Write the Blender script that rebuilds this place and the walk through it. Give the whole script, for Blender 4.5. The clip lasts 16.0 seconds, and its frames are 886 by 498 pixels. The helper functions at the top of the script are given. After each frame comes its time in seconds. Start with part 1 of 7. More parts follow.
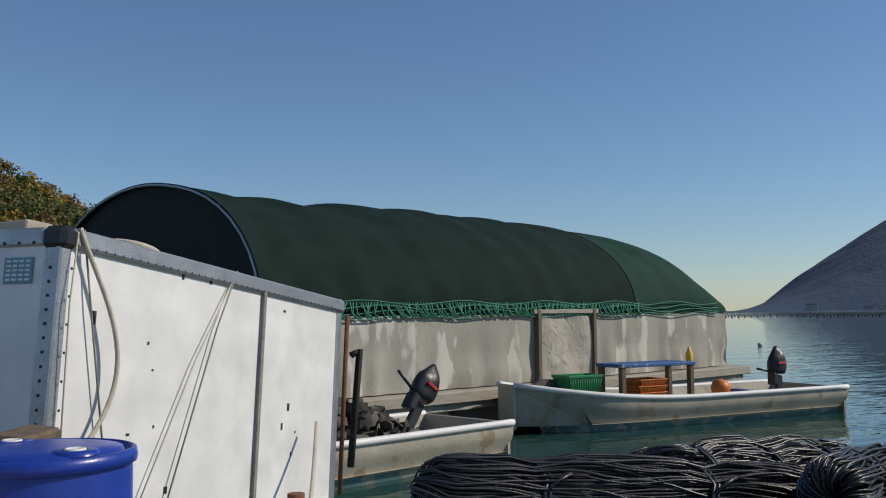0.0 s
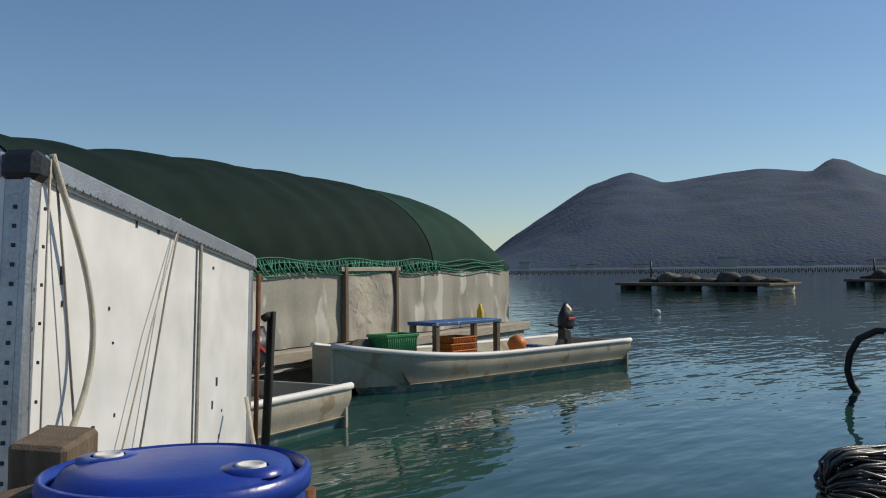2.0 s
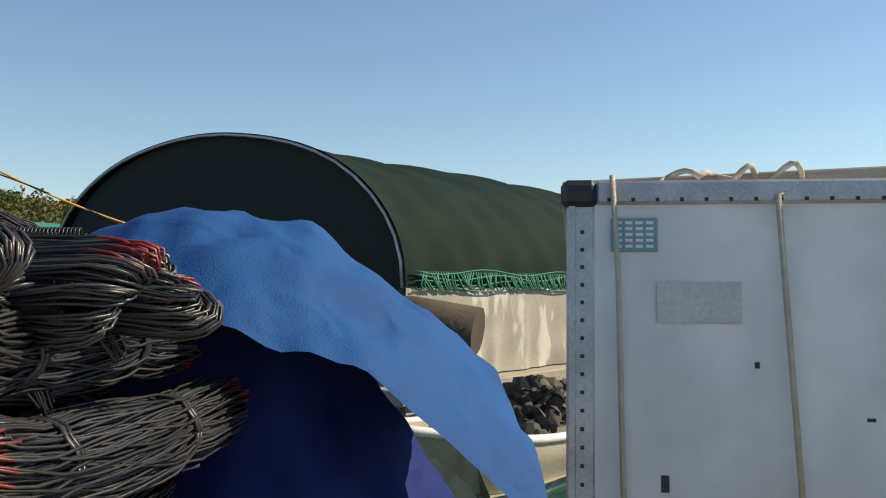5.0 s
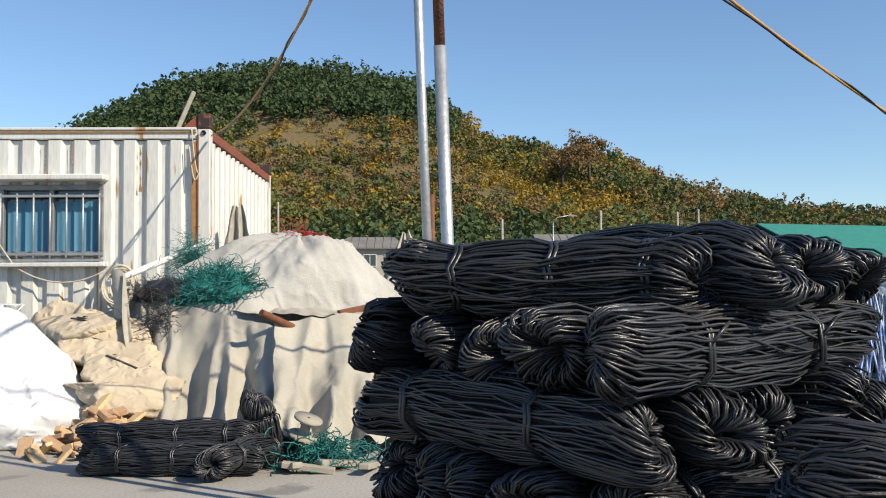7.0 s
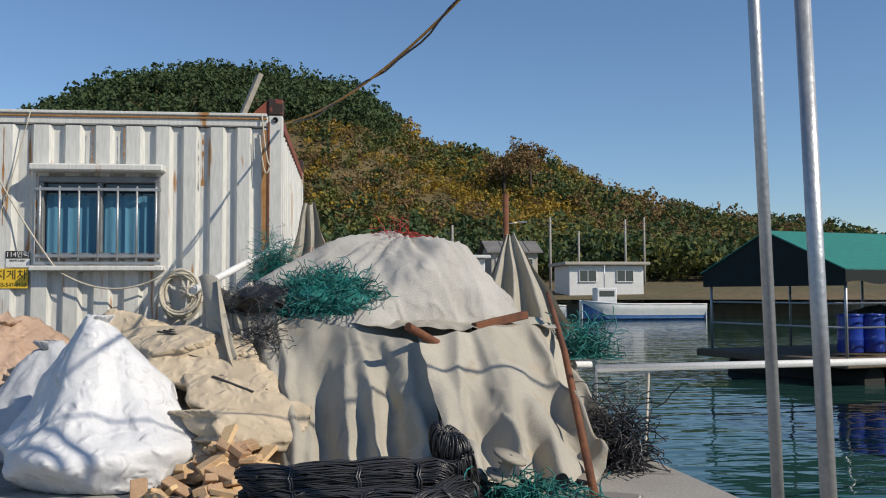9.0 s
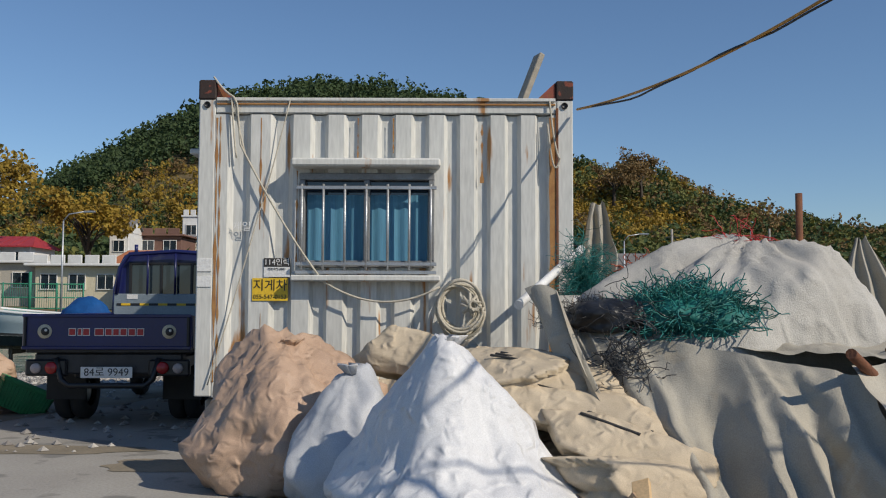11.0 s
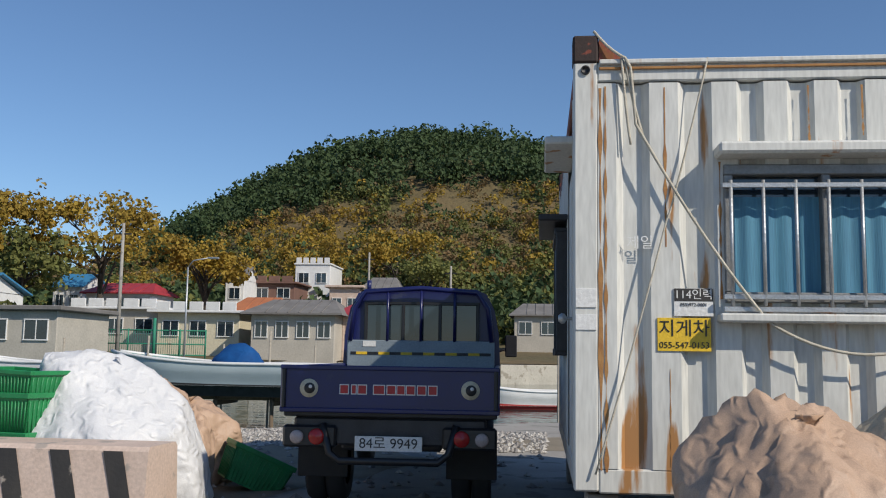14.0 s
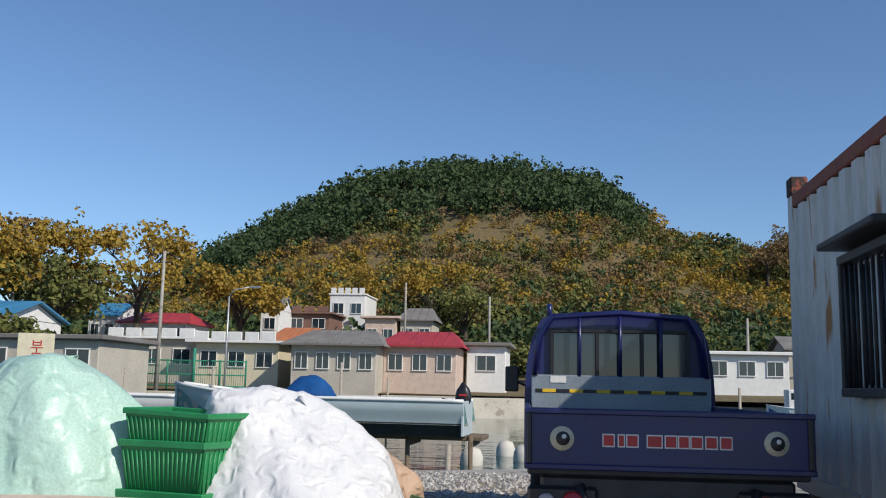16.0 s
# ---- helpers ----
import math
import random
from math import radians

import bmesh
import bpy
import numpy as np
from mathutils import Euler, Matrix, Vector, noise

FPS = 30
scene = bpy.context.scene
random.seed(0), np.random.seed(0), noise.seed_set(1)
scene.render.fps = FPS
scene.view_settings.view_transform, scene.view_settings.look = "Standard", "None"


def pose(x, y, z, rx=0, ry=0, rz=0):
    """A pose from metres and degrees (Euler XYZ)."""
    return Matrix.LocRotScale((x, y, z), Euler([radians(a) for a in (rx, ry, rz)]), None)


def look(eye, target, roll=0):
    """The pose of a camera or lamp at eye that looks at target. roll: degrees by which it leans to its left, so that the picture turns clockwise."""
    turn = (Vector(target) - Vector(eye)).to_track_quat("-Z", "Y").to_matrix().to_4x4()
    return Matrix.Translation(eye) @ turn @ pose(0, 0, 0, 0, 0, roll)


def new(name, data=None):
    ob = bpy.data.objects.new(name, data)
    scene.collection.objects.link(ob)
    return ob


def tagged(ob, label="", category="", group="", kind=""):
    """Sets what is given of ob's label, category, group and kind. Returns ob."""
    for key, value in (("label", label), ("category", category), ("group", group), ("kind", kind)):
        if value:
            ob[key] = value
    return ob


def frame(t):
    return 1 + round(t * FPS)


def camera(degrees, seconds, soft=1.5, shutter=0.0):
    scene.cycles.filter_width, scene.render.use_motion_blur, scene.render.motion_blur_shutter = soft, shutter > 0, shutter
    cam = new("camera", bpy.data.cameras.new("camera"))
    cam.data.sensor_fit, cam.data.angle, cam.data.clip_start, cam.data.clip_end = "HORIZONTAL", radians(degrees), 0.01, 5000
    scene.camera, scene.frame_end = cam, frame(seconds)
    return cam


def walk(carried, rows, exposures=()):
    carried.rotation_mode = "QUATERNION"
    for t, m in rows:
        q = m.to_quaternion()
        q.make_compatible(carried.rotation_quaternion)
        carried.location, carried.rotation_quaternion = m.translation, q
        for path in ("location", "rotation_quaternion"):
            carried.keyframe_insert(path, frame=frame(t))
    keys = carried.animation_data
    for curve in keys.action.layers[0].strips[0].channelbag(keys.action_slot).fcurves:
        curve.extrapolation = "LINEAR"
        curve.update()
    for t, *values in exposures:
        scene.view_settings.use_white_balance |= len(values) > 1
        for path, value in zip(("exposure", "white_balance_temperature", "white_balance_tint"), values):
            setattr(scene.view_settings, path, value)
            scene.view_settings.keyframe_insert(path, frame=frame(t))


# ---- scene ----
cam = camera(51.0, 16.0, soft=1.1)
walk(cam, [
    (0, pose(9.551, -15.548, 1.140, 94.02, 0.59, -35.27)),
    (0.5, pose(9.384, -15.253, 1.133, 93.79, 0.59, -39.78)),
    (1, pose(9.250, -14.763, 1.127, 92.76, 0.66, -44.60)),
    (1.5, pose(9.099, -14.383, 1.132, 91.94, 0.63, -48.40)),
    (2, pose(8.971, -14.035, 1.148, 91.27, 0.63, -51.93)),
    (2.5, pose(8.794, -13.664, 1.170, 90.57, 0.70, -55.97)),
    (3, pose(8.671, -13.275, 1.180, 89.92, 0.46, -59.71)),
    (3.2, pose(8.600, -13.100, 1.174, 89.76, 0.48, -61.11)),
    (4.25, pose(7.580, -12.270, 1.180, 91.03, -0.00, -59.00)),
    (5.3, pose(6.625, -11.496, 1.194, 92.05, -0.10, -36.85)),
    (5.5, pose(6.538, -11.316, 1.200, 92.02, 0.06, -29.97)),
    (5.7, pose(6.425, -11.162, 1.198, 92.05, 0.18, -23.16)),
    (6, pose(6.245, -10.936, 1.195, 92.25, 0.37, -15.97)),
    (6.2, pose(6.102, -10.805, 1.200, 92.27, 0.30, -11.71)),
    (6.5, pose(5.854, -10.589, 1.210, 92.31, 0.18, -7.15)),
    (7, pose(5.455, -10.408, 1.212, 92.38, 0.37, -1.72)),
    (7.5, pose(5.037, -10.050, 1.220, 92.41, 0.36, -0.34)),
    (8, pose(4.744, -9.692, 1.228, 92.38, 0.35, -1.57)),
    (8.2, pose(4.550, -9.634, 1.250, 92.49, 0.28, -2.40)),
    (10.3, pose(2.645, -8.212, 1.233, 93.18, 0.18, -9.17)),
    (10.5, pose(2.449, -8.065, 1.242, 93.63, -0.23, -6.92)),
    (11, pose(2.096, -7.791, 1.259, 93.54, -0.23, 0.15)),
    (11.5, pose(1.826, -7.378, 1.241, 94.12, -0.74, 8.06)),
    (12, pose(1.444, -7.048, 1.234, 94.56, -0.76, 11.65)),
    (12.5, pose(1.020, -6.672, 1.239, 95.16, -0.84, 11.88)),
    (13, pose(0.623, -6.287, 1.238, 95.71, -0.79, 9.53)),
    (13.5, pose(0.212, -5.861, 1.244, 96.12, -0.79, 7.20)),
    (14, pose(-0.188, -5.448, 1.253, 96.56, -0.89, 5.99)),
    (14.5, pose(-0.568, -4.997, 1.260, 96.97, -0.91, 5.14)),
    (15, pose(-1.005, -4.661, 1.272, 97.49, -1.07, 5.50)),
    (15.5, pose(-1.437, -4.306, 1.270, 98.01, -1.18, 6.43)),
    (16, pose(-1.956, -4.040, 1.275, 98.48, -1.27, 7.41)),
], exposures=[(0, -0.3, 6800, 10), (3.2, -0.05, 7700, 8), (5.3, 0.52, 8500, 8), (6.5, 0.62, 7600, 8), (7.5, 0.3, 7000, 10), (8.2, 0.15, 6850, 10), (10.3, -0.22, 6850, 10), (13, -0.15, 6750, 10), (16, 0.08, 6600, 10)])

# ---- world and sun ----
SUN = Vector((0.82, -0.57, 0.76)).normalized()
world = bpy.data.worlds.new("world")
scene.world = world
world.use_nodes = True
wn = world.node_tree
sky = wn.nodes.new("ShaderNodeTexSky")
sky.sky_type = "NISHITA"
sky.sun_disc = False
sky.sun_elevation = math.asin(SUN.z)
sky.sun_rotation = math.atan2(SUN.x, SUN.y)
sky.air_density, sky.dust_density, sky.ozone_density = 1.0, 0.15, 7.0
bg = wn.nodes["Background"]
bg.inputs[1].default_value = 0.118
wn.links.new(sky.outputs[0], bg.inputs[0])
sun = new("sun", bpy.data.lights.new("sun", "SUN"))
sun.data.energy, sun.data.angle, sun.data.color = 4.35, radians(0.55), (1.0, 0.93, 0.82)
sun.matrix_world = look(SUN * 50, (0, 0, 0))


# ---- materials ----
def mat(name, a, b=None, rough=0.6, metal=0.0, scale=6.0, fine=60.0, bump=0.25, rust=None, rust_amt=0.0, spread=0.0,
        stretch=(1, 1, 1), translucent=0.0, gloss=0.5, alpha=1.0, bumpd=0.01, crumple=0.0, crumple_scale=3.0):
    """A surface with broad and fine variation, optional rust or dirt patches and a shift from object to object."""
    m = bpy.data.materials.new(name)
    m.use_nodes = True
    nt = m.node_tree
    n, l = nt.nodes, nt.links
    p = n["Principled BSDF"]
    b = b or tuple(c * 0.72 for c in a)
    co = n.new("ShaderNodeTexCoord")
    mp = n.new("ShaderNodeMapping")
    mp.inputs["Scale"].default_value = stretch
    l.new(co.outputs["Object"], mp.inputs[0])

    def nz(sc, det=5.0):
        t = n.new("ShaderNodeTexNoise")
        t.inputs["Scale"].default_value, t.inputs["Detail"].default_value = sc, det
        l.new(mp.outputs[0], t.inputs["Vector"])
        return t

    def mix(f, x, y):
        k = n.new("ShaderNodeMix")
        k.data_type = "RGBA"
        for s, v in ((0, f), (6, x), (7, y)):
            if hasattr(v, "is_linked"):
                l.new(v, k.inputs[s])
            else:
                k.inputs[s].default_value = v if s == 0 else (*v, 1)
        return k.outputs[2]

    def ramp(src, lo, hi):
        r = n.new("ShaderNodeMapRange")
        r.inputs[1].default_value, r.inputs[2].default_value = lo, hi
        l.new(src, r.inputs[0])
        return r.outputs[0]

    big, small = nz(scale), nz(fine, 3.0)
    c = mix(ramp(big.outputs["Fac"], 0.3, 0.7), a, b)
    c = mix(ramp(small.outputs["Fac"], 0.25, 0.75), c, mix(0.25, c, (0.02, 0.02, 0.02)))
    if spread:
        oi = n.new("ShaderNodeObjectInfo")
        g = n.new("ShaderNodeNewGeometry")
        add = n.new("ShaderNodeMath")
        add.operation = "ADD"
        l.new(oi.outputs["Random"], add.inputs[0])
        l.new(g.outputs["Random Per Island"], add.inputs[1])
        fr = n.new("ShaderNodeMath")
        fr.operation = "FRACT"
        l.new(add.outputs[0], fr.inputs[0])
        hs = n.new("ShaderNodeHueSaturation")
        l.new(ramp(fr.outputs[0], -1.0, 2.0), hs.inputs["Hue"])
        hs.inputs["Hue"].default_value = 0.5
        hv = n.new("ShaderNodeMapRange")
        hv.inputs[3].default_value, hv.inputs[4].default_value = 1 - spread, 1 + spread
        l.new(fr.outputs[0], hv.inputs[0])
        l.new(hv.outputs[0], hs.inputs["Value"])
        hh = n.new("ShaderNodeMapRange")
        hh.inputs[3].default_value, hh.inputs[4].default_value = 0.5 - spread * 0.04, 0.5 + spread * 0.04
        l.new(fr.outputs[0], hh.inputs[0])
        l.new(hh.outputs[0], hs.inputs["Hue"])
        l.new(c, hs.inputs["Color"])
        c = hs.outputs[0]
    r_out = None
    if rust:
        rn = nz(scale * 2.3, 8.0)
        f = ramp(rn.outputs["Fac"], 0.66 - rust_amt, 0.70 - rust_amt * 0.9)
        c = mix(f, c, rust)
        r_out = f
    l.new(c, p.inputs["Base Color"])
    p.inputs["Roughness"].default_value, p.inputs["Metallic"].default_value = rough, metal
    p.inputs["Specular IOR Level"].default_value = gloss
    if translucent:
        tr = n.new("ShaderNodeBsdfTranslucent")
        ms = n.new("ShaderNodeMixShader")
        ms.inputs[0].default_value = translucent
        l.new(c, tr.inputs[0])
        l.new(p.outputs[0], ms.inputs[1])
        l.new(tr.outputs[0], ms.inputs[2])
        l.new(ms.outputs[0], n["Material Output"].inputs[0])
    if alpha < 1:
        p.inputs["Alpha"].default_value = alpha
    bm_ = n.new("ShaderNodeBump")
    bm_.inputs["Strength"].default_value, bm_.inputs["Distance"].default_value = bump, bumpd
    l.new(small.outputs["Fac"], bm_.inputs["Height"])
    last = bm_.outputs[0]
    if crumple:
        for sc, am in ((crumple_scale, 1.0), (crumple_scale * 2.7, 0.5)):
            rd = n.new("ShaderNodeTexNoise")
            rd.noise_type = "RIDGED_MULTIFRACTAL"
            rd.inputs["Scale"].default_value, rd.inputs["Detail"].default_value = sc, 3.0
            rd.inputs["Distortion"].default_value = 0.6
            l.new(mp.outputs[0], rd.inputs["Vector"])
            b2 = n.new("ShaderNodeBump")
            b2.inputs["Strength"].default_value, b2.inputs["Distance"].default_value = crumple, 0.05 * am
            l.new(rd.outputs["Fac"], b2.inputs["Height"])
            l.new(last, b2.inputs["Normal"])
            last = b2.outputs[0]
    l.new(last, p.inputs["Normal"])
    return m


RUST = (0.22, 0.08, 0.025)
M_CONC = mat("concrete", (0.40, 0.38, 0.34), (0.30, 0.28, 0.25), 0.9, scale=0.9, fine=45, bump=0.5, rust=(0.2, 0.19, 0.17), rust_amt=0.1)
M_EARTH = mat("earth", (0.3, 0.25, 0.18), (0.2, 0.17, 0.12), 0.95, scale=1.5, fine=30, bump=0.7)
M_CORD = mat("black_cord", (0.038, 0.039, 0.044), (0.022, 0.023, 0.027), 0.38, scale=4, fine=90, bump=0.15, spread=0.5, gloss=0.6)
# near-black hank filling: the shade between cords is put into its colour
M_CORDGAP = mat("cord_gap_shade", (0.006, 0.006, 0.008), None, 0.7)
M_REDCORD = mat("red_cord", (0.28, 0.025, 0.03), (0.10, 0.015, 0.018), 0.45, scale=9)
M_GREYCORD = mat("grey_cord", (0.045, 0.046, 0.05), (0.024, 0.025, 0.028), 0.42, spread=0.4, gloss=0.4)
M_WHITE = mat("white_panel", (0.80, 0.80, 0.79), (0.76, 0.76, 0.745), 0.3, scale=1.1, fine=3.5, bump=0.35, bumpd=0.02)
M_ALU = mat("aluminium", (0.56, 0.57, 0.58), (0.4, 0.41, 0.42), 0.42, 0.75, scale=5, fine=80)
M_STEEL = mat("galvanised_steel", (0.55, 0.57, 0.58), (0.42, 0.44, 0.46), 0.45, 0.6, scale=8, fine=50)
M_DARKSTEEL = mat("dark_steel", (0.05, 0.05, 0.055), (0.03, 0.03, 0.03), 0.5, 0.3)
M_STREAK = mat("rust_streak", (0.46, 0.24, 0.08), (0.34, 0.15, 0.05), 0.8, scale=14, fine=80)
M_FRAME = mat("window_frame", (0.30, 0.31, 0.31), (0.2, 0.2, 0.2), 0.5, 0.4)
M_RUST = mat("rusty_steel", (0.23, 0.085, 0.035), (0.12, 0.045, 0.025), 0.85, scale=9, fine=70, bump=0.6)
M_CONT = mat("container_paint", (0.70, 0.70, 0.66), (0.62, 0.62, 0.58), 0.5, scale=1.6, fine=30, bump=0.06, rust=(0.38, 0.19, 0.07), rust_amt=0.045, stretch=(1.6, 1.6, 0.22))
M_CONTRED = mat("container_oxide", (0.30, 0.07, 0.04), (0.2, 0.05, 0.03), 0.7, rust=RUST, rust_amt=0.15)
M_CASTING = mat("corner_casting", (0.05, 0.025, 0.02), (0.025, 0.018, 0.016), 0.8, rust=(0.2, 0.05, 0.03), rust_amt=0.08)
M_ROPE = mat("cream_rope", (0.66, 0.61, 0.50), (0.5, 0.46, 0.37), 0.85, scale=20, fine=200, bump=0.7)
M_ROPEDARK = mat("grey_rope", (0.33, 0.31, 0.27), (0.22, 0.2, 0.17), 0.9, scale=20, fine=200, bump=0.7)
M_SACKW = mat("white_sack", (0.80, 0.81, 0.82), (0.72, 0.73, 0.75), 0.5, scale=2.5, fine=150, bump=0.25, translucent=0.08, crumple=0.95, crumple_scale=4.0)
M_SACKP = mat("peach_sack", (0.60, 0.42, 0.30), (0.50, 0.34, 0.24), 0.55, scale=2.5, fine=150, bump=0.25, translucent=0.1, crumple=1.0, crumple_scale=4.0)
M_SACKM = mat("mint_sack", (0.60, 0.84, 0.74), (0.50, 0.76, 0.65), 0.4, scale=2.5, fine=60, bump=0.15, translucent=0.25, crumple=0.9, crumple_scale=3.0)
M_SACKR = mat("woven_sack", (0.66, 0.55, 0.40), (0.50, 0.41, 0.29), 0.75, scale=3.5, fine=180, bump=0.4, crumple=0.9, crumple_scale=4.5)
M_SACKG = mat("grey_sack", (0.62, 0.64, 0.67), (0.5, 0.52, 0.55), 0.55, scale=3, fine=150, bump=0.25, translucent=0.1, crumple=0.6)
M_CANVAS = mat("canvas", (0.47, 0.44, 0.37), (0.35, 0.325, 0.27), 0.85, scale=1.6, fine=120, bump=0.4, rust=(0.36, 0.32, 0.25), rust_amt=0.06, crumple=0.9, crumple_scale=2.2)
M_WALLTARP = mat("wall_tarp", (0.40, 0.38, 0.32), (0.27, 0.255, 0.215), 0.7, scale=1.1, fine=60, bump=0.3, rust=(0.50, 0.48, 0.42), rust_amt=0.1, stretch=(1, 1, 0.35), crumple=0.3, crumple_scale=1.6)
M_NETWHITE = mat("white_net", (0.52, 0.505, 0.47), (0.42, 0.405, 0.37), 0.9, scale=2.2, fine=110, bump=0.7, crumple=0.8, crumple_scale=2.4)
M_TEAL = mat("teal_net", (0.012, 0.22, 0.19), (0.006, 0.13, 0.12), 0.6, spread=0.4)
M_SHADE = mat("green_shade_net", (0.011, 0.028, 0.022), (0.007, 0.019, 0.015), 0.8, scale=2.0, gloss=0.08, fine=160, bump=0.5)
M_SHADE2 = mat("brighter_shade_net", (0.018, 0.058, 0.040), (0.012, 0.040, 0.028), 0.75, scale=2.0, gloss=0.08, fine=160, bump=0.5)
M_GREENNET = mat("green_netting", (0.02, 0.25, 0.15), (0.015, 0.18, 0.11), 0.7)
M_DARKNET = mat("near_black_net", (0.012, 0.022, 0.022), None, 0.9)
M_TARPBLUE = mat("blue_tarp", (0.010, 0.095, 0.30), (0.008, 0.065, 0.22), 0.7, gloss=0.12, scale=3, fine=170, bump=0.3, crumple=0.45)
M_TARPDEEP = mat("deep_blue_tarp", (0.014, 0.03, 0.18), (0.008, 0.018, 0.12), 0.7, gloss=0.12, scale=3, fine=120, bump=0.3, crumple=0.5)
M_BARREL = mat("blue_drum", (0.012, 0.05, 0.38), (0.010, 0.04, 0.30), 0.32, scale=3, fine=60, bump=0.08, rust=(0.08, 0.14, 0.42), rust_amt=0.02)
M_WOOD = mat("weathered_wood", (0.20, 0.15, 0.10), (0.12, 0.085, 0.055), 0.85, scale=5, fine=60, bump=0.6, stretch=(4, 4, 0.6))
M_WOODN = mat("new_wood", (0.62, 0.42, 0.24), (0.5, 0.32, 0.17), 0.7, scale=5, fine=60, spread=0.25)
M_WOODG = mat("grey_wood", (0.42, 0.38, 0.31), (0.3, 0.27, 0.22), 0.9, scale=5, fine=50, stretch=(0.6, 4, 4))
M_BLACK = mat("black_plastic", (0.016, 0.016, 0.018), None, 0.4)
M_RUBBER = mat("rubber", (0.022, 0.022, 0.022), (0.035, 0.033, 0.03), 0.85)
M_GLASS = mat("dark_glass", (0.02, 0.035, 0.05), None, 0.05, bump=0.0, gloss=0.9)
M_CURTAIN = mat("blue_curtain", (0.10, 0.30, 0.42), (0.06, 0.2, 0.32), 0.8, scale=7, stretch=(3, 1, 0.1))
M_TRUCK = mat("truck_blue", (0.012, 0.018, 0.115), (0.010, 0.014, 0.09), 0.3, scale=1.5, fine=25, bump=0.04, rust=(0.03, 0.035, 0.09), rust_amt=0.02)
M_TRUCKGREY = mat("truck_panel", (0.30, 0.36, 0.40), (0.24, 0.29, 0.33), 0.45, 0.3, scale=3, fine=50)
M_YELLOW = mat("yellow_paint", (0.85, 0.56, 0.03), (0.75, 0.48, 0.03), 0.5)
M_WALLC = mat("pale_concrete", (0.56, 0.52, 0.44), (0.42, 0.39, 0.33), 0.9, scale=0.7, fine=9, rust=(0.28, 0.25, 0.2), rust_amt=0.08)
M_WHITEP = mat("white_paint", (0.82, 0.82, 0.80), (0.72, 0.72, 0.70), 0.55, scale=2)
M_CREAM = mat("cream_paint", (0.72, 0.66, 0.48), (0.6, 0.54, 0.4), 0.6)
M_REDP = mat("red_paint", (0.55, 0.03, 0.03), (0.42, 0.025, 0.025), 0.4)
M_LAMPRED = mat("red_lens", (0.45, 0.02, 0.02), None, 0.12, bump=0.02)
M_LAMPCLR = mat("clear_lens", (0.5, 0.42, 0.4), None, 0.15, bump=0.05)
M_PINK = mat("barrier_paint", (0.66, 0.52, 0.44), (0.55, 0.42, 0.34), 0.75, scale=2, fine=40, rust=(0.35, 0.3, 0.26), rust_amt=0.05)
M_BLACKP = mat("black_paint", (0.022, 0.022, 0.024), (0.05, 0.045, 0.04), 0.7, scale=3, fine=40, rust=(0.3, 0.26, 0.22), rust_amt=0.04)
M_CRATEG = mat("green_crate", (0.015, 0.27, 0.085), (0.012, 0.2, 0.065), 0.45)
M_CRATEO = mat("orange_crate", (0.70, 0.20, 0.02), (0.55, 0.15, 0.02), 0.5)
M_BOAT = mat("boat_hull", (0.50, 0.46, 0.37), (0.36, 0.33, 0.26), 0.55, scale=1.2, fine=30, rust=(0.3, 0.24, 0.16), rust_amt=0.08)
M_BOATTEAL = mat("boat_band", (0.16, 0.30, 0.29), (0.1, 0.2, 0.2), 0.7, scale=2, fine=30, rust=(0.35, 0.33, 0.28), rust_amt=0.12)
M_BOATBLUE = mat("boat_deck_blue", (0.02, 0.12, 0.36), (0.015, 0.09, 0.25), 0.6, rust=(0.3, 0.3, 0.28), rust_amt=0.06)
M_OYSTER = mat("oyster_shell", (0.10, 0.09, 0.07), (0.04, 0.037, 0.03), 0.8, spread=0.5, fine=30)
M_BLUEROPE = mat("blue_white_rope", (0.40, 0.60, 0.92), (0.82, 0.86, 0.93), 0.7, spread=0.5, scale=8, translucent=0.35)
M_FLOAT = mat("foam_float", (0.7, 0.69, 0.64), (0.5, 0.46, 0.38), 0.8, scale=2)
M_ROOFG = mat("green_canopy", (0.03, 0.26, 0.2), (0.025, 0.2, 0.16), 0.5)
M_STUCCO = mat("stucco", (0.52, 0.48, 0.41), (0.42, 0.39, 0.33), 0.85, scale=0.6, fine=8)
M_ROOFGREY = mat("grey_roof", (0.22, 0.21, 0.20), (0.16, 0.15, 0.14), 0.85, scale=0.8, fine=9)
M_ROOFRED = mat("red_roof", (0.42, 0.04, 0.05), (0.33, 0.03, 0.04), 0.55, scale=0.8, fine=9)
M_ROOFBLUE = mat("blue_roof", (0.05, 0.25, 0.45), (0.04, 0.2, 0.38), 0.5, scale=0.8)
M_ROOFORANGE = mat("orange_roof", (0.5, 0.18, 0.07), (0.4, 0.14, 0.06), 0.7, scale=0.8)
M_BRICK = mat("brown_brick", (0.22, 0.12, 0.09), (0.17, 0.09, 0.07), 0.85, scale=1)
M_BARK = mat("bark", (0.09, 0.07, 0.055), (0.05, 0.04, 0.03), 0.95, scale=4)
M_HILL = mat("hillside", (0.17, 0.115, 0.05), (0.10, 0.09, 0.035), 0.95, scale=0.06, fine=0.8, bump=0.8, bumpd=0.6)
M_PINE = mat("pine_foliage", (0.070, 0.115, 0.036), (0.042, 0.075, 0.026), 0.85, scale=0.22, fine=3, spread=0.14, translucent=0.25)
M_AUT1 = mat("yellow_foliage", (0.44, 0.29, 0.035), (0.30, 0.20, 0.03), 0.8, scale=0.22, fine=3, spread=0.14, translucent=0.3)
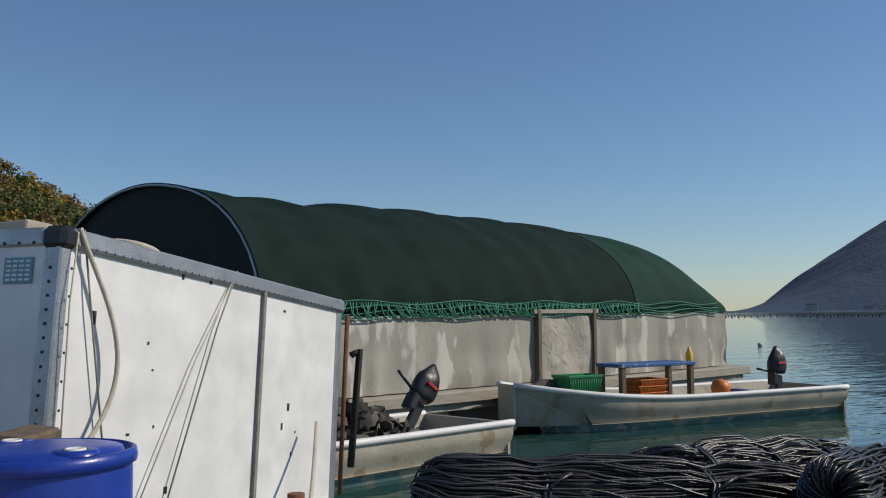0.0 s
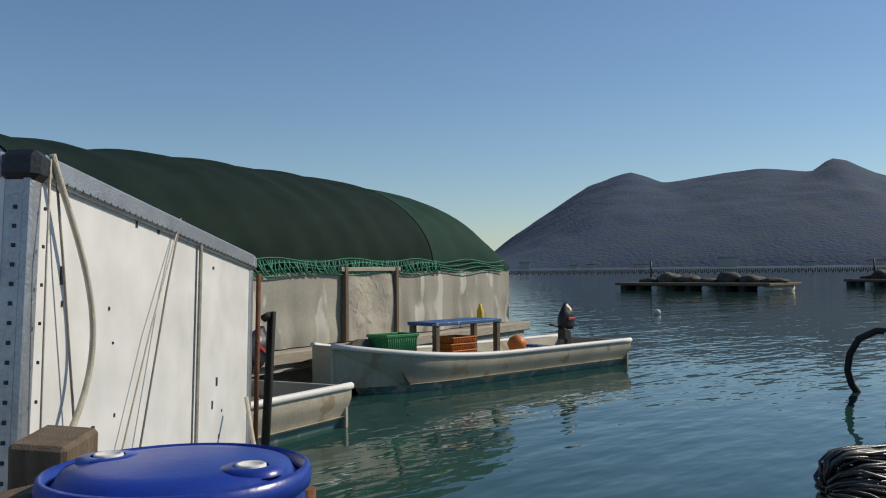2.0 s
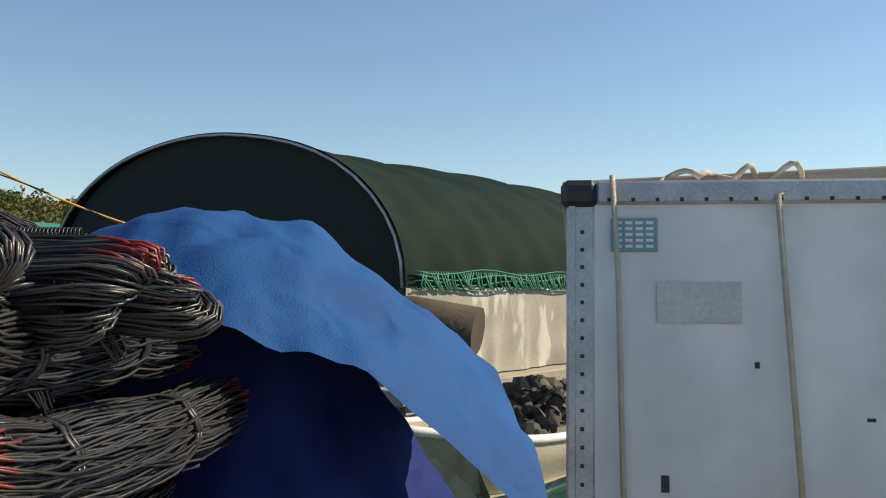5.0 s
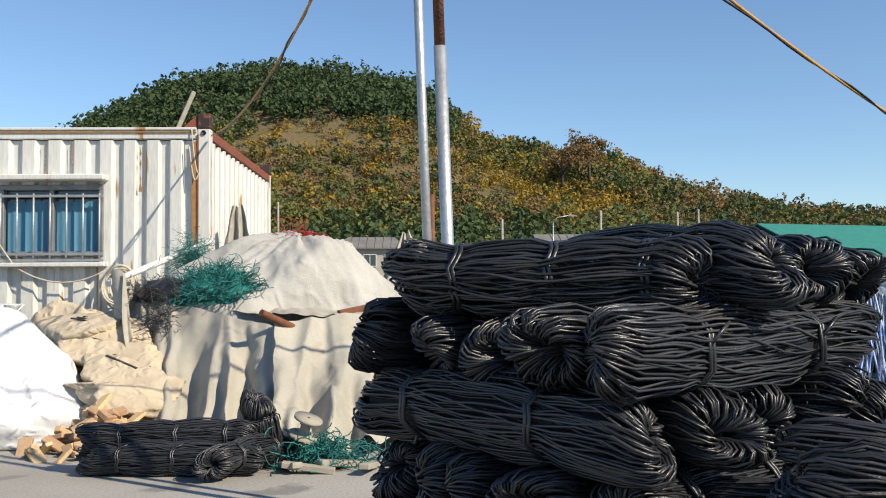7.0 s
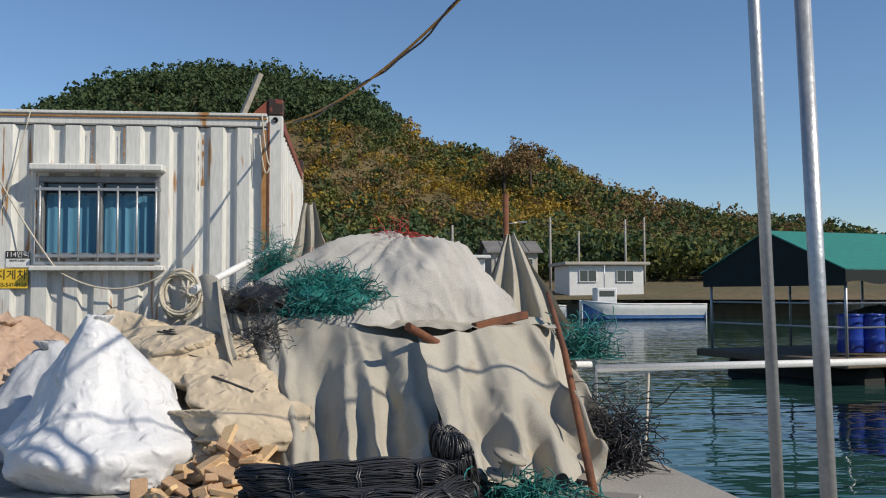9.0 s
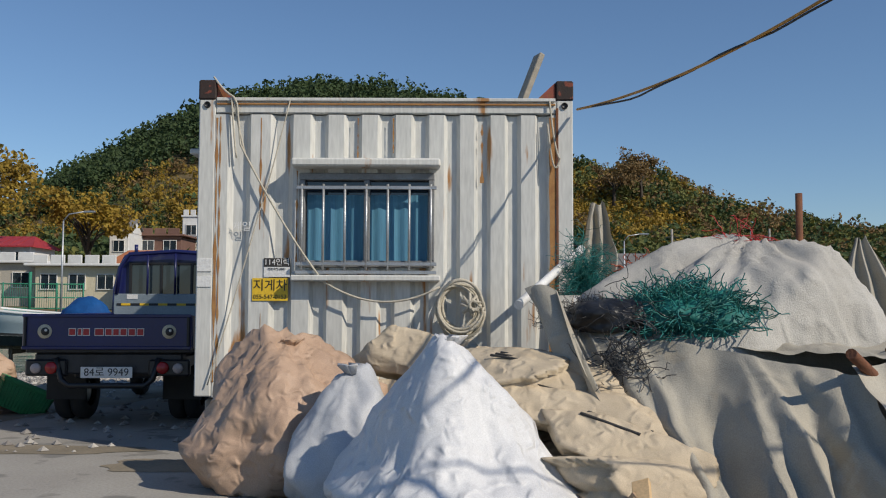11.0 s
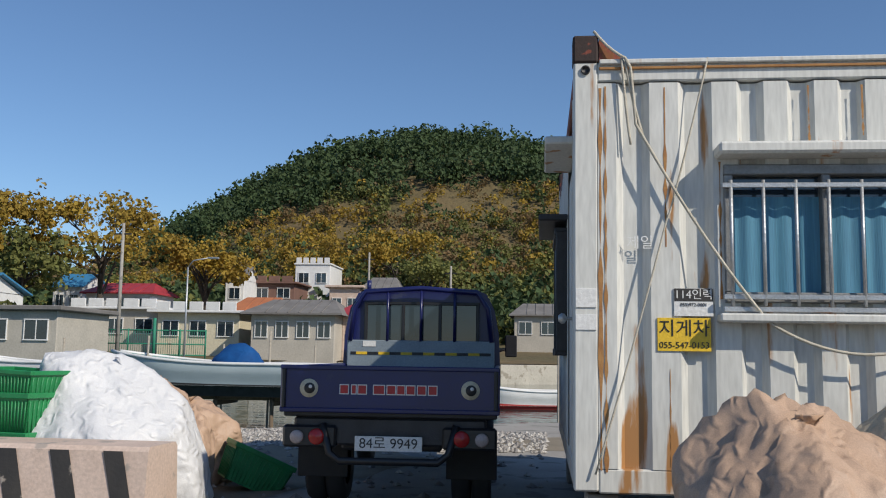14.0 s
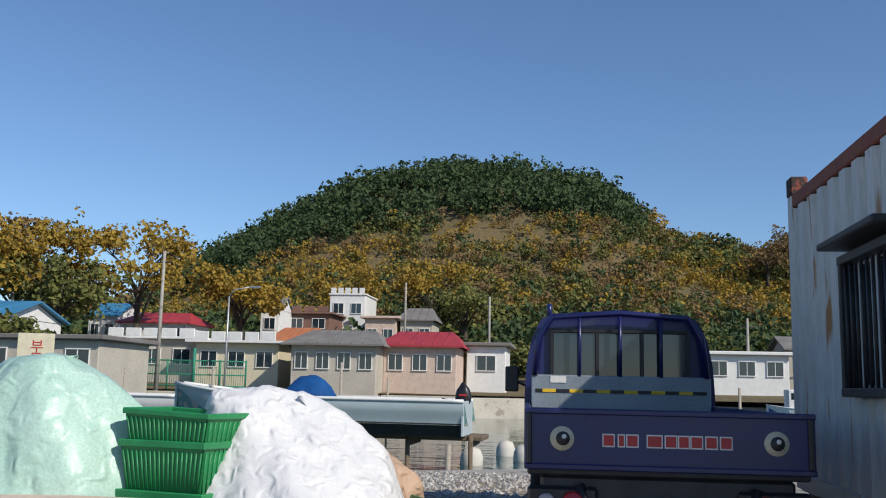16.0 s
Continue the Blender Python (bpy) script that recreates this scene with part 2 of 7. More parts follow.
M_AUT2 = mat("brown_foliage", (0.27, 0.17, 0.065), (0.18, 0.12, 0.05), 0.85, scale=0.22, fine=3, spread=0.14, translucent=0.25)
M_AUT3 = mat("olive_foliage", (0.19, 0.19, 0.045), (0.12, 0.14, 0.036), 0.85, scale=0.22, fine=3, spread=0.14, translucent=0.25)
# distance haze is put into these blue base colours
M_MTNHAZE = mat("far_mountain", (0.016, 0.050, 0.112), (0.034, 0.060, 0.098), 0.95, scale=0.02, fine=0.16, bump=0.35, bumpd=6.0)
M_MTN2HAZE = mat("farther_mountain", (0.07, 0.11, 0.165), (0.09, 0.12, 0.17), 0.95, scale=0.008, fine=0.06)


def water_mat():
    m = bpy.data.materials.new("sea_water")
    m.use_nodes = True
    n, l = m.node_tree.nodes, m.node_tree.links
    p = n["Principled BSDF"]
    p.inputs["Base Color"].default_value = (0.018, 0.060, 0.052, 1)
    p.inputs["Roughness"].default_value, p.inputs["IOR"].default_value = 0.02, 1.33
    co = n.new("ShaderNodeTexCoord")
    mp = n.new("ShaderNodeMapping")
    mp.inputs["Rotation"].default_value = (0, 0, radians(38))
    mp.inputs["Scale"].default_value = (1.0, 2.4, 1)
    l.new(co.outputs["Object"], mp.inputs[0])
    hs = []
    for sc, w in ((0.75, 1.0), (1.9, 0.4), (0.2, 1.2)):
        t = n.new("ShaderNodeTexNoise")
        t.inputs["Scale"].default_value, t.inputs["Detail"].default_value = sc, 1.5
        l.new(mp.outputs[0], t.inputs["Vector"])
        k = n.new("ShaderNodeMath")
        k.operation = "MULTIPLY"
        k.inputs[1].default_value = w
        l.new(t.outputs["Fac"], k.inputs[0])
        hs.append(k.outputs[0])
    a = n.new("ShaderNodeMath")
    l.new(hs[0], a.inputs[0]), l.new(hs[1], a.inputs[1])
    c = n.new("ShaderNodeMath")
    l.new(a.outputs[0], c.inputs[0]), l.new(hs[2], c.inputs[1])
    b = n.new("ShaderNodeBump")
    b.inputs["Strength"].default_value, b.inputs["Distance"].default_value = 0.34, 0.07
    l.new(c.outputs[0], b.inputs["Height"])
    l.new(b.outputs[0], p.inputs["Normal"])
    return m


M_WATER = water_mat()


# ---- geometry helpers ----
class G:
    """Gathers vertices and faces for one mesh."""

    def __init__(self):
        self.v, self.f, self.m, self.sm = [], [], [], []

    def add(self, vs, fs, mi=0, smooth=False):
        o = len(self.v)
        self.v += [tuple(p) for p in vs]
        self.f += [tuple(i + o for i in q) for q in fs]
        self.m += [mi] * len(fs)
        self.sm += [smooth] * len(fs)
        return self

    def box(self, c, s, ch=0.006, rz=0.0, mi=0, m=None):
        """A box of size s round c with chamfered edges."""
        hx, hy, hz = (k / 2 for k in s)
        ch = min(ch, hx * 0.45, hy * 0.45, hz * 0.45)
        vs, ix = [], {}
        for sx in (-1, 1):
            for sy in (-1, 1):
                for sz in (-1, 1):
                    for ax in range(3):
                        p = [sx * hx, sy * hy, sz * hz]
                        for k in range(3):
                            if k != ax:
                                p[k] -= (sx, sy, sz)[k] * ch
                        ix[sx, sy, sz, ax] = len(vs)
                        vs.append(Vector(p))
        fs = []
        for ax in range(3):
            u, w = (ax + 1) % 3, (ax + 2) % 3
            for s_ in (-1, 1):
                q = []
                for a, b in ((-1, -1), (1, -1), (1, 1), (-1, 1)):
                    k = [0, 0, 0]
                    k[ax], k[u], k[w] = s_, a, b
                    q.append(ix[(*k, ax)])
                fs.append(q if s_ > 0 else q[::-1])
            for a in (-1, 1):
                for b in (-1, 1):
                    k0, k1 = [0, 0, 0], [0, 0, 0]
                    k0[ax], k0[u], k0[w] = -1, a, b
                    k1[ax], k1[u], k1[w] = 1, a, b
                    q = [ix[(*k0, u)], ix[(*k1, u)], ix[(*k1, w)], ix[(*k0, w)]]
                    fs.append(q if a * b > 0 else q[::-1])
        for sx in (-1, 1):
            for sy in (-1, 1):
                for sz in (-1, 1):
                    q = [ix[sx, sy, sz, k] for k in range(3)]
                    fs.append(q if sx * sy * sz > 0 else q[::-1])
        t = m or (Matrix.Translation(c) @ Matrix.Rotation(rz, 4, "Z"))
        return self.add([t @ p for p in vs], fs, mi)

    def tube(self, pts, r, n=6, mi=0, caps=True):
        """A tube along pts; r is one radius or one for each point."""
        pts = [Vector(p) for p in pts]
        rs = r if hasattr(r, "__len__") else [r] * len(pts)
        vs, fs = [], []
        up = None
        for i, p in enumerate(pts):
            d = (pts[min(i + 1, len(pts) - 1)] - pts[max(i - 1, 0)])
            d = d.normalized() if d.length > 1e-9 else Vector((0, 0, 1))
            if up is None:
                up = d.orthogonal().normalized()
            up = (up - d * up.dot(d))
            up = up.normalized() if up.length > 1e-6 else d.orthogonal().normalized()
            side = d.cross(up)
            for k in range(n):
                a = 2 * math.pi * k / n
                vs.append(p + (up * math.cos(a) + side * math.sin(a)) * rs[i])
        for i in range(len(pts) - 1):
            for k in range(n):
                fs.append((i * n + k, i * n + (k + 1) % n, (i + 1) * n + (k + 1) % n, (i + 1) * n + k))
        self.add(vs, fs, mi, True)
        if caps:
            o = len(self.v) - len(vs)
            self.f += [tuple(o + k for k in range(n))[::-1], tuple(o + len(vs) - n + k for k in range(n))]
            self.m += [mi, mi]
            self.sm += [False, False]
        return self

    def lathe(self, prof, n=32, c=(0, 0, 0), mi=0):
        vs, fs = [], []
        for r, z in prof:
            for k in range(n):
                a = 2 * math.pi * k / n
                vs.append((c[0] + r * math.cos(a), c[1] + r * math.sin(a), c[2] + z))
        for i in range(len(prof) - 1):
            for k in range(n):
                fs.append((i * n + k, i * n + (k + 1) % n, (i + 1) * n + (k + 1) % n, (i + 1) * n + k))
        return self.add(vs, fs, mi, True)

    def grid(self, fn, nu, nv, mi=0, smooth=True):
        vs = [fn(i / nu, j / nv) for i in range(nu + 1) for j in range(nv + 1)]
        fs = [(i * (nv + 1) + j, (i + 1) * (nv + 1) + j, (i + 1) * (nv + 1) + j + 1, i * (nv + 1) + j + 1) for i in range(nu) for j in range(nv)]
        return self.add(vs, fs, mi, smooth)

    def poly(self, pts, z0, z1, mi=0):
        """An upright prism over the polygon pts."""
        n = len(pts)
        vs = [(x, y, z0) for x, y in pts] + [(x, y, z1) for x, y in pts]
        fs = [tuple(range(n))[::-1], tuple(range(n, 2 * n))] + [(i, (i + 1) % n, n + (i + 1) % n, n + i) for i in range(n)]
        return self.add(vs, fs, mi)

    def mesh(self, name, mats):
        me = bpy.data.meshes.new(name)
        me.from_pydata(self.v, [], self.f)
        for m in (mats if isinstance(mats, (list, tuple)) else [mats]):
            me.materials.append(m)
        me.polygons.foreach_set("material_index", self.m)
        me.polygons.foreach_set("use_smooth", self.sm)
        me.update()
        return me


def part(name, g, material, parent, label=""):
    ob = new(name, g.mesh(name, material) if isinstance(g, G) else g)
    ob.parent = parent
    return tagged(ob, label)


def thing(name, m, label, category, group="", kind=""):
    ob = new(name)
    ob.empty_display_size = 0.2
    ob.matrix_world = m
    return tagged(ob, label, category, group, kind)


def solid(name, g, material, label, category="", group="", kind="", m=None):
    ob = new(name, g.mesh(name, material))
    if m:
        ob.matrix_world = m
    return tagged(ob, label, category, group, kind)


def curve_pts(a, b, sag, n=16):
    a, b = Vector(a), Vector(b)
    return [a.lerp(b, i / n) - Vector((0, 0, sag * 4 * (i / n) * (1 - i / n))) for i in range(n + 1)]


def nz3(p, s=1.0):
    return noise.noise(Vector(p) * s)


def words(text, size, material, parent, m, name="lettering", depth=0.001):
    """Flat raised lettering as a mesh."""
    cu = bpy.data.curves.new(name, "FONT")
    cu.body, cu.size, cu.extrude, cu.align_x, cu.align_y = text, size, depth, "CENTER", "CENTER"
    ob = bpy.data.objects.new(name, cu)
    scene.collection.objects.link(ob)
    me = bpy.data.meshes.new_from_object(ob.evaluated_get(bpy.context.evaluated_depsgraph_get()))
    bpy.data.objects.remove(ob)
    me.materials.clear()
    me.materials.append(material)
    o = new(name, me)
    o.parent = parent
    o.matrix_local = m
    return o

# ---- large structure: water, quay, far banks, hills ----
WL = -0.85
solid("water", G().add([(-3000, -3000, WL), (4000, -3000, WL), (4000, 4000, WL), (-3000, 4000, WL)], [(0, 1, 2, 3)]), M_WATER,
      "blue-green rippled sea water of the harbour", kind="structure")
solid("seabed", G().add([(-3000, -3000, -3), (4000, -3000, -3), (4000, 4000, -3), (-3000, 4000, -3)], [(0, 1, 2, 3)]), M_EARTH, "muddy sea bed", kind="structure")
QUAY = [(-45, -45), (13.5, -45), (13.5, -13.7), (11.1, -13.1), (10.75, -12.9), (10.62, -11.2), (9.6, -9.2), (8.9, -5.4), (6.2, -4.0), (5.9, 0.0), (4.9, 15.6), (-2.7, 11.35), (-45, -15)]
solid("ground", G().poly(QUAY, -2.6, 0.0), M_CONC, "worn grey concrete quay ground", kind="structure")
# gravel strip and broken edges of the slab by the parked truck
g = G()
rng = random.Random(3)
for i in range(3000):
    x, y = rng.uniform(-6, -0.1), rng.uniform(0.2, 10.2)
    if rng.random() < 0.82:
        y = rng.uniform(7.0, 10.2)
    if y > 11.3 + (x + 2.7) * 0.62 - 0.3:
        continue
    s = rng.uniform(0.015, 0.06)
    vs = [Vector((rng.gauss(0, 1), rng.gauss(0, 1), rng.gauss(0, 0.5))).normalized() * s for _ in range(6)]
    vs = [Vector((s, 0, 0)), Vector((-s, rng.uniform(-s, s) * 0.4, 0)), Vector((0, s * 0.8, 0)), Vector((0, -s * 0.9, 0)), Vector((0, 0, s * 0.7)), Vector((0, 0, -s * 0.4))]
    g.add([v + Vector((x, y, 0.008)) for v in vs], [(0, 2, 4), (2, 1, 4), (1, 3, 4), (3, 0, 4), (2, 0, 5), (1, 2, 5), (3, 1, 5), (0, 3, 5)])
solid("gravel", g, mat("gravel_stone", (0.42, 0.4, 0.37), (0.28, 0.26, 0.24), 0.9, spread=0.4), "loose grey gravel and shell on the quay", "gravel", kind="stuff")
def patch(cx, cy, rx, ry, seed, n=40):
    pts = [(cx + rx * (1 + 0.35 * nz3((math.cos(k * 6.283 / n) * 2, math.sin(k * 6.283 / n) * 2, seed))) * math.cos(k * 6.283 / n),
            cy + ry * (1 + 0.6 * nz3((math.cos(k * 6.283 / n) * 2, math.sin(k * 6.283 / n) * 2, seed + 4))) * math.sin(k * 6.283 / n)) for k in range(n)]
    return G().add([(x, y, 0.004) for x, y in pts], [tuple(range(n))])


for cx, cy, rx, ry, sd in ((-2.0, 0.35, 1.6, 0.28, 1), (-3.2, 5.2, 1.5, 2.6, 2), (0.3, -0.4, 0.9, 0.35, 3), (-1.0, 8.5, 2.4, 1.1, 4)):
    solid("dirt_patch", patch(cx, cy, rx, ry, sd), M_EARTH, "worn earth and grit patch on the concrete", kind="structure")

# opposite bank
FAR = [(-120, 20), (-60, 40), (-33.8, 59.1), (-8.7, 62.6), (2, 70), (16, 69.9), (45, 68), (70, 90), (120, 200), (0, 420), (-200, 420), (-250, 60)]
g = G().poly(FAR, -2.6, 0.3)
solid("far_bank", g, M_EARTH, "earthy opposite harbour bank", kind="structure")
g = G()
for a, b in (((-60, 40), (-33.8, 59.1)), ((-33.8, 59.1), (-8.7, 62.6)), ((-8.7, 62.6), (2, 70))):
    d = Vector((b[0] - a[0], b[1] - a[1], 0))
    n_ = max(1, int(d.length / 6))
    for i in range(n_):
        c = Vector((*a, 0)) + d * ((i + 0.5) / n_)
        g.box((c.x, c.y - 0.1, -0.25), (d.length / n_ - 0.05, 0.3, 1.7 + 0.1 * (i % 2)), 0.03, math.atan2(d.y, d.x))
solid("sea_wall", g, M_WALLC, "low pale concrete sea wall along the far bank", kind="structure")

HC = Vector((2, -7, 0))
PROF = [(-75, 2), (-45, 1.6), (-32, 2.6), (-26, 4.4), (-23.4, 6.3), (-18.5, 9.2), (-13.5, 11.7), (-7.5, 12.9), (-3, 12.7), (0.8, 12.1), (2.7, 10.8), (5, 9.0), (9.5, 7.9), (13.3, 7.4), (16, 5.9), (19.2, 4.8), (23.4, 3.7), (28, 3.2), (34, 1.6), (39, -1.0), (60, -4)]


def hill_point(th, s):
    """A point of the near hill: bearing th in degrees, s from 0 at its foot to 1 at the ridge and on to 1.6 behind."""
    e = np.interp(th, [p[0] for p in PROF], [p[1] for p in PROF])
    foot, ridge = 118.0, 235.0
    r = foot + (ridge - foot) * s
    top = ridge * math.tan(radians(e)) + 1
    s0 = s
    s = max(s, 0.0)
    k = (3 * min(s, 1) ** 2 - 2 * min(s, 1) ** 3) * 0.55 + 0.45 * min(s, 1) ** 1.15 if s <= 1 else max(0.0, 1 - (s - 1) * 1.2)
    a = radians(th)
    x, y = HC.x + r * math.sin(a), HC.y + r * math.cos(a)
    terr = 1.6 * nz3((x, y, 0), 0.03) * min(1, s * 3) + 0.5 * math.sin(k * top * 0.9) * (0.2 < s < 0.8)
    return Vector((x, y, 3.2 + (top - 3.2) * k + terr))


solid("hill", G().grid(lambda u, v: hill_point(-75 + 110 * u, -0.35 + 1.95 * v) if v > 0.18 else Vector((*hill_point(-75 + 110 * u, -0.35 + 1.95 * v).xy, 2.0 * v / 0.18 + 0.7)), 150, 50),
      M_HILL, "autumn hillside behind the village", kind="structure")


def leaf_cloud(rng_, centre, rad, count, size, squash=0.8):
    """Vertices and faces of small leaf clumps spread unevenly through a crown."""
    vs, fs = [], []
    lobes = [(Vector((rng_.gauss(0, 0.45), rng_.gauss(0, 0.45), rng_.gauss(0.05, 0.35))), rng_.uniform(0.35, 0.6)) for _ in range(6)]
    for _ in range(count):
        c, r = rng_.choice(lobes)
        d = Vector((rng_.gauss(0, 1), rng_.gauss(0, 1), rng_.gauss(0.25, 1))).normalized()
        p = c + d * r * rng_.uniform(0.7, 1.05)
        p = Vector((p.x * rad, p.y * rad, p.z * rad * squash)) + centre
        n = (d + Vector((rng_.gauss(0, .5), rng_.gauss(0, .5), rng_.gauss(0, .5)))).normalized()
        u = n.orthogonal().normalized()
        w = n.cross(u)
        a = rng_.uniform(0, 6.28)
        u, w = u * math.cos(a) + w * math.sin(a), w * math.cos(a) - u * math.sin(a)
        s = size * rng_.uniform(0.6, 1.3)
        o = len(vs)
        vs += [p + u * s, p + w * s * 0.7 + n * s * 0.25, p - u * s * 0.9, p - w * s * 0.75 + n * s * 0.2]
        fs.append((o, o + 1, o + 2, o + 3))
    return vs, fs


rng = random.Random(11)
woods = {k: G() for k in ("pine", "yellow", "brown", "olive")}
for i in range(6000):
    th = rng.uniform(-60, 33) if i % 5 else rng.uniform(-26, 16)
    s = rng.uniform(-0.02, 1.06)
    p = hill_point(th, s)
    e = np.interp(th, [q[0] for q in PROF], [q[1] for q in PROF])
    zone = nz3((p.x, p.y, 0), 0.022)
    rel = s + 0.12 * nz3((p.x, p.y, 5), 0.05)
    if 0.3 < rel < 0.62 and zone > 0.1 and rng.random() < 0.4:
        continue
    if rel > 0.60 and -24 < th < 3.2:
        k = "pine"
    elif rel > 0.85 and th < 24:
        k = rng.choice(("brown", "yellow", "olive", "brown"))
    elif rel < 0.16:
        k = rng.choice(("olive", "pine", "pine", "olive"))
    elif th > 16:
        k = rng.choice(("olive", "brown", "brown", "olive", "pine"))
    else:
        k = "yellow" if zone > 0.18 and rng.random() < 0.6 else rng.choice(("brown", "olive", "pine", "olive", "brown", "yellow", "olive"))
    r = rng.uniform(1.6, 3.0) * (1.15 if k == "pine" else 1.0) * (0.75 if 0.3 < rel < 0.6 else 1.0)
    vs, fs = leaf_cloud(rng, p + Vector((0, 0, r * 0.75)), r, 76, r * 0.165, 0.95)
    woods[k].add(vs, fs)
for k, m_, lb in (("pine", M_PINE, "dark green pine wood on the hilltop"), ("yellow", M_AUT1, "yellow autumn trees on the hillside"),
                  ("brown", M_AUT2, "brown autumn trees on the hillside"), ("olive", M_AUT3, "olive green shrubs on the hillside")):
    solid("woods", woods[k], m_, lb, "trees", kind="stuff")

# far mountains across the bay, their haze carried by the colour
MP = [(40, -0.3), (53.0, -0.3), (54.2, 0.4), (56.3, 2.1), (58.0, 3.2), (61.0, 5.1), (62.5, 5.55), (63.5, 5.8), (65.4, 5.1), (68.6, 5.6), (71, 5.75), (73.7, 5.45), (74.7, 6.15), (75.6, 6.0), (77, 5.2), (81.4, 3.5), (86, 2.8), (95, 2.5), (110, 3.5), (130, 2.0), (150, 1)]


def mtn(prof, r0, r1, th, v):
    w = 0.15 + 4.0 * (1 - v)
    e = sum(np.interp(th + w * k / 3, [p[0] for p in prof], [p[1] for p in prof]) for k in range(-3, 4)) / 7
    r = r0 + (r1 - r0) * v
    top = r1 * math.tan(radians(e))
    a = radians(th)
    x, y = 9 + r * math.sin(a), -13 + r * math.cos(a)
    return Vector((x, y, -1 + top * v ** 0.8 + (16 * nz3((x, y, 0), 0.007) + 9 * nz3((x, y, 3), 0.025)) * v * (1 - 0.7 * v) * max(0.0, min(1.0, top / 60))))


solid("far_mountain", G().grid(lambda u, v: mtn(MP, 1250, 1900, 40 + 110 * u, v), 300, 40), M_MTNHAZE, "blue-brown mountain across the bay, coloured as through haze", kind="structure")
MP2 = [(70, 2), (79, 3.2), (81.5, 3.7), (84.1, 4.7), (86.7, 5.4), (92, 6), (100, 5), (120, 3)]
solid("farther_mountain", G().grid(lambda u, v: mtn(MP2, 2600, 3300, 70 + 50 * u, v), 80, 14), M_MTN2HAZE, "farther mountain in pale haze-tinted blue", kind="structure")
# low shore buildings and oyster lines
rng = random.Random(5)
for th, w, h in ((57.0, 14, 9), (60.0, 10, 5), (69.0, 24, 12), (73.5, 14, 6), (77.0, 20, 7), (64.0, 16, 5), (80.5, 18, 6), (61.0, 12, 6)):
    a = radians(th)
    b = thing("far_building", pose(9 + 1230 * math.sin(a), -13 + 1230 * math.cos(a), -0.5, 0, 0, -th), "small pale building on the distant shore", "building", "distant shore buildings")
    part("wall", G().box((0, 0, h / 2), (w, 8, h), 0.2), M_STUCCO, b)
    part("roof", G().box((0, 0, h + 0.6), (w + 1, 9, 1.2), 0.3), M_ROOFGREY, b)
# the shore strip shares the haze-tinted mountain colour
solid("far_shore", G().grid(lambda u, v: Vector((9 + (1180 + 60 * v) * math.sin(radians(40 + 110 * u)), -13 + (1180 + 60 * v) * math.cos(radians(40 + 110 * u)), WL - 0.2 + 2.4 * v)), 60, 2), M_MTNHAZE, "distant shore line", kind="structure")
g = G()
for row in range(9):
    d = 330 + row * 55
    for i in range(170):
        th = radians(36 + i * 0.36 + row * 0.11)
        x, y = 9 + d * math.sin(th), -13 + d * math.cos(th)
        g.box((x, y, WL + 0.2), (0.6, 0.6, 0.5), 0.12)
        if i % 3 == 0:
            g.box((x + 0.6, y, WL + 0.6), (0.1, 0.1, 1.3), 0.02)
solid("oyster_floats", g, M_BLACK, "rows of dark oyster-farm floats on the bay", "floats", kind="stuff")
for th, d, r in ((-52.0 + 90 + 12, 46, 0.22), (50.2, 38, 0.2), (66.2, 40, 0.15), (56.5, 55, 0.14), (43.2, 33, 0.25), (44.5, 30, 0.2)):
    a = radians(th)
    f_ = G().lathe([(0.01, -0.1), (r * 0.8, 0.0), (r, r * 0.6), (r * 0.8, r * 1.2), (0.01, r * 1.5)], 12)
    solid("buoy", f_, M_FLOAT, "small round float on the water", "buoy", "floats on the bay", m=pose(9 + d * math.sin(a), -13 + d * math.cos(a), WL))


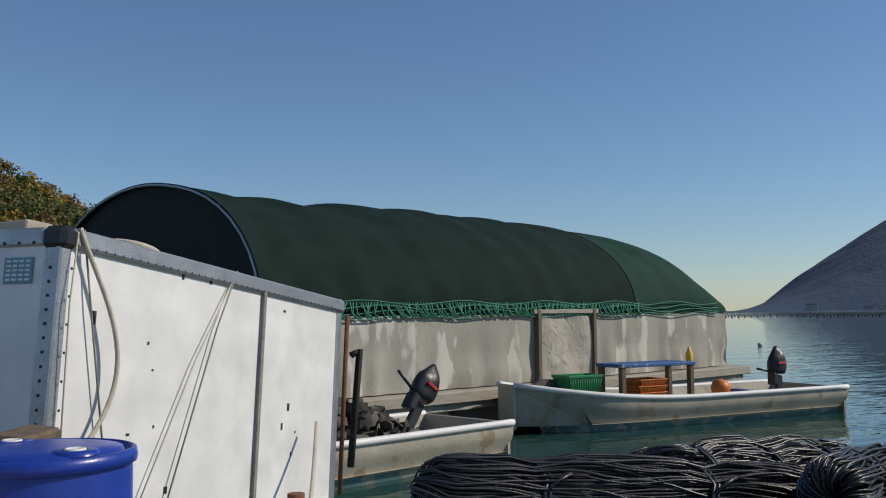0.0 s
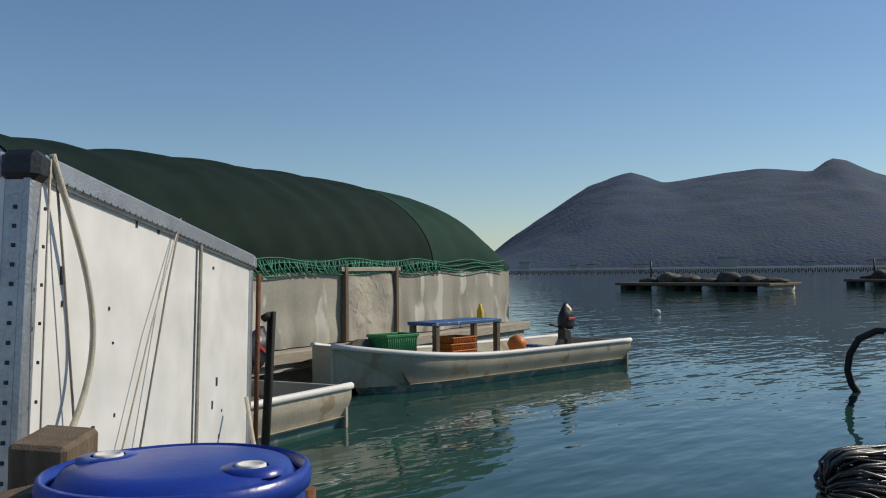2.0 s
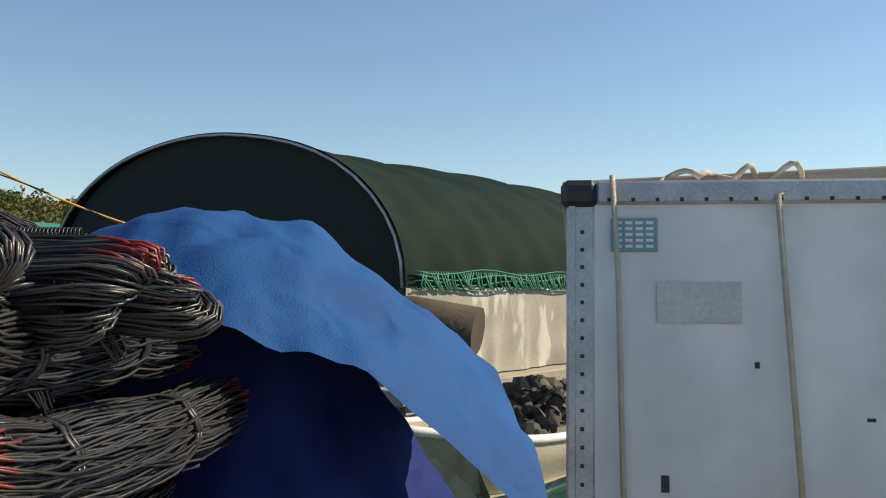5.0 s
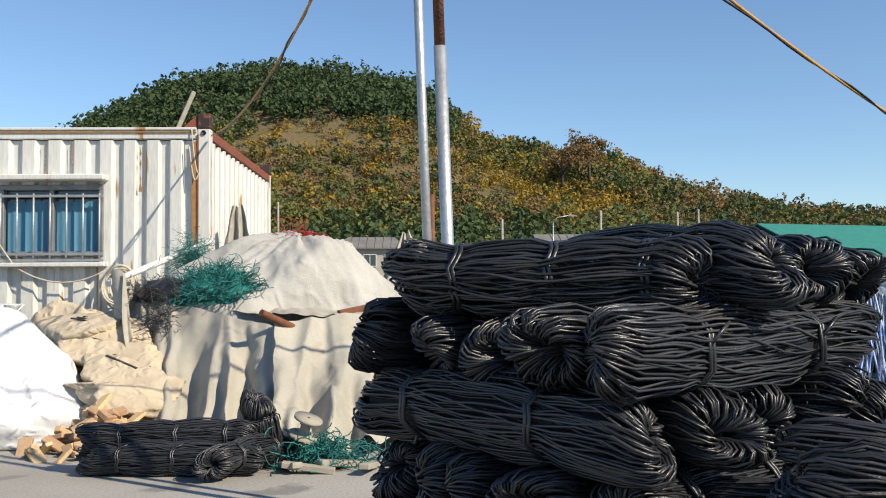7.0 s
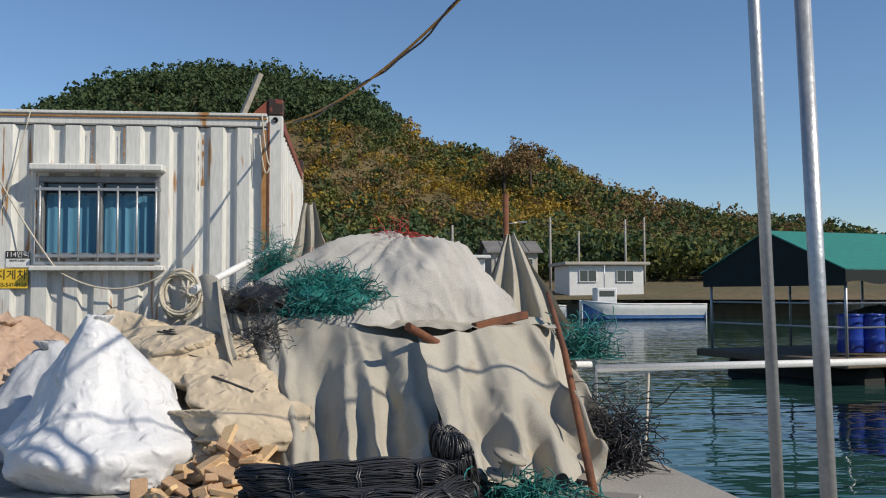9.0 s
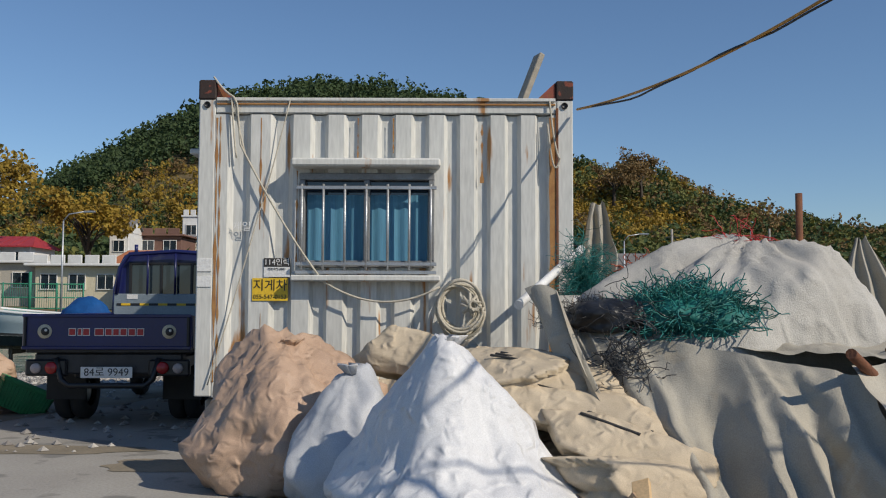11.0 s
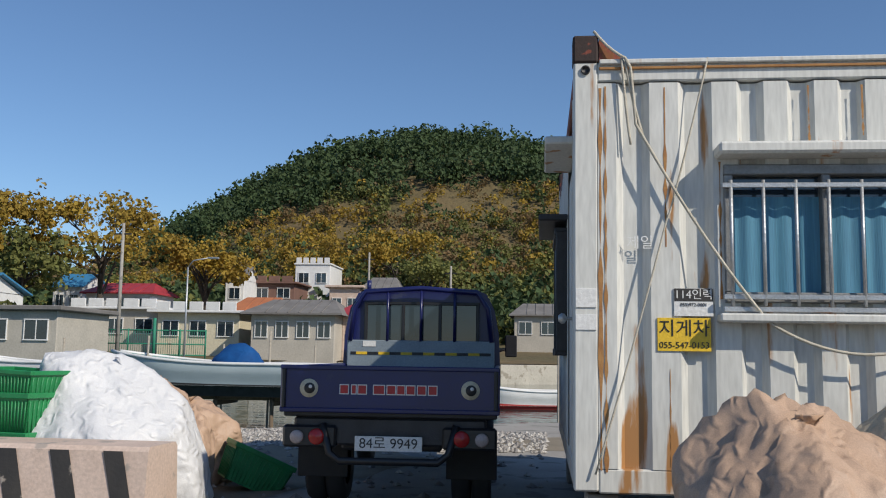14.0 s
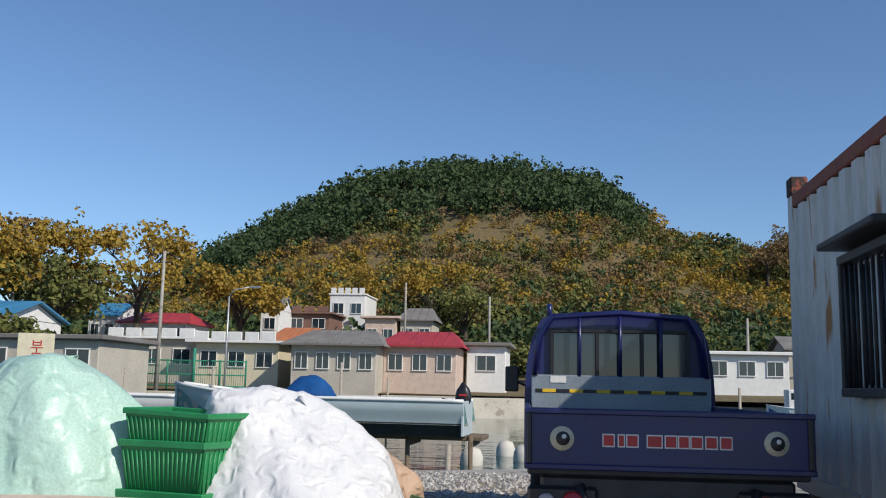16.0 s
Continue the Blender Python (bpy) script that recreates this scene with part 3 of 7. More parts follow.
# ---- houses on the far bank ----
def house(x0, x1, y, z, h, depth, wallm, roofm, roof="flat", label="", storeys=1, wins=3, over=0.5):
    w = x1 - x0
    b = thing("house", pose((x0 + x1) / 2, y, z - 1.5), label, "house", "village houses")
    g_ = G()
    d, hh = depth, h + 1.5
    g_.box((0, d / 2, hh / 2), (w, d, hh), 0.05)
    part("wall", g_, wallm, b)
    g_ = G()
    if roof == "flat":
        g_.box((0, d / 2, hh + 0.15), (w + over * 2, d + over * 2, 0.3), 0.05)
    elif roof == "parapet":
        g_.box((0, d / 2, hh + 0.1), (w + over * 2, d + over * 2, 0.22), 0.04)
        for k in range(5):
            g_.box((-w / 2 + (k + 0.5) * w / 5, -over + 0.1, hh + 0.55), (w / 5 - 0.25, 0.16, 0.7), 0.03)
    else:
        r_ = h * 0.42
        for sy in (0, 1):
            y0, y1 = (-over, d / 2) if sy == 0 else (d + over, d / 2)
            q = [(-w / 2 - over, y0, hh - 0.1), (w / 2 + over, y0, hh - 0.1), (w / 2 + (over if roof == "gable" else -w * 0.12), y1, hh + r_), (-w / 2 - (over if roof == "gable" else -w * 0.12), y1, hh + r_)]
            vs = [Vector(p) for p in q] + [Vector(p) + Vector((0, 0, 0.14)) for p in q]
            g_.add(vs, [(0, 1, 2, 3), (4, 7, 6, 5), (0, 4, 5, 1), (1, 5, 6, 2), (2, 6, 7, 3), (3, 7, 4, 0)])
        for s_ in (-1, 1):
            if roof == "hip":
                q = [(s_ * (w / 2 + over), -over, hh - 0.1), (s_ * (w / 2 + over), d + over, hh - 0.1), (s_ * (w / 2 - w * 0.12), d / 2, hh + r_ + 0.13)]
                g_.add(q, [(0, 1, 2)])
            else:
                g_.add([(s_ * w / 2, 0, hh - 0.1), (s_ * w / 2, d, hh - 0.1), (s_ * w / 2, d / 2, hh + r_)], [(0, 1, 2)], 1)
    rf_ = part("roof", g_, [roofm, wallm], b)
    if roof in ("gable", "hip"):
        for k in range(int(w / 0.9)):
            xx = -w / 2 + (k + 0.5) * 0.9
            if abs(xx) < w * 0.38:
                part("roof_rib", G().tube([(xx, -over, hh + 0.06), (xx, d / 2, hh + r_ + 0.15)], 0.05, 4), roofm, rf_)
    sh = h / storeys
    for s_ in range(storeys):
        for k in range(wins):
            xx = -w / 2 + (k + 0.5) * w / wins
            ww, wh = min(1.5, w / wins * 0.55), min(1.2, sh * 0.45)
            zz = 1.5 + s_ * sh + sh * 0.55
            wn_ = part("window", G().box((xx, -0.02, zz), (ww, 0.08, wh), 0.01), M_GLASS, b)
            part("frame", G().box((xx, -0.05, zz + wh / 2 + 0.04), (ww + 0.16, 0.12, 0.08), 0.01).box((xx, -0.05, zz - wh / 2 - 0.04), (ww + 0.16, 0.14, 0.08), 0.01)
                 .box((xx, -0.06, zz), (0.06, 0.06, wh), 0.01).box((xx - ww / 2 - 0.03, -0.05, zz), (0.06, 0.1, wh), 0.01).box((xx + ww / 2 + 0.03, -0.05, zz), (0.06, 0.1, wh), 0.01), M_WHITEP, wn_)
    return b


house(-38.5, -30.3, 50, 1.0, 2.7, 7, M_STUCCO, M_ROOFGREY, "flat", "low grey stucco house with a dark flat roof", wins=3)
house(-52, -43.2, 60, 2.6, 3.2, 8, M_WHITEP, M_ROOFBLUE, "gable", "white house with a bright blue gable roof", wins=2)
house(-32.2, -25.1, 69.7, 1.6, 2.9, 8, M_CREAM, M_WHITEP, "parapet", "cream house with a white and yellow parapet terrace", wins=3, over=0.7)
house(-40.5, -32.6, 71, 1.6, 3.2, 7, M_STUCCO, M_WHITEP, "parapet", "grey house with a white roof terrace", wins=3)
house(-23.2, -16.4, 66.8, 1.6, 2.8, 7, M_STUCCO, M_ROOFGREY, "hip", "long grey house with a low slate roof", wins=4, over=0.7)
house(-16.4, -10.5, 69.6, 1.6, 2.9, 7, M_PINK, M_ROOFRED, "hip", "house with a red ribbed roof and slatted front", wins=3, over=0.6)
house(-10.2, -6.9, 74.4, 1.6, 3.2, 6, M_WHITEP, M_ROOFGREY, "flat", "small white house with a flat roof", wins=1)
house(-27.4, -23.2, 74, 1.6, 3.2, 6, M_CREAM, M_ROOFORANGE, "hip", "house with an orange tiled roof", wins=2)
house(-31.1, -26.6, 108.8, 5.0, 7.4, 7, M_WHITEP, M_WHITEP, "parapet", "white two-storey house on the slope", 2, 2, 0.15)
house(-37.4, -29.4, 102.5, 4.5, 5.0, 7, M_BRICK, M_BRICK, "parapet", "brown brick house with flat terraces", 2, 3, 0.5)
house(-25.6, -21.8, 104.3, 5.0, 4.2, 6, M_PINK, M_PINK, "flat", "pale pink flat-roofed house", 1, 2)
house(-21.4, -17.5, 104.8, 5.5, 3.6, 6, M_STUCCO, M_ROOFGREY, "hip", "grey house with a green-grey hip roof", 1, 2)
house(-36.2, -34.0, 97.6, 6.0, 3.6, 5, M_WHITEP, M_ROOFGREY, "gable", "small white gabled house", 1, 1, 0.25)
house(-47.2, -40.2, 86.5, 4.6, 2.6, 6, M_WHITEP, M_ROOFRED, "hip", "white house with a dark red roof among trees", 1, 3)
house(-52, -48.8, 88.6, 4.6, 3.4, 6, M_WHITEP, M_ROOFBLUE, "gable", "white house with a slate blue gable", 1, 2, 0.3)
house(10.0, 17.0, 79, 2.0, 2.6, 6, M_WHITEP, M_WHITEP, "flat", "long white shed on the far bank", 1, 3)
house(24, 31, 74, 1.6, 2.2, 6, M_WHITEP, M_STUCCO, "flat", "white hut on the far quay", 1, 2)
house(-3, 4, 92, 2.6, 3.0, 7, M_STUCCO, M_ROOFGREY, "hip", "grey roofed house partly hidden by trees", 1, 3)
house(19, 24, 88, 2.6, 3.0, 7, M_STUCCO, M_ROOFGREY, "gable", "grey village house with a gable roof", 1, 2)


# ---- trees on the far bank ----
def tree(x, y, z, h, rad, leafm, label, count=1600, seed=1, bare=False):
    rg = random.Random(seed)
    b = thing("tree", pose(x, y, z - 0.6), label, "tree", "bank trees")
    g_ = G()
    g_.tube([(0, 0, 0), (0.15, 0.05, h * 0.2), (0.05, 0, h * 0.42), (0.2, 0.1, h * 0.7)], [0.4, 0.3, 0.24, 0.08], 8)
    tips = []
    for k in range(13):
        a = rg.uniform(0, 6.28)
        z0 = h * rg.uniform(0.25, 0.55)
        r = rad * rg.uniform(0.55, 0.95)
        t = Vector((r * math.cos(a), r * math.sin(a), h * rg.uniform(0.55, 0.93)))
        mid = Vector((t.x * 0.45, t.y * 0.45, z0 + (t.z - z0) * 0.6))
        g_.tube([(0.08, 0, z0), mid, t], [0.15, 0.09, 0.03], 5)
        tips.append(t)
        for j in range(3):
            q = t + Vector((rg.gauss(0, rad * 0.22), rg.gauss(0, rad * 0.22), rg.uniform(-0.2, 1.2)))
            g_.tube([mid.lerp(t, 0.5), q], [0.05, 0.015], 4)
            tips.append(q)
    part("trunk", g_, M_BARK, b)
    c = G()
    for t in tips:
        vs, fs = leaf_cloud(rg, t, rad * 0.36, count // len(tips), 0.26, 0.7)
        c.add(vs, fs)
    part("crown", c, leafm, b)
    return b


tree(-42.6, 80, 3.2, 13.2, 5.4, M_AUT1, "tall broad tree with thinning yellow leaves", 2600, 2)
tree(-50.5, 73, 3.2, 12.6, 5.0, M_AUT1, "full yellow-leaved autumn tree", 4200, 4)
tree(-54.0, 70, 2.6, 11.5, 5.2, M_AUT1, "dense golden tree at the village edge", 4200, 15)
tree(-46.0, 72, 2.6, 9.5, 3.6, M_AUT3, "yellow-green tree beside the houses", 2600, 5)
tree(-57, 78, 3.2, 14, 5.5, M_AUT2, "brown-leaved autumn tree on the bank", 3000, 6)
tree(-36.5, 92, 4.5, 9.5, 3.8, M_AUT1, "yellow tree behind the terrace house", 2600, 7)
tree(-32.0, 118, 6.5, 10, 4.5, M_AUT1, "golden tree above the white house", 2600, 8)
tree(-20.0, 120, 8.5, 10, 5.0, M_AUT1, "golden tree on the slope", 2600, 9)
tree(-38.5, 52.5, 0.6, 5.0, 2.6, M_AUT3, "olive green bush by the grey house", 2000, 10)
tree(-14.5, 112, 6.0, 8, 3.8, M_AUT3, "green tree on the slope", 2000, 12)
tree(40, 172, 22, 10, 4.2, M_AUT2, "brown crown standing above the ridge", 2200, 13)
tree(34, 168, 21, 8, 4.0, M_AUT2, "brown tree on the ridge", 1800, 14)


# ---- cord hanks ----
def hank_meshes(seed, L=1.15, R=0.105, strands=92, red=False, loose=0.0, cord=0.0039):
    """Cord, dark gap fill and ties of one hank that lies along x; its cords fold into a crooked hollow at each end."""
    rg = random.Random(seed)
    g_ = G()
    ties = [-0.30, 0.02, 0.31] if seed % 2 else [-0.22, 0.24]
    lob = [rg.uniform(0, 6.28) for _ in range(4)]
    bend = rg.uniform(-0.03, 0.03)
    twist = rg.uniform(-0.5, 0.5)

    def girth(x, a):
        w = 1.0
        for t in ties:
            w -= 0.16 * math.exp(-((x / L - t) / 0.045) ** 2)
        return w * (1 + 0.05 * math.sin(x * 6 + seed) + 0.08 * math.sin(2 * a + lob[0] + 2 * x) + 0.05 * math.sin(3 * a + lob[1] - 3 * x))

    layers = [(1.0, strands), (0.88, strands // 2)]
    for lay, cnt in layers:
        for k in range(cnt):
            a0 = 2 * math.pi * k / cnt + rg.uniform(-0.05, 0.05)
            tw, rr = twist + rg.uniform(-0.5, 0.5), R * lay * rg.uniform(0.92, 1.07)
            wob = rg.uniform(0, 6.28)
            sides = []
            for sd in (-1, 1):
                end = 0.05 * math.sin(a0 + lob[2] + sd) + rg.uniform(-0.02, 0.02)
                hy, hz = 0.022 * math.cos(lob[3] * sd), 0.022 * math.sin(lob[3] * sd)
                rin = 0.020 + 0.016 * math.cos(2 * a0 + lob[0] * sd)
                arc = []
                for j in range(6):
                    b = math.pi * (0.04 + 0.19 * j)
                    arc.append((sd * (L / 2 - rr * 0.75 + end + math.sin(b) * rr * 0.75), (rin + rr) / 2 - math.cos(b) * (rr - rin) / 2, hy * (1 - j / 5), hz * (1 - j / 5), 0.5 * sd * (1 - j / 5)))
                sides.append(arc)
            line = list(sides[0])
            for j in range(1, 14):
                x = -L / 2 + R * 0.75 + (L - R * 1.5) * j / 14
                line.append((x, None, 0, 0, 0))
            line += sides[1][::-1]
            path = []
            for x, r, oy, oz, da in line:
                a = a0 + tw * x / L + 0.12 * math.sin(x * 8 + wob) + 0.05 * math.sin(x * 19 + 2 * wob) + da
                q = (rr if r is None else r) * (girth(x, a) if r is None else 1.0) + loose * 0.02 * math.sin(x * 6 + wob)
                path.append(Vector((x, q * math.cos(a) + oy, q * math.sin(a) * 0.94 + oz + bend * (4 * x * x / L / L - 0.4))))
            n0 = len(g_.f)
            g_.tube(path, cord, 4, 0, False)
            if red and (k / cnt) % 1.0 > 0.83:
                for i in range(n0, len(g_.f)):
                    seg = (i - n0) // 4
                    if seg <= 4 or seg >= 19:
                        g_.m[i] = 1
    # added solid behind the cords, coloured as their shaded gaps
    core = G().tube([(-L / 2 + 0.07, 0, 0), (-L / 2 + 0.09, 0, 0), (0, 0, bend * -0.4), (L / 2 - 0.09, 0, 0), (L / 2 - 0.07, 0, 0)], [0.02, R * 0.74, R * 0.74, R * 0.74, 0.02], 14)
    tie = []
    for t in ties:
        tg = G()
        for q in range(2):
            tg.tube([(t * L + 0.014 * q + 0.008 * math.sin(2 * i), R * 0.93 * math.cos(i * 6.2832 / 20), R * 0.89 * math.sin(i * 6.2832 / 20) + bend * (4 * t * t - 0.4)) for i in range(21)], 0.0065, 4)
        tg.tube([(t * L, 0, R * 0.85), (t * L + 0.03, 0.03, R * 1.02), (t * L + 0.07, 0.05, R * 0.98)], 0.005, 4)
        tie.append(tg.mesh("tie", M_CORD))
    return g_.mesh("coil", [M_CORD, M_REDCORD]), core.mesh("core", M_CORDGAP), tie


HANKS = {"a": hank_meshes(1, 1.12, 0.10), "b": hank_meshes(2, 1.06, 0.108), "c": hank_meshes(3, 1.1, 0.102, loose=0.5), "d": hank_meshes(5, 1.08, 0.104), "r": hank_meshes(4, 0.92, 0.086, 112, True, 0.0, 0.0031), "q": hank_meshes(8, 0.94, 0.085, 112, True, 0.4, 0.0031), "s": hank_meshes(6, 0.75, 0.10), "n": hank_meshes(11, 0.94, 0.088, 112, False, 0.2, 0.0031), "t": hank_meshes(10, 0.46, 0.12), "m": hank_meshes(7, 0.86, 0.11, loose=0.4)}


def hank(kind, m, group, label="black polyethylene cord hank, tied and lying in a pile"):
    cords, core, ties = HANKS[kind]
    b = thing("rope_hank", m, label, "rope", group)
    tagged(part("coil", cords, M_CORD, b), kind="stuff")
    part("core", core, M_CORDGAP, b)
    for t in ties:
        part("tie", t, M_CORD, b)
    return b


# second pile, beside the poles: the layers lie crosswise, so long sides and folded ends alternate
rng = random.Random(21)


def lay(base, x, y, z, turn, kind, group, label=None, tilt=3.0):
    m = base @ Matrix.Translation((x, y, z)) @ Matrix.Rotation(radians(turn), 4, "Z") @ Matrix.Rotation(radians(rng.uniform(-tilt, tilt)), 4, "Y") @ Matrix.Rotation(rng.uniform(0, 6.28), 4, "X")
    hank(kind, m, group, *([label] if label else []))


m2 = Matrix.Translation((5.92, -8.45, 0)) @ Matrix.Rotation(radians(38), 4, "Z")
for k in range(6):
    z = 0.105 + 0.19 * k
    for i in range(5):
        w = 0.11 + 0.235 * i + rng.uniform(-.02, .02)
        if k % 2:
            lay(m2, 0.58 + rng.uniform(-.04, .06), w * 0.98, z + rng.uniform(-.01, .01), rng.uniform(-5, 5), "abcd"[(i + k) % 4], "cord pile by the poles")
        else:
            lay(m2, w, 0.56 + rng.uniform(-.05, .05), z + rng.uniform(-.01, .01), 90 + rng.uniform(-5, 5), "badc"[(i + k) % 4], "cord pile by the poles")
for x, y, z, turn, kd in ((0.27, 0.50, 1.235, -64, "m"), (0.42, 0.80, 1.22, -70, "s"), (0.58, 0.50, 1.26, 84, "b"), (0.83, 0.58, 1.235, 94, "d"), (1.05, 0.58, 1.225, 88, "a"), (0.45, 0.95, 1.24, 10, "s")):
    lay(m2, x, y, z, turn, kd, "cord pile by the poles")

# first pile, nearest to the path: ends with red cords face the walk
RED = "black cord hank with dark red marked ends in a pile"
m1 = Matrix.Translation((6.66, -9.68, 0)) @ Matrix.Rotation(radians(-51), 4, "Z")
for k in range(6):
    z = 0.10 + 0.185 * k + 0.035 * (k > 0)
    for i in range(6 if k % 2 == 0 else 5):
        lay(m1, 0.04 + 0.178 * i + (0.09 if k % 2 else 0) + rng.uniform(-.02, .02), 0.50 + rng.uniform(-.05, .05), z + rng.uniform(-.015, .015), 90 + rng.uniform(-9, 9), "rq"[(i + k) % 2], "cord pile with red marks", RED, 4)
for lx, ly, lz, rz, kind in ((0.36, 0.20, 1.16, 22, "n"), (0.34, 0.42, 1.15, 10, "n"), (0.52, 0.07, 1.15, -6, "r"), (0.58, 0.25, 1.17, 3, "q"), (0.62, 0.44, 1.16, 9, "r"), (0.3, 0.7, 1.15, -4, "q")):
    lay(m1, lx, ly, lz, rz, kind, "cord pile with red marks", RED)


def loose_hank(m, L, W, H, count, r, material, label, seed, group=""):
    """A spread, untied skein draped over a pile: many cords side by side, sagging at the ends."""
    rg = random.Random(seed)
    g_ = G()
    for k in range(count):
        v = rg.uniform(-1, 1)
        w, ph, skew = rg.uniform(0.7, 1.0), rg.uniform(0, 6.28), rg.gauss(0, 1)
        pts = []
        for j in range(19):
            u = -1 + 2 * j / 18
            env = math.sqrt(max(0.0, 1 - abs(u) ** 2.6))
            y = v * W * (0.3 + 0.7 * env) + skew * 0.05 * u + 0.022 * math.sin(u * 5 + ph) * w + 0.05 * math.sin(u * 3.4 + 0.6) + 0.14 * u * (0.3 + env)
            z = H * (1 - 0.75 * v * v) * w * env + 0.012 * math.sin(u * 7 + 2 * ph) + 0.03 * H / 0.25 * math.sin(u * 5 + 2 * v) * env - 0.12 * abs(u) ** 4
            pts.append((u * L / 2 * (1 - 0.06 * v * v), y, z))
        g_.tube(pts, r, 4, 0, True)
    b = thing("cord_skein", m, label, "rope", group)
    tagged(part("coil", g_, material, b), kind="stuff")
    # added near-black sheet under the skein, coloured as shade between its cords
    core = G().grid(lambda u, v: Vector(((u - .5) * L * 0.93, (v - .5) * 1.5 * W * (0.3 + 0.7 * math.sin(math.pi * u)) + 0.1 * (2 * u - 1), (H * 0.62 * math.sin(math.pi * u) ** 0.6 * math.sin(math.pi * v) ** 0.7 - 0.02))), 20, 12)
    part("core", core, M_CORDGAP, b)
    return b


loose_hank(m1 @ pose(0.50, 0.30, 1.13, 12, 1, 26), 0.78, 0.30, 0.18, 520, 0.0026, M_GREYCORD, "grey-black loose cord skein draped over the pile", 31)
loose_hank(m1 @ pose(0.52, 0.46, 1.17, 4, 0, 24), 0.85, 0.22, 0.14, 220, 0.0026, M_GREYCORD, "grey loose cord skein on top of the pile", 35)
mh = Matrix.Translation((6.72, -8.72, 0)) @ Matrix.Rotation(radians(-18), 4, "Z")
for k in range(4):
    for i in range(3):
        lay(mh, rng.uniform(-.06, .06) - 0.05 * i, -0.24 + 0.22 * i + 0.04 * k, 0.105 + 0.185 * k, rng.uniform(-6, 6), "cabd"[(i + k) % 4], "cord hanks between the piles")
for x, y, rz, kd in ((-0.02, -0.12, 4, "c"), (0.06, 0.14, -3, "a")):
    lay(mh, x, y, 0.80, rz, kd, "cord hanks between the piles")
lay(mh, 0.95, 0.2, 0.55, 12, "b", "cord hanks between the piles")
lay(mh, 0.95, 0.2, 0.35, 8, "b", "cord hanks between the piles")
lay(mh, 0.95, 0.2, 0.12, 4, "d", "cord hanks between the piles")
for k in range(3):
    for i in range(5):
        for j in range(2):
            hank("abcd"[(i + k + j) % 4], pose(11.52 + 0.98 * j + rng.uniform(-.06, .06) + 0.04 * k, -13.52 - 0.215 * i - 0.02 * k - 0.06 * j, 0.105 + 0.185 * k - 0.03 * j * (k > 0) + rng.uniform(-.01, .02), rng.uniform(0, 360), rng.uniform(-3, 4), rng.uniform(-16, 8)), "cord pile on the quay edge")
for x, y, rz, kd in ((11.45, -13.68, -22, "b"), (12.3, -14.0, 14, "c"), (12.0, -13.75, -8, "m")):
    hank(kd, pose(x, y, 0.62, 70, 4, rz), "cord pile on the quay edge")
for x, y, rz, z in ((3.82, -4.02, 4, 0.11), (3.86, -4.25, -3, 0.11), (3.84, -4.13, 2, 0.23)):
    hank("a", pose(x, y, z, rng.uniform(0, 360), 0, rz), "cord hanks on the ground", "black cord hank lying on the concrete")
hank("t", pose(4.42, -4.0, 0.25, 30, 74, 30), "cord hanks on the ground", "small black cord hank leaning on the tarp")
hank("s", pose(4.36, -4.2, 0.13, 30, 0, 60), "cord hanks on the ground", "small black cord hank on the concrete")


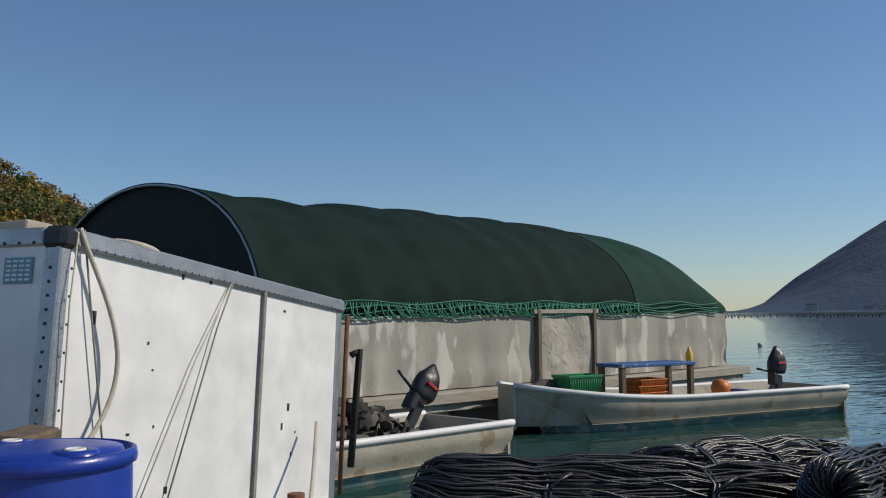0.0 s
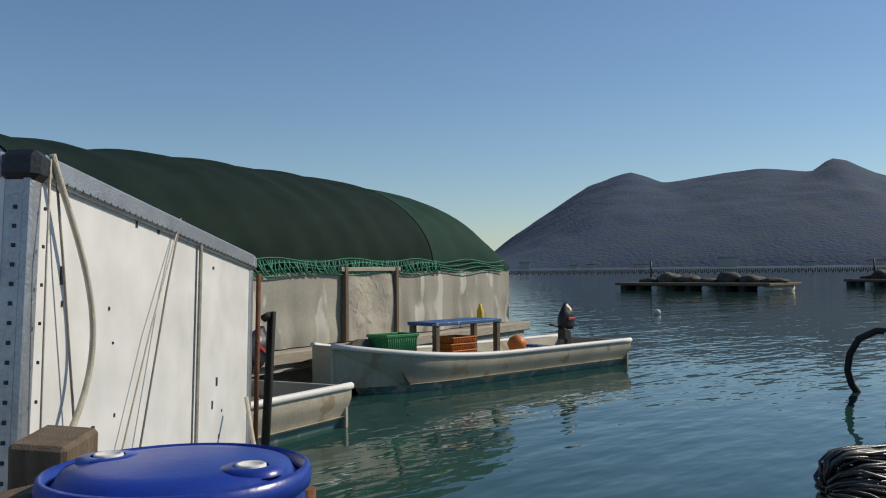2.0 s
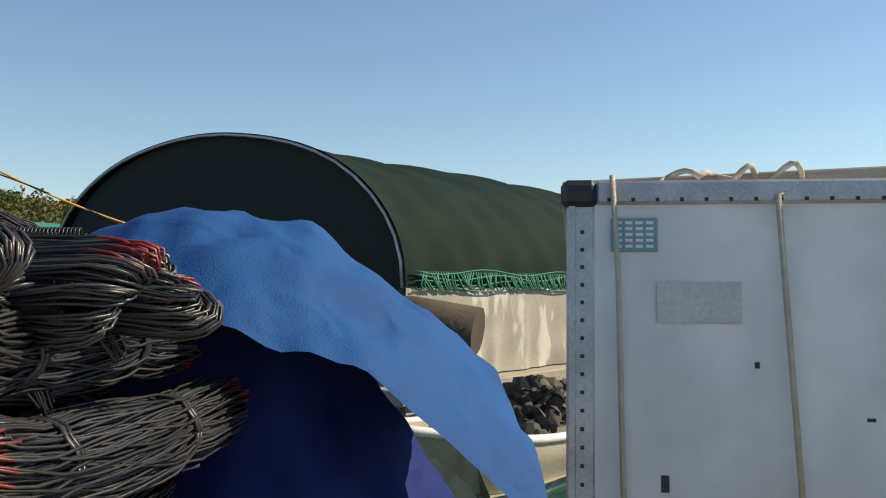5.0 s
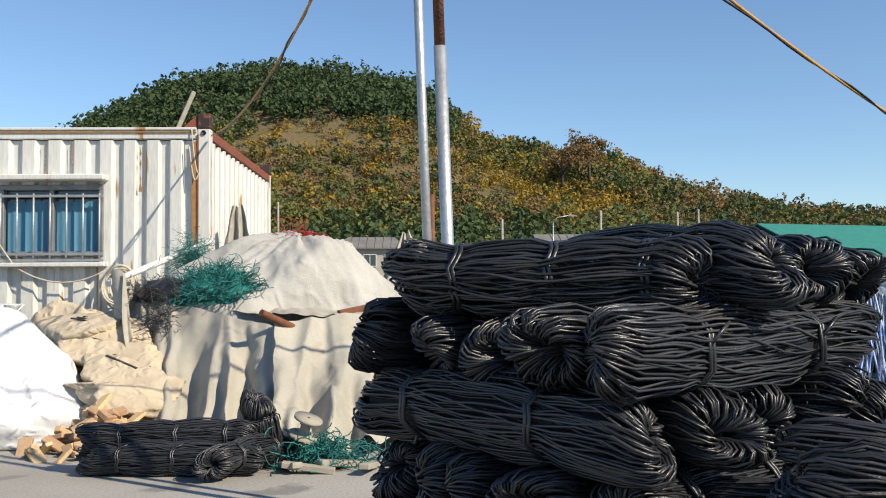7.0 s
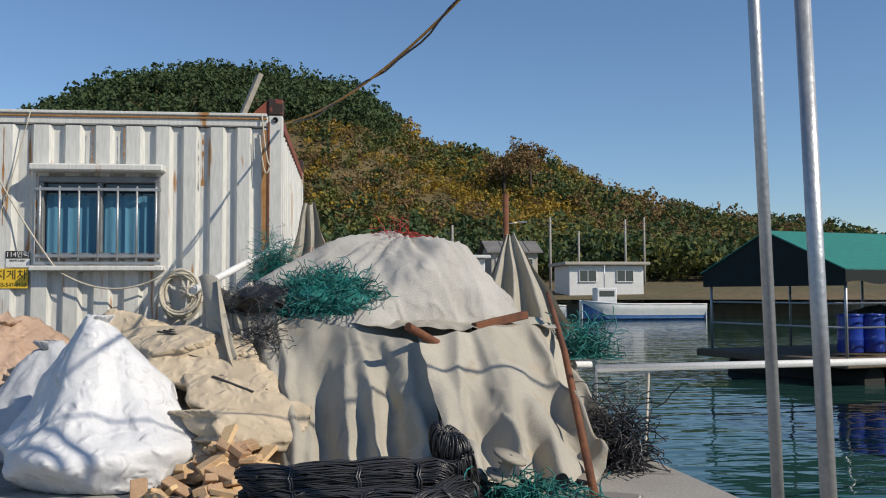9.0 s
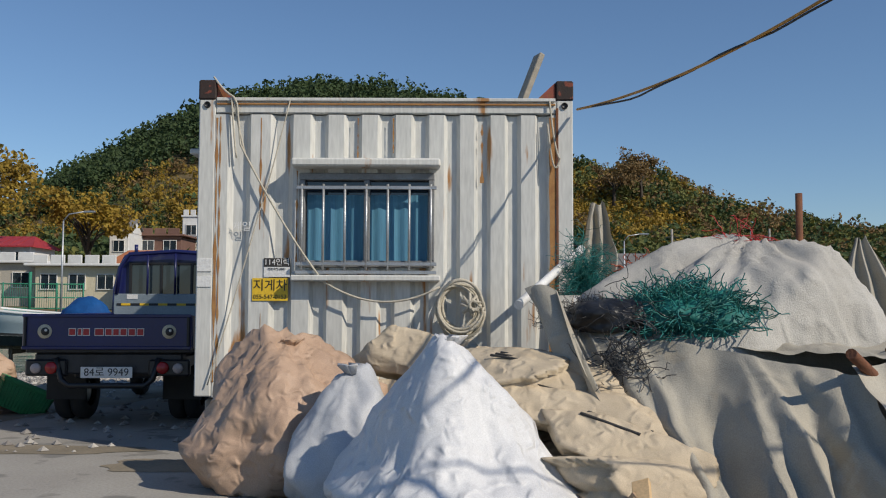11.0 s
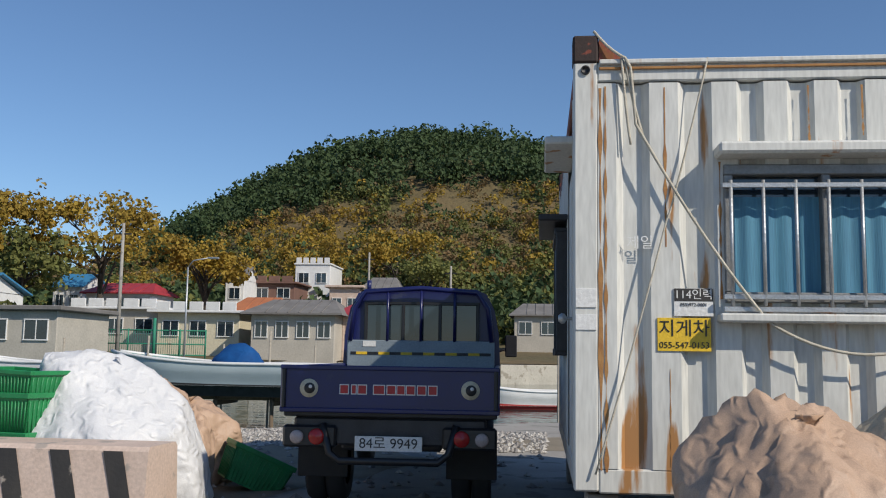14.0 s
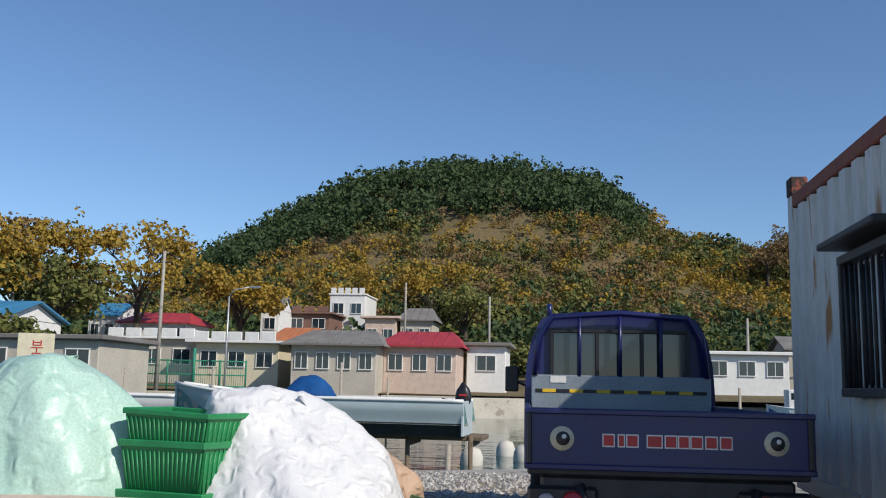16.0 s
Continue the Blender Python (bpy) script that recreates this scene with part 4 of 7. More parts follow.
# ---- sacks, tarps and nets ----
def lump(size, seed, peak=0.0, folds=0.05, sub=5, lean=(0, 0), fold_n=9, sag=0.0, facets=44):
    """A filled cloth shape on z = 0: rounded, flat underneath, creased, with an optional pinched top."""
    bm = bmesh.new()
    bmesh.ops.create_icosphere(bm, subdivisions=sub, radius=1)
    off = Vector((seed * 3.7, seed * 1.3, seed * 2.1))
    rf = random.Random(seed * 7 + 1)
    planes = [(Vector((rf.gauss(0, 1), rf.gauss(0, 1), rf.gauss(0, 0.9))).normalized(), rf.uniform(0.80, 0.98)) for _ in range(facets)]
    vs = []
    for v in bm.verts:
        p = v.co.copy()
        d = p.normalized()
        a = math.atan2(d.y, d.x)
        k = 1.1 + 0.10 * nz3(d + off, 1.3) + 0.04 * nz3(d + off, 3.1)
        if facets:
            acc = sum((max(0.0, d.dot(n_) / h_)) ** 60 for n_, h_ in planes)
            k *= 0.06 + 0.94 * min(1.3, acc ** (-1 / 60)) if acc > 1e-9 else 1.0
        ca, sa = math.cos(a), math.sin(a)
        q1 = Vector((ca * 1.5, sa * 1.5, d.z * 0.9)) + off
        k += folds * 0.5 * (0.35 - abs(nz3(q1, 1.0)) * 1.6)
        q2 = Vector((ca * 4.2 + 0.6 * d.z, sa * 4.2, d.z * 1.6)) + off
        k += folds * 0.5 * (0.3 - abs(nz3(q2, 1.0)) * 1.5) * (0.4 + 0.6 * abs(d.z))
        q3 = Vector((ca * 9, sa * 9, d.z * 6 + 2 * ca)) + off
        k += folds * 0.2 * (0.3 - abs(nz3(q3, 1.0)) * 1.5)
        k += folds * 0.2 * math.sin(a * fold_n + 3 * nz3(d + off, 2.0)) * max(0, 0.75 - abs(d.z))
        z = d.z * k
        r = k
        if peak:
            t = max(0.0, d.z)
            r *= 1 - 0.62 * peak * t ** 0.8
            z += peak * t ** 3 * 0.75
        if z < 0:
            z = max(z, -0.55 - 0.02 * nz3(d + off, 5)) * 0.9
            r *= 1 + sag
        x, y = d.x * r / max(1e-6, math.hypot(d.x, d.y) or 1) * math.hypot(d.x, d.y) , d.y * r
        vs.append((d.x * r * size[0] / 2 + lean[0] * (z + 0.5), y * size[1] / 2 + lean[1] * (z + 0.5), (z + 0.5) * size[2] / (1.5 + 0.75 * peak)))
    fs = [tuple(v.index for v in f.verts) for f in bm.faces]
    bm.free()
    zmin = min(v[2] for v in vs)
    return G().add([(x, y, z - zmin) for x, y, z in vs], fs, 0, True)


def sack(name, m, size, seed, material, label, peak=0.0, folds=0.07, group="", category="sack", tuft=True, band=None, **kw):
    b = thing(name, m, label, category, group)
    part("bag", lump(size, seed, peak, folds, **kw), material, b)
    if tuft:
        tp = Vector((0, 0, size[2] * 0.97))
        g_ = G()
        rg = random.Random(seed)
        for k in range(5):
            a = rg.uniform(0, 6.28)
            q = tp + Vector((0.09 * math.cos(a), 0.09 * math.sin(a), 0.02))
            s = Vector((-math.sin(a), math.cos(a), 0)) * 0.05
            w = Vector((0, 0, 0.05))
            v_ = [tp - s * .3 - w, tp + s * .3 - w, q + s + w * .6, q - s + w * .4]
            g_.add(v_ + [x + Vector((0, 0, 0.006)) for x in v_], [(0, 1, 2, 3), (7, 6, 5, 4), (0, 4, 5, 1), (1, 5, 6, 2), (2, 6, 7, 3), (3, 7, 4, 0)], 0, True)
        part("knotted_mouth", g_, material, b)
    return b


sack("bulk_bag", pose(2.12, -2.62, 0, 0, 0, 15), (1.4, 1.35, 1.08), 1, M_SACKW, "white woven bulk bag gathered to a peak", 0.8, 0.12, fold_n=7, facets=26)
sack("bulk_bag", pose(0.98, -1.08, 0), (1.28, 1.1, 1.0), 5, M_SACKP, "slack peach-coloured woven bulk bag", 0.12, 0.2, fold_n=11, sag=0.1, facets=26)
sack("bulk_bag", pose(1.5, -1.75, 0, 0, 0, 30), (0.95, 0.8, 0.86), 7, M_SACKG, "grey-white woven bag with a blue seam", 0.5, 0.12, fold_n=8)
rng = random.Random(8)
for i, (x, y, z, sx, sy, sz, rx, ry, rz) in enumerate(((1.78, -0.55, 0.70, 0.75, 0.42, 0.32, -14, 8, -10), (2.42, -0.6, 0.62, 0.7, 0.42, 0.30, -12, 10, 8), (2.62, -1.95, 0.72, 1.0, 0.5, 0.22, 8, 8, -14), (2.85, -2.2, 0.54, 0.95, 0.5, 0.22, 8, 14, -22), (3.05, -2.5, 0.42, 0.85, 0.45, 0.2, 8, 16, -28), (3.1, -2.75, 0.26, 0.8, 0.45, 0.2, 6, 10, -18), (2.4, -1.8, 0.45, 0.95, 0.6, 0.32, 0, 0, 30), (1.6, -0.7, 0.3, 0.9, 0.6, 0.32, 0, 0, 10), (2.3, -0.8, 0.3, 0.9, 0.6, 0.3, 0, 0, -20), (2.95, -2.45, 0.02, 0.95, 0.7, 0.4, 0, 0, -25), (2.5, -1.9, 0.02, 1.1, 0.8, 0.5, 0, 0, 0), (1.6, -0.7, 0.0, 1.0, 0.7, 0.32, 0, 0, 0), (2.3, -0.8, 0.0, 1.0, 0.7, 0.32, 0, 0, 0))):
    b = sack("grain_sack", pose(x, y, z, rx, ry, rz), (sx, sy, sz), 20 + i, M_SACKR, "flat tan woven grain sack lying on the heap", 0, 0.08, "grain sacks on the heap", tuft=False, sub=5, fold_n=5, facets=9)
    if i < 5:
        for k in range(3):
            part("printed_line", G().box((-0.05 + 0.02 * k, -0.06 + 0.06 * k, sz * 0.985), (sx * 0.42, 0.022, 0.012), 0.002), M_GREENNET if i in (0, 1) else M_DARKSTEEL, b, "worn printed line")
# kindling beside the white bag
for i in range(80):
    x, y = rng.gauss(3.08, 0.2), rng.gauss(-3.25, 0.17)
    z = 0.03 + max(0, 0.38 - 0.9 * math.hypot(x - 3.08, y + 3.25)) * rng.uniform(0.2, 1)
    L = rng.uniform(0.1, 0.24)
    solid("wood_offcut", G().box((0, 0, 0), (L, rng.uniform(0.05, 0.11), rng.uniform(0.025, 0.05)), 0.004), M_WOODN, "pale sawn wood offcut in a spilled heap", "wood", "spilled wood offcuts", m=pose(x, y, z, rng.uniform(-30, 30), rng.uniform(-40, 40), rng.uniform(0, 360)))


heap = thing("net_heap", pose(4.3, -1.1, 0), "large white net heap under canvas on the quay", "nets")
part("net_mound", lump((1.95, 1.7, 1.82), 3, 0.0, 0.13, sub=6, fold_n=6, facets=22), M_NETWHITE, heap)
UNSHIFT = pose(-4.3, 1.1, 0)


def slope(rim, foot, seed, folds, nu=110, nv=34, hem=0.0):
    """A canvas that hangs from a rim line to a foot line: taut near the rim, creased along the fall, crumpled at the foot."""
    def along(pts, u):
        q = u * (len(pts) - 1)
        i = min(int(q), len(pts) - 2)
        return Vector(pts[i]).lerp(Vector(pts[i + 1]), q - i)

    def f(u, v):
        a, b = along(rim, u), along(foot, u)
        n_ = Vector((0, -0.75, 0.66))
        sag = 0.10 * math.sin(math.pi * v) - 0.16 * v * (1 - v) * (1 + math.sin(u * folds * 3.1 + seed))
        ridge = 1 - abs(2 * nz3((u * folds, 0.7 * v + seed, seed), 1.0))
        fine = nz3((u * folds * 2.6 + 0.6 * v, v * 1.3, seed + 5), 1.0)
        crease = 0.26 * (ridge - 0.55) * (0.12 + v) ** 0.7 + 0.10 * fine * (0.2 + v)
        return a.lerp(b, v) + n_ * (crease - sag * 0.6) + Vector((0.03 * nz3((u * 7, v * 7, seed)), 0, (0.04 + hem) * nz3((u * 9, v * 4, seed + 1)) * v))
    return G().grid(f, nu, nv)


part("canvas_front", slope([(2.72, -1.35, 1.36), (3.05, -1.75, 1.12), (3.7, -2.25, 1.0), (4.35, -2.72, 0.88)], [(3.0, -2.55, 0.03), (3.3, -2.95, 0.03), (3.9, -3.35, 0.03), (4.45, -3.55, 0.03)], 4, 7), M_CANVAS, heap, "pale canvas hanging in folds").matrix_local = UNSHIFT
part("canvas_corner", slope([(4.3, -2.70, 0.93), (4.75, -2.55, 0.98), (5.3, -2.1, 1.02), (5.55, -1.5, 0.95)], [(4.45, -3.75, 0.12), (4.95, -3.75, 0.05), (5.5, -3.2, 0.08), (5.85, -2.2, 0.2)], 9, 5, 90, 34, 0.2), M_CANVAS, heap, "pale canvas hanging over the corner").matrix_local = UNSHIFT
part("canvas_top", G().grid(lambda u, v: Vector((3.0 + 2.45 * u, -1.80 - 0.95 * u + 1.9 * max(0, u - 0.6) ** 1.2 + 0.75 * v, 1.08 - 0.2 * u + 0.10 * u * u + 0.06 * v + 0.05 * nz3((u * 6, v * 4, 1)) - 0.05 * abs(nz3((u * 14, v * 5, 7))))), 80, 16), M_CANVAS, heap, "canvas folded over the heap's edge").matrix_local = UNSHIFT
part("canvas_fold", G().grid(lambda u, v: Vector((2.62 + 0.16 * u + 0.42 * v + 0.05 * math.sin(u * 9 + v * 4), -1.62 - 0.25 * u - 0.85 * v, 1.38 - 1.15 * v + 0.06 * math.sin(u * 12 + 2 * v) * (0.4 + v))), 30, 30), M_CANVAS, heap, "white cloth thrown over the pipe").matrix_local = UNSHIFT
solid("canvas_tent", G().grid(lambda u, v: Vector(((u - 0.42) * (0.08 + 1.05 * v) + 0.04 * nz3((u * 3, v * 3, 8)), 0.1 * math.sin(u * 21 + 2 * v) * (0.15 + v) - 0.25 * v, 0.95 * (1 - v ** 0.85) + 0.05 * nz3((u * 4, v * 2, 2)))), 60, 30), M_CANVAS, "pale canvas hung to a peak behind the net heap", "tarp", m=pose(5.35, -0.5, 0.86, 0, 0, -10))
solid("canvas_tent", G().grid(lambda u, v: Vector(((u - 0.5) * (0.12 + 0.36 * v) + 0.05 * nz3((u * 3, v * 3, 8)), 0.06 * math.sin(u * 17 + 3 * v) * (0.3 + v), 0.75 * (1 - v ** 0.8) + 0.05 * nz3((u * 4, v * 2, 2)))), 40, 24), M_CANVAS, "white cloth propped up by the container wall", "tarp", m=pose(3.42, 0.3, 1.42, 0, 0, 10))


def tangle(m, size, count, r, material, label, seed, name="net_tangle", cat="nets"):
    rg = random.Random(seed)
    g_ = G()
    for k in range(count):
        p = Vector((rg.gauss(0, 0.33) * size[0], rg.gauss(0, 0.33) * size[1], abs(rg.gauss(0, 0.4)) * size[2]))
        d = Vector((rg.gauss(0, 1), rg.gauss(0, 1), rg.gauss(0, 0.4))).normalized()
        pts = []
        for j in range(9):
            pts.append(p.copy())
            d = (d + Vector((rg.gauss(0, .5), rg.gauss(0, .5), rg.gauss(-0.05, .35)))).normalized()
            p = p + d * 0.035
            p.z = max(p.z, 0.0)
        g_.tube(pts, r, 3, 0, False)
    return solid(name, g_, material, label, cat, m=m)


sack("net_bundle", pose(3.62, -1.80, 1.10, 22, 0, -30), (0.8, 0.46, 0.26), 91, M_TEAL, "teal net bundle lying on the canvas", 0, 0.2, tuft=False, category="nets")
sack("net_bundle", pose(3.15, -1.7, 1.12, 10, 0, -35), (0.62, 0.4, 0.2), 92, M_CORD, "black net bundle lying on the canvas", 0, 0.2, tuft=False, category="nets")
tangle(pose(3.62, -1.82, 1.20, 24, 0, -30), (0.5, 0.28, 0.12), 1900, 0.004, M_TEAL, "teal fishing net tangled over the heap", 1)
tangle(pose(3.15, -0.75, 1.35), (0.16, 0.12, 0.42), 700, 0.002, M_TEAL, "teal fishing net hanging by the pipe", 2)
tangle(pose(3.05, -1.55, 1.14, 10, 0, -30), (0.3, 0.18, 0.07), 700, 0.002, M_CORD, "black fishing net tangled on the canvas", 3)
tangle(pose(3.2, -2.1, 0.62), (0.22, 0.08, 0.7), 260, 0.003, M_CORD, "black cords hanging down the canvas", 4)
tangle(pose(4.25, -0.95, 1.74), (0.22, 0.16, 0.03), 60, 0.003, M_REDP, "scraps of faded red net on the heap", 5)
tangle(pose(3.62, -0.7, 1.45), (0.1, 0.1, 0.12), 140, 0.004, mat("orange_net", (0.5, 0.12, 0.06), None, 0.7), "faded orange net bundle", 6)
tangle(pose(4.8, -3.95, 0.02), (0.5, 0.25, 0.16), 330, 0.0045, M_TEAL, "teal net scraps on the ground", 7)
tangle(pose(5.75, -2.6, 0.02), (0.25, 0.5, 0.5), 500, 0.005, M_CORD, "dark trap netting at the quay edge", 8)
tangle(pose(5.75, -1.7, 0.72), (0.3, 0.25, 0.3), 260, 0.005, M_TEAL, "teal and grey net bundle at the quay edge", 9)
g = G().tube([(2.58, -1.62, 1.27), (3.22, -0.12, 1.74)], 0.032, 12)
solid("white_pipe", g, M_WHITEP, "white plastic pipe resting on the canvas", "pipe")
solid("rusty_pole", G().tube([(5.52, -1.4, 1.24), (5.45, -2.3, 0.8), (5.3, -3.7, 0.0)], [0.022, 0.026, 0.028], 8), M_RUST, "rusty steel pole leaning at the canvas corner", "pole")
solid("rusty_pipe", G().tube([(5.68, 1.6, 0), (5.68, 1.6, 2.42)], 0.035, 10), M_RUST, "upright rusty steel pipe behind the nets", "pipe")
solid("rusty_pipe", G().tube([(4.22, -2.9, 1.02), (4.5, -2.6, 0.86)], 0.03, 10), M_RUST, "short rusty pipe end sticking out of the canvas", "pipe")
solid("rusty_beam", G().box((0, 0, 0), (0.5, 0.07, 0.06), 0.006), M_RUST, "rusty steel beam lying on the net heap", "beam", m=pose(5.0, -2.05, 1.03, 0, -10, 25))
solid("wooden_float_reel", G().lathe([(0.1, 0), (0.1, 0.02), (0.035, 0.025), (0.035, 0.12), (0.1, 0.125), (0.1, 0.145), (0.01, 0.145)], 16), M_WOODG, "small weathered wooden reel on the ground", "reel", m=pose(4.68, -4.0, 0.2, 10, 20, 0))
for i, (x, y) in enumerate(((4.75, -4.25), (4.95, -4.1), (5.15, -4.2), (4.6, -4.15))):
    solid("wood_scrap", G().box((0, 0, 0), (0.35, 0.07, 0.04), 0.005), M_WOODG, "grey driftwood scrap on the ground", "wood", "driftwood scraps", m=pose(x, y, 0.04, 0, 8, 40 * i))

# blue tarpaulin heap, log, blue-white rope
bt = thing("tarp_heap", pose(8.42, -9.42, 0, 0, 0, -35), "heap under a blue woven tarpaulin", "tarp")
part("deep_tarp", lump((1.25, 1.1, 1.2), 12, 0.25, 0.10, sub=5, fold_n=15), M_TARPDEEP, bt, "dark blue tarpaulin skirt in long folds")
part("blue_tarp", G().grid(lambda u, v: Vector(((u - 0.5) * 1.45, (v - 0.5) * 1.25 - 0.05, 1.39 - 1.0 * abs(u - 0.42) ** 1.7 - 1.1 * abs(v - 0.5) ** 1.8 - 0.25 * max(0, u - 0.6) + 0.04 * nz3((u * 5, v * 5, 0)) + 0.03 * nz3((u * 14, v * 9, 4)))), 44, 34), M_TARPBLUE, bt)
solid("log", G().tube([(8.55, -8.9, 1.0), (8.95, -9.55, 1.06), (9.05, -9.75, 1.03)], [0.075, 0.085, 0.08], 12), M_BARK, "dark rough log end sticking out under the tarp", "log")
solid("black_hose", G().tube([(0.13 * i / 120, 0.014 * math.cos(i * 0.9), 0.014 * math.sin(i * 0.9)) for i in range(120)], 0.003, 5), M_BLACK, "coiled black corrugated hose", "hose", m=m1 @ pose(0.72, 0.55, 1.275, 0, 0, 6))


def rope_curtain(x0, y0, x1, y1, ztop, zbot, seed):
    rg = random.Random(seed)
    b = thing("rope_curtain", pose(0, 0, 0), "blue and white ropes hung over a rail", "rope")
    g_ = G()
    for k in range(1000):
        u = (k + rg.uniform(-6, 6)) / 1000
        x, y = x0 + (x1 - x0) * u, y0 + (y1 - y0) * u
        o = rg.uniform(-0.07, 0.10)
        zb = zbot + rg.uniform(0, 0.22) + 0.08 * nz3((u * 9, 0, 0))
        ph = rg.uniform(0, 6.28)
        zt = ztop + 0.05 * nz3((u * 6, 1, 0))
        pts = [(x, y + 0.09, zt - 0.35), (x, y + 0.05, zt - 0.03), (x, y, zt), (x, y - 0.07, zt - 0.04)]
        for j in range(5):
            f_ = j / 4
            pts.append((x + 0.035 * math.sin(ph + f_ * 5) + 0.07 * math.sin(u * 34 + 3 * nz3((u * 8, 2, 2))) * f_, y - 0.09 - o * f_, zt - 0.06 + (zb - zt) * f_))
        g_.tube(pts, 0.0045, 3, 0, False)
    part("ropes", g_, M_BLUEROPE, b)
    part("rail", G().tube([(x0 - 0.2, y0, ztop - 0.03), (x1 + 0.2, y1, ztop - 0.03)], 0.025, 8), M_STEEL, b)
    for x, y in ((x0, y0), (x1, y1)):
        part("post", G().tube([(x, y, 0), (x, y, ztop - 0.03)], 0.03, 8), M_STEEL, b)


rope_curtain(7.55, -5.5, 9.2, -5.9, 1.24, 0.3, 9)

# poles and cables
p_ = thing("steel_pole", pose(5.565, -5.58, 0), "tall galvanised steel pole", "pole", "steel poles")
part("pipe", G().tube([(0, 0, 0), (-0.13, 0, 4.1)], 0.025, 12), M_STEEL, p_)
p_ = thing("steel_pole", pose(5.665, -5.8, 0), "tall galvanised steel pole with a rusty upper length", "pole", "steel poles")
part("pipe", G().tube([(0, 0, 0), (-0.08, 0, 2.42)], 0.032, 12), M_STEEL, p_)
part("upper_pipe", G().tube([(-0.08, 0, 2.41), (-0.13, 0, 4.1)], 0.028, 12), M_RUST, p_, "rusty upper pipe")
M_ORANGE = mat("orange_cable", (0.62, 0.30, 0.05), (0.5, 0.25, 0.05), 0.5)


def cable(a, b, sag, label):
    t = thing("cable", pose(0, 0, 0), label, "cable", "overhead cables")
    pts = curve_pts(a, b, sag, 40)
    part("orange_wire", G().tube(pts, 0.011, 5), M_ORANGE, t)
    part("black_wire", G().tube([p + Vector((0.014 * math.sin(i * 1.3), 0.014 * math.cos(i * 1.3), -0.012 + 0.02 * math.sin(i * 0.5))) for i, p in enumerate(pts)], 0.008, 5), M_BLACK, t)


cable((5.53, -5.8, 4.05), (3.2, -0.05, 2.92), 0.42, "orange and black cable from the pole to the container")
cable((5.53, -5.8, 4.0), (13.2, -0.9, 1.75), 0.48, "orange and black cable from the pole to the shed")


# ---- container office ----
CW, CL, CB, CT = 3.17, 4.4, 0.49, 3.02
ct = thing("container_office", pose(0, 0, 0), "white corrugated steel container office with rust streaks, raised on blocks", "container")


def corr(x0, x1, z0, z1, depth=0.05, pitch=0.29, along="x", at=0.0):
    """A corrugated sheet with trapezoid ribs."""
    g_ = G()
    xs = [x0]
    x = x0
    prof = [(0, 0)]
    n = max(1, round((x1 - x0) / pitch))
    p = (x1 - x0) / n
    line = []
    for k in range(n):
        for f_, d in ((0.0, 0), (0.30, 0), (0.42, 1), (0.72, 1), (0.84, 0)):
            line.append((x0 + (k + f_) * p, d * depth))
    line.append((x1, 0))
    vs = []
    for q, d in line:
        for z in (z0, z1):
            vs.append((q, at + d, z) if along == "x" else (at + d, q, z))
    fs = [(2 * i, 2 * i + 2, 2 * i + 3, 2 * i + 1) for i in range(len(line) - 1)]
    if along != "x":
        fs = [f_[::-1] for f_ in fs]
    return g_.add(vs, fs)


WX0, WX1, WZ0, WZ1 = 0.86, 2.0, 1.58, 2.38
fw = part("front_wall", corr(0.14, WX0, CB + 0.14, CT - 0.14, at=0.004), M_CONT, ct)
part("front_wall", corr(WX1, CW - 0.14, CB + 0.14, CT - 0.14, at=0.004), M_CONT, ct)
part("front_wall", corr(WX0, WX1, CB + 0.14, WZ0, at=0.004), M_CONT, ct)
part("front_wall", corr(WX0, WX1, WZ1, CT - 0.14, at=0.004), M_CONT, ct)
part("side_wall", corr(0.14, 0.4, CB + 0.14, CT - 0.14, along="y", at=0.004), M_CONT, ct)
part("side_wall", corr(1.25, CL - 0.14, CB + 0.14, CT - 0.14, along="y", at=0.004), M_CONT, ct)
part("side_wall", G().box((0.05, 0.82, CT - 0.35), (0.04, 0.86, 0.42), 0.004), M_CONT, ct)
part("side_wall", corr(0.14, CL - 0.14, CB + 0.14, CT - 0.14, along="y", at=CW - 0.065), M_CONT, ct)
part("rear_wall", G().box((CW / 2, CL - 0.05, (CB + CT) / 2), (CW - 0.2, 0.05, CT - CB - 0.1)), M_CONT, ct)
for x in (0.07, CW - 0.07):
    for y in (0.07, CL - 0.07):
        part("corner_post", G().box((x, y, (CB + CT) / 2), (0.14, 0.14, CT - CB - 0.02), 0.01), M_CONT, ct)
        part("corner_casting", G().box((x, y, CT + 0.07), (0.15, 0.16, 0.17), 0.012), M_CASTING, ct, "dark rusty corner casting")
        part("support_block", G().box((x + (0.1 if x < 1 else -0.1), y + (0.12 if y < 1 else -0.1), CB / 2 - 0.01), (0.2, 0.2, CB - 0.02), 0.015), M_CONC, ct, "concrete support block")
for z, h in ((CT - 0.07, 0.12), (CB + 0.07, 0.14)):
    part("front_rail", G().box((CW / 2, 0.055, z), (CW - 0.28, 0.1, h), 0.01), M_CONT, ct)
    part("side_rail", G().box((0.055, CL / 2, z), (0.1, CL - 0.28, h), 0.01), M_CONT if z < 2 else M_CONTRED, ct)
    part("side_rail", G().box((CW - 0.055, CL / 2, z), (0.1, CL - 0.28, h), 0.01), M_CONT if z < 2 else M_CONTRED, ct)
part("gutter", G().box((CW / 2, 0.0, CT - 0.015), (CW - 0.3, 0.05, 0.03), 0.006), M_CONT, ct, "rust-stained top lip")
part("roof", G().box((CW / 2, CL / 2, CT - 0.03), (CW - 0.22, CL - 0.22, 0.05)), M_CONT, ct)
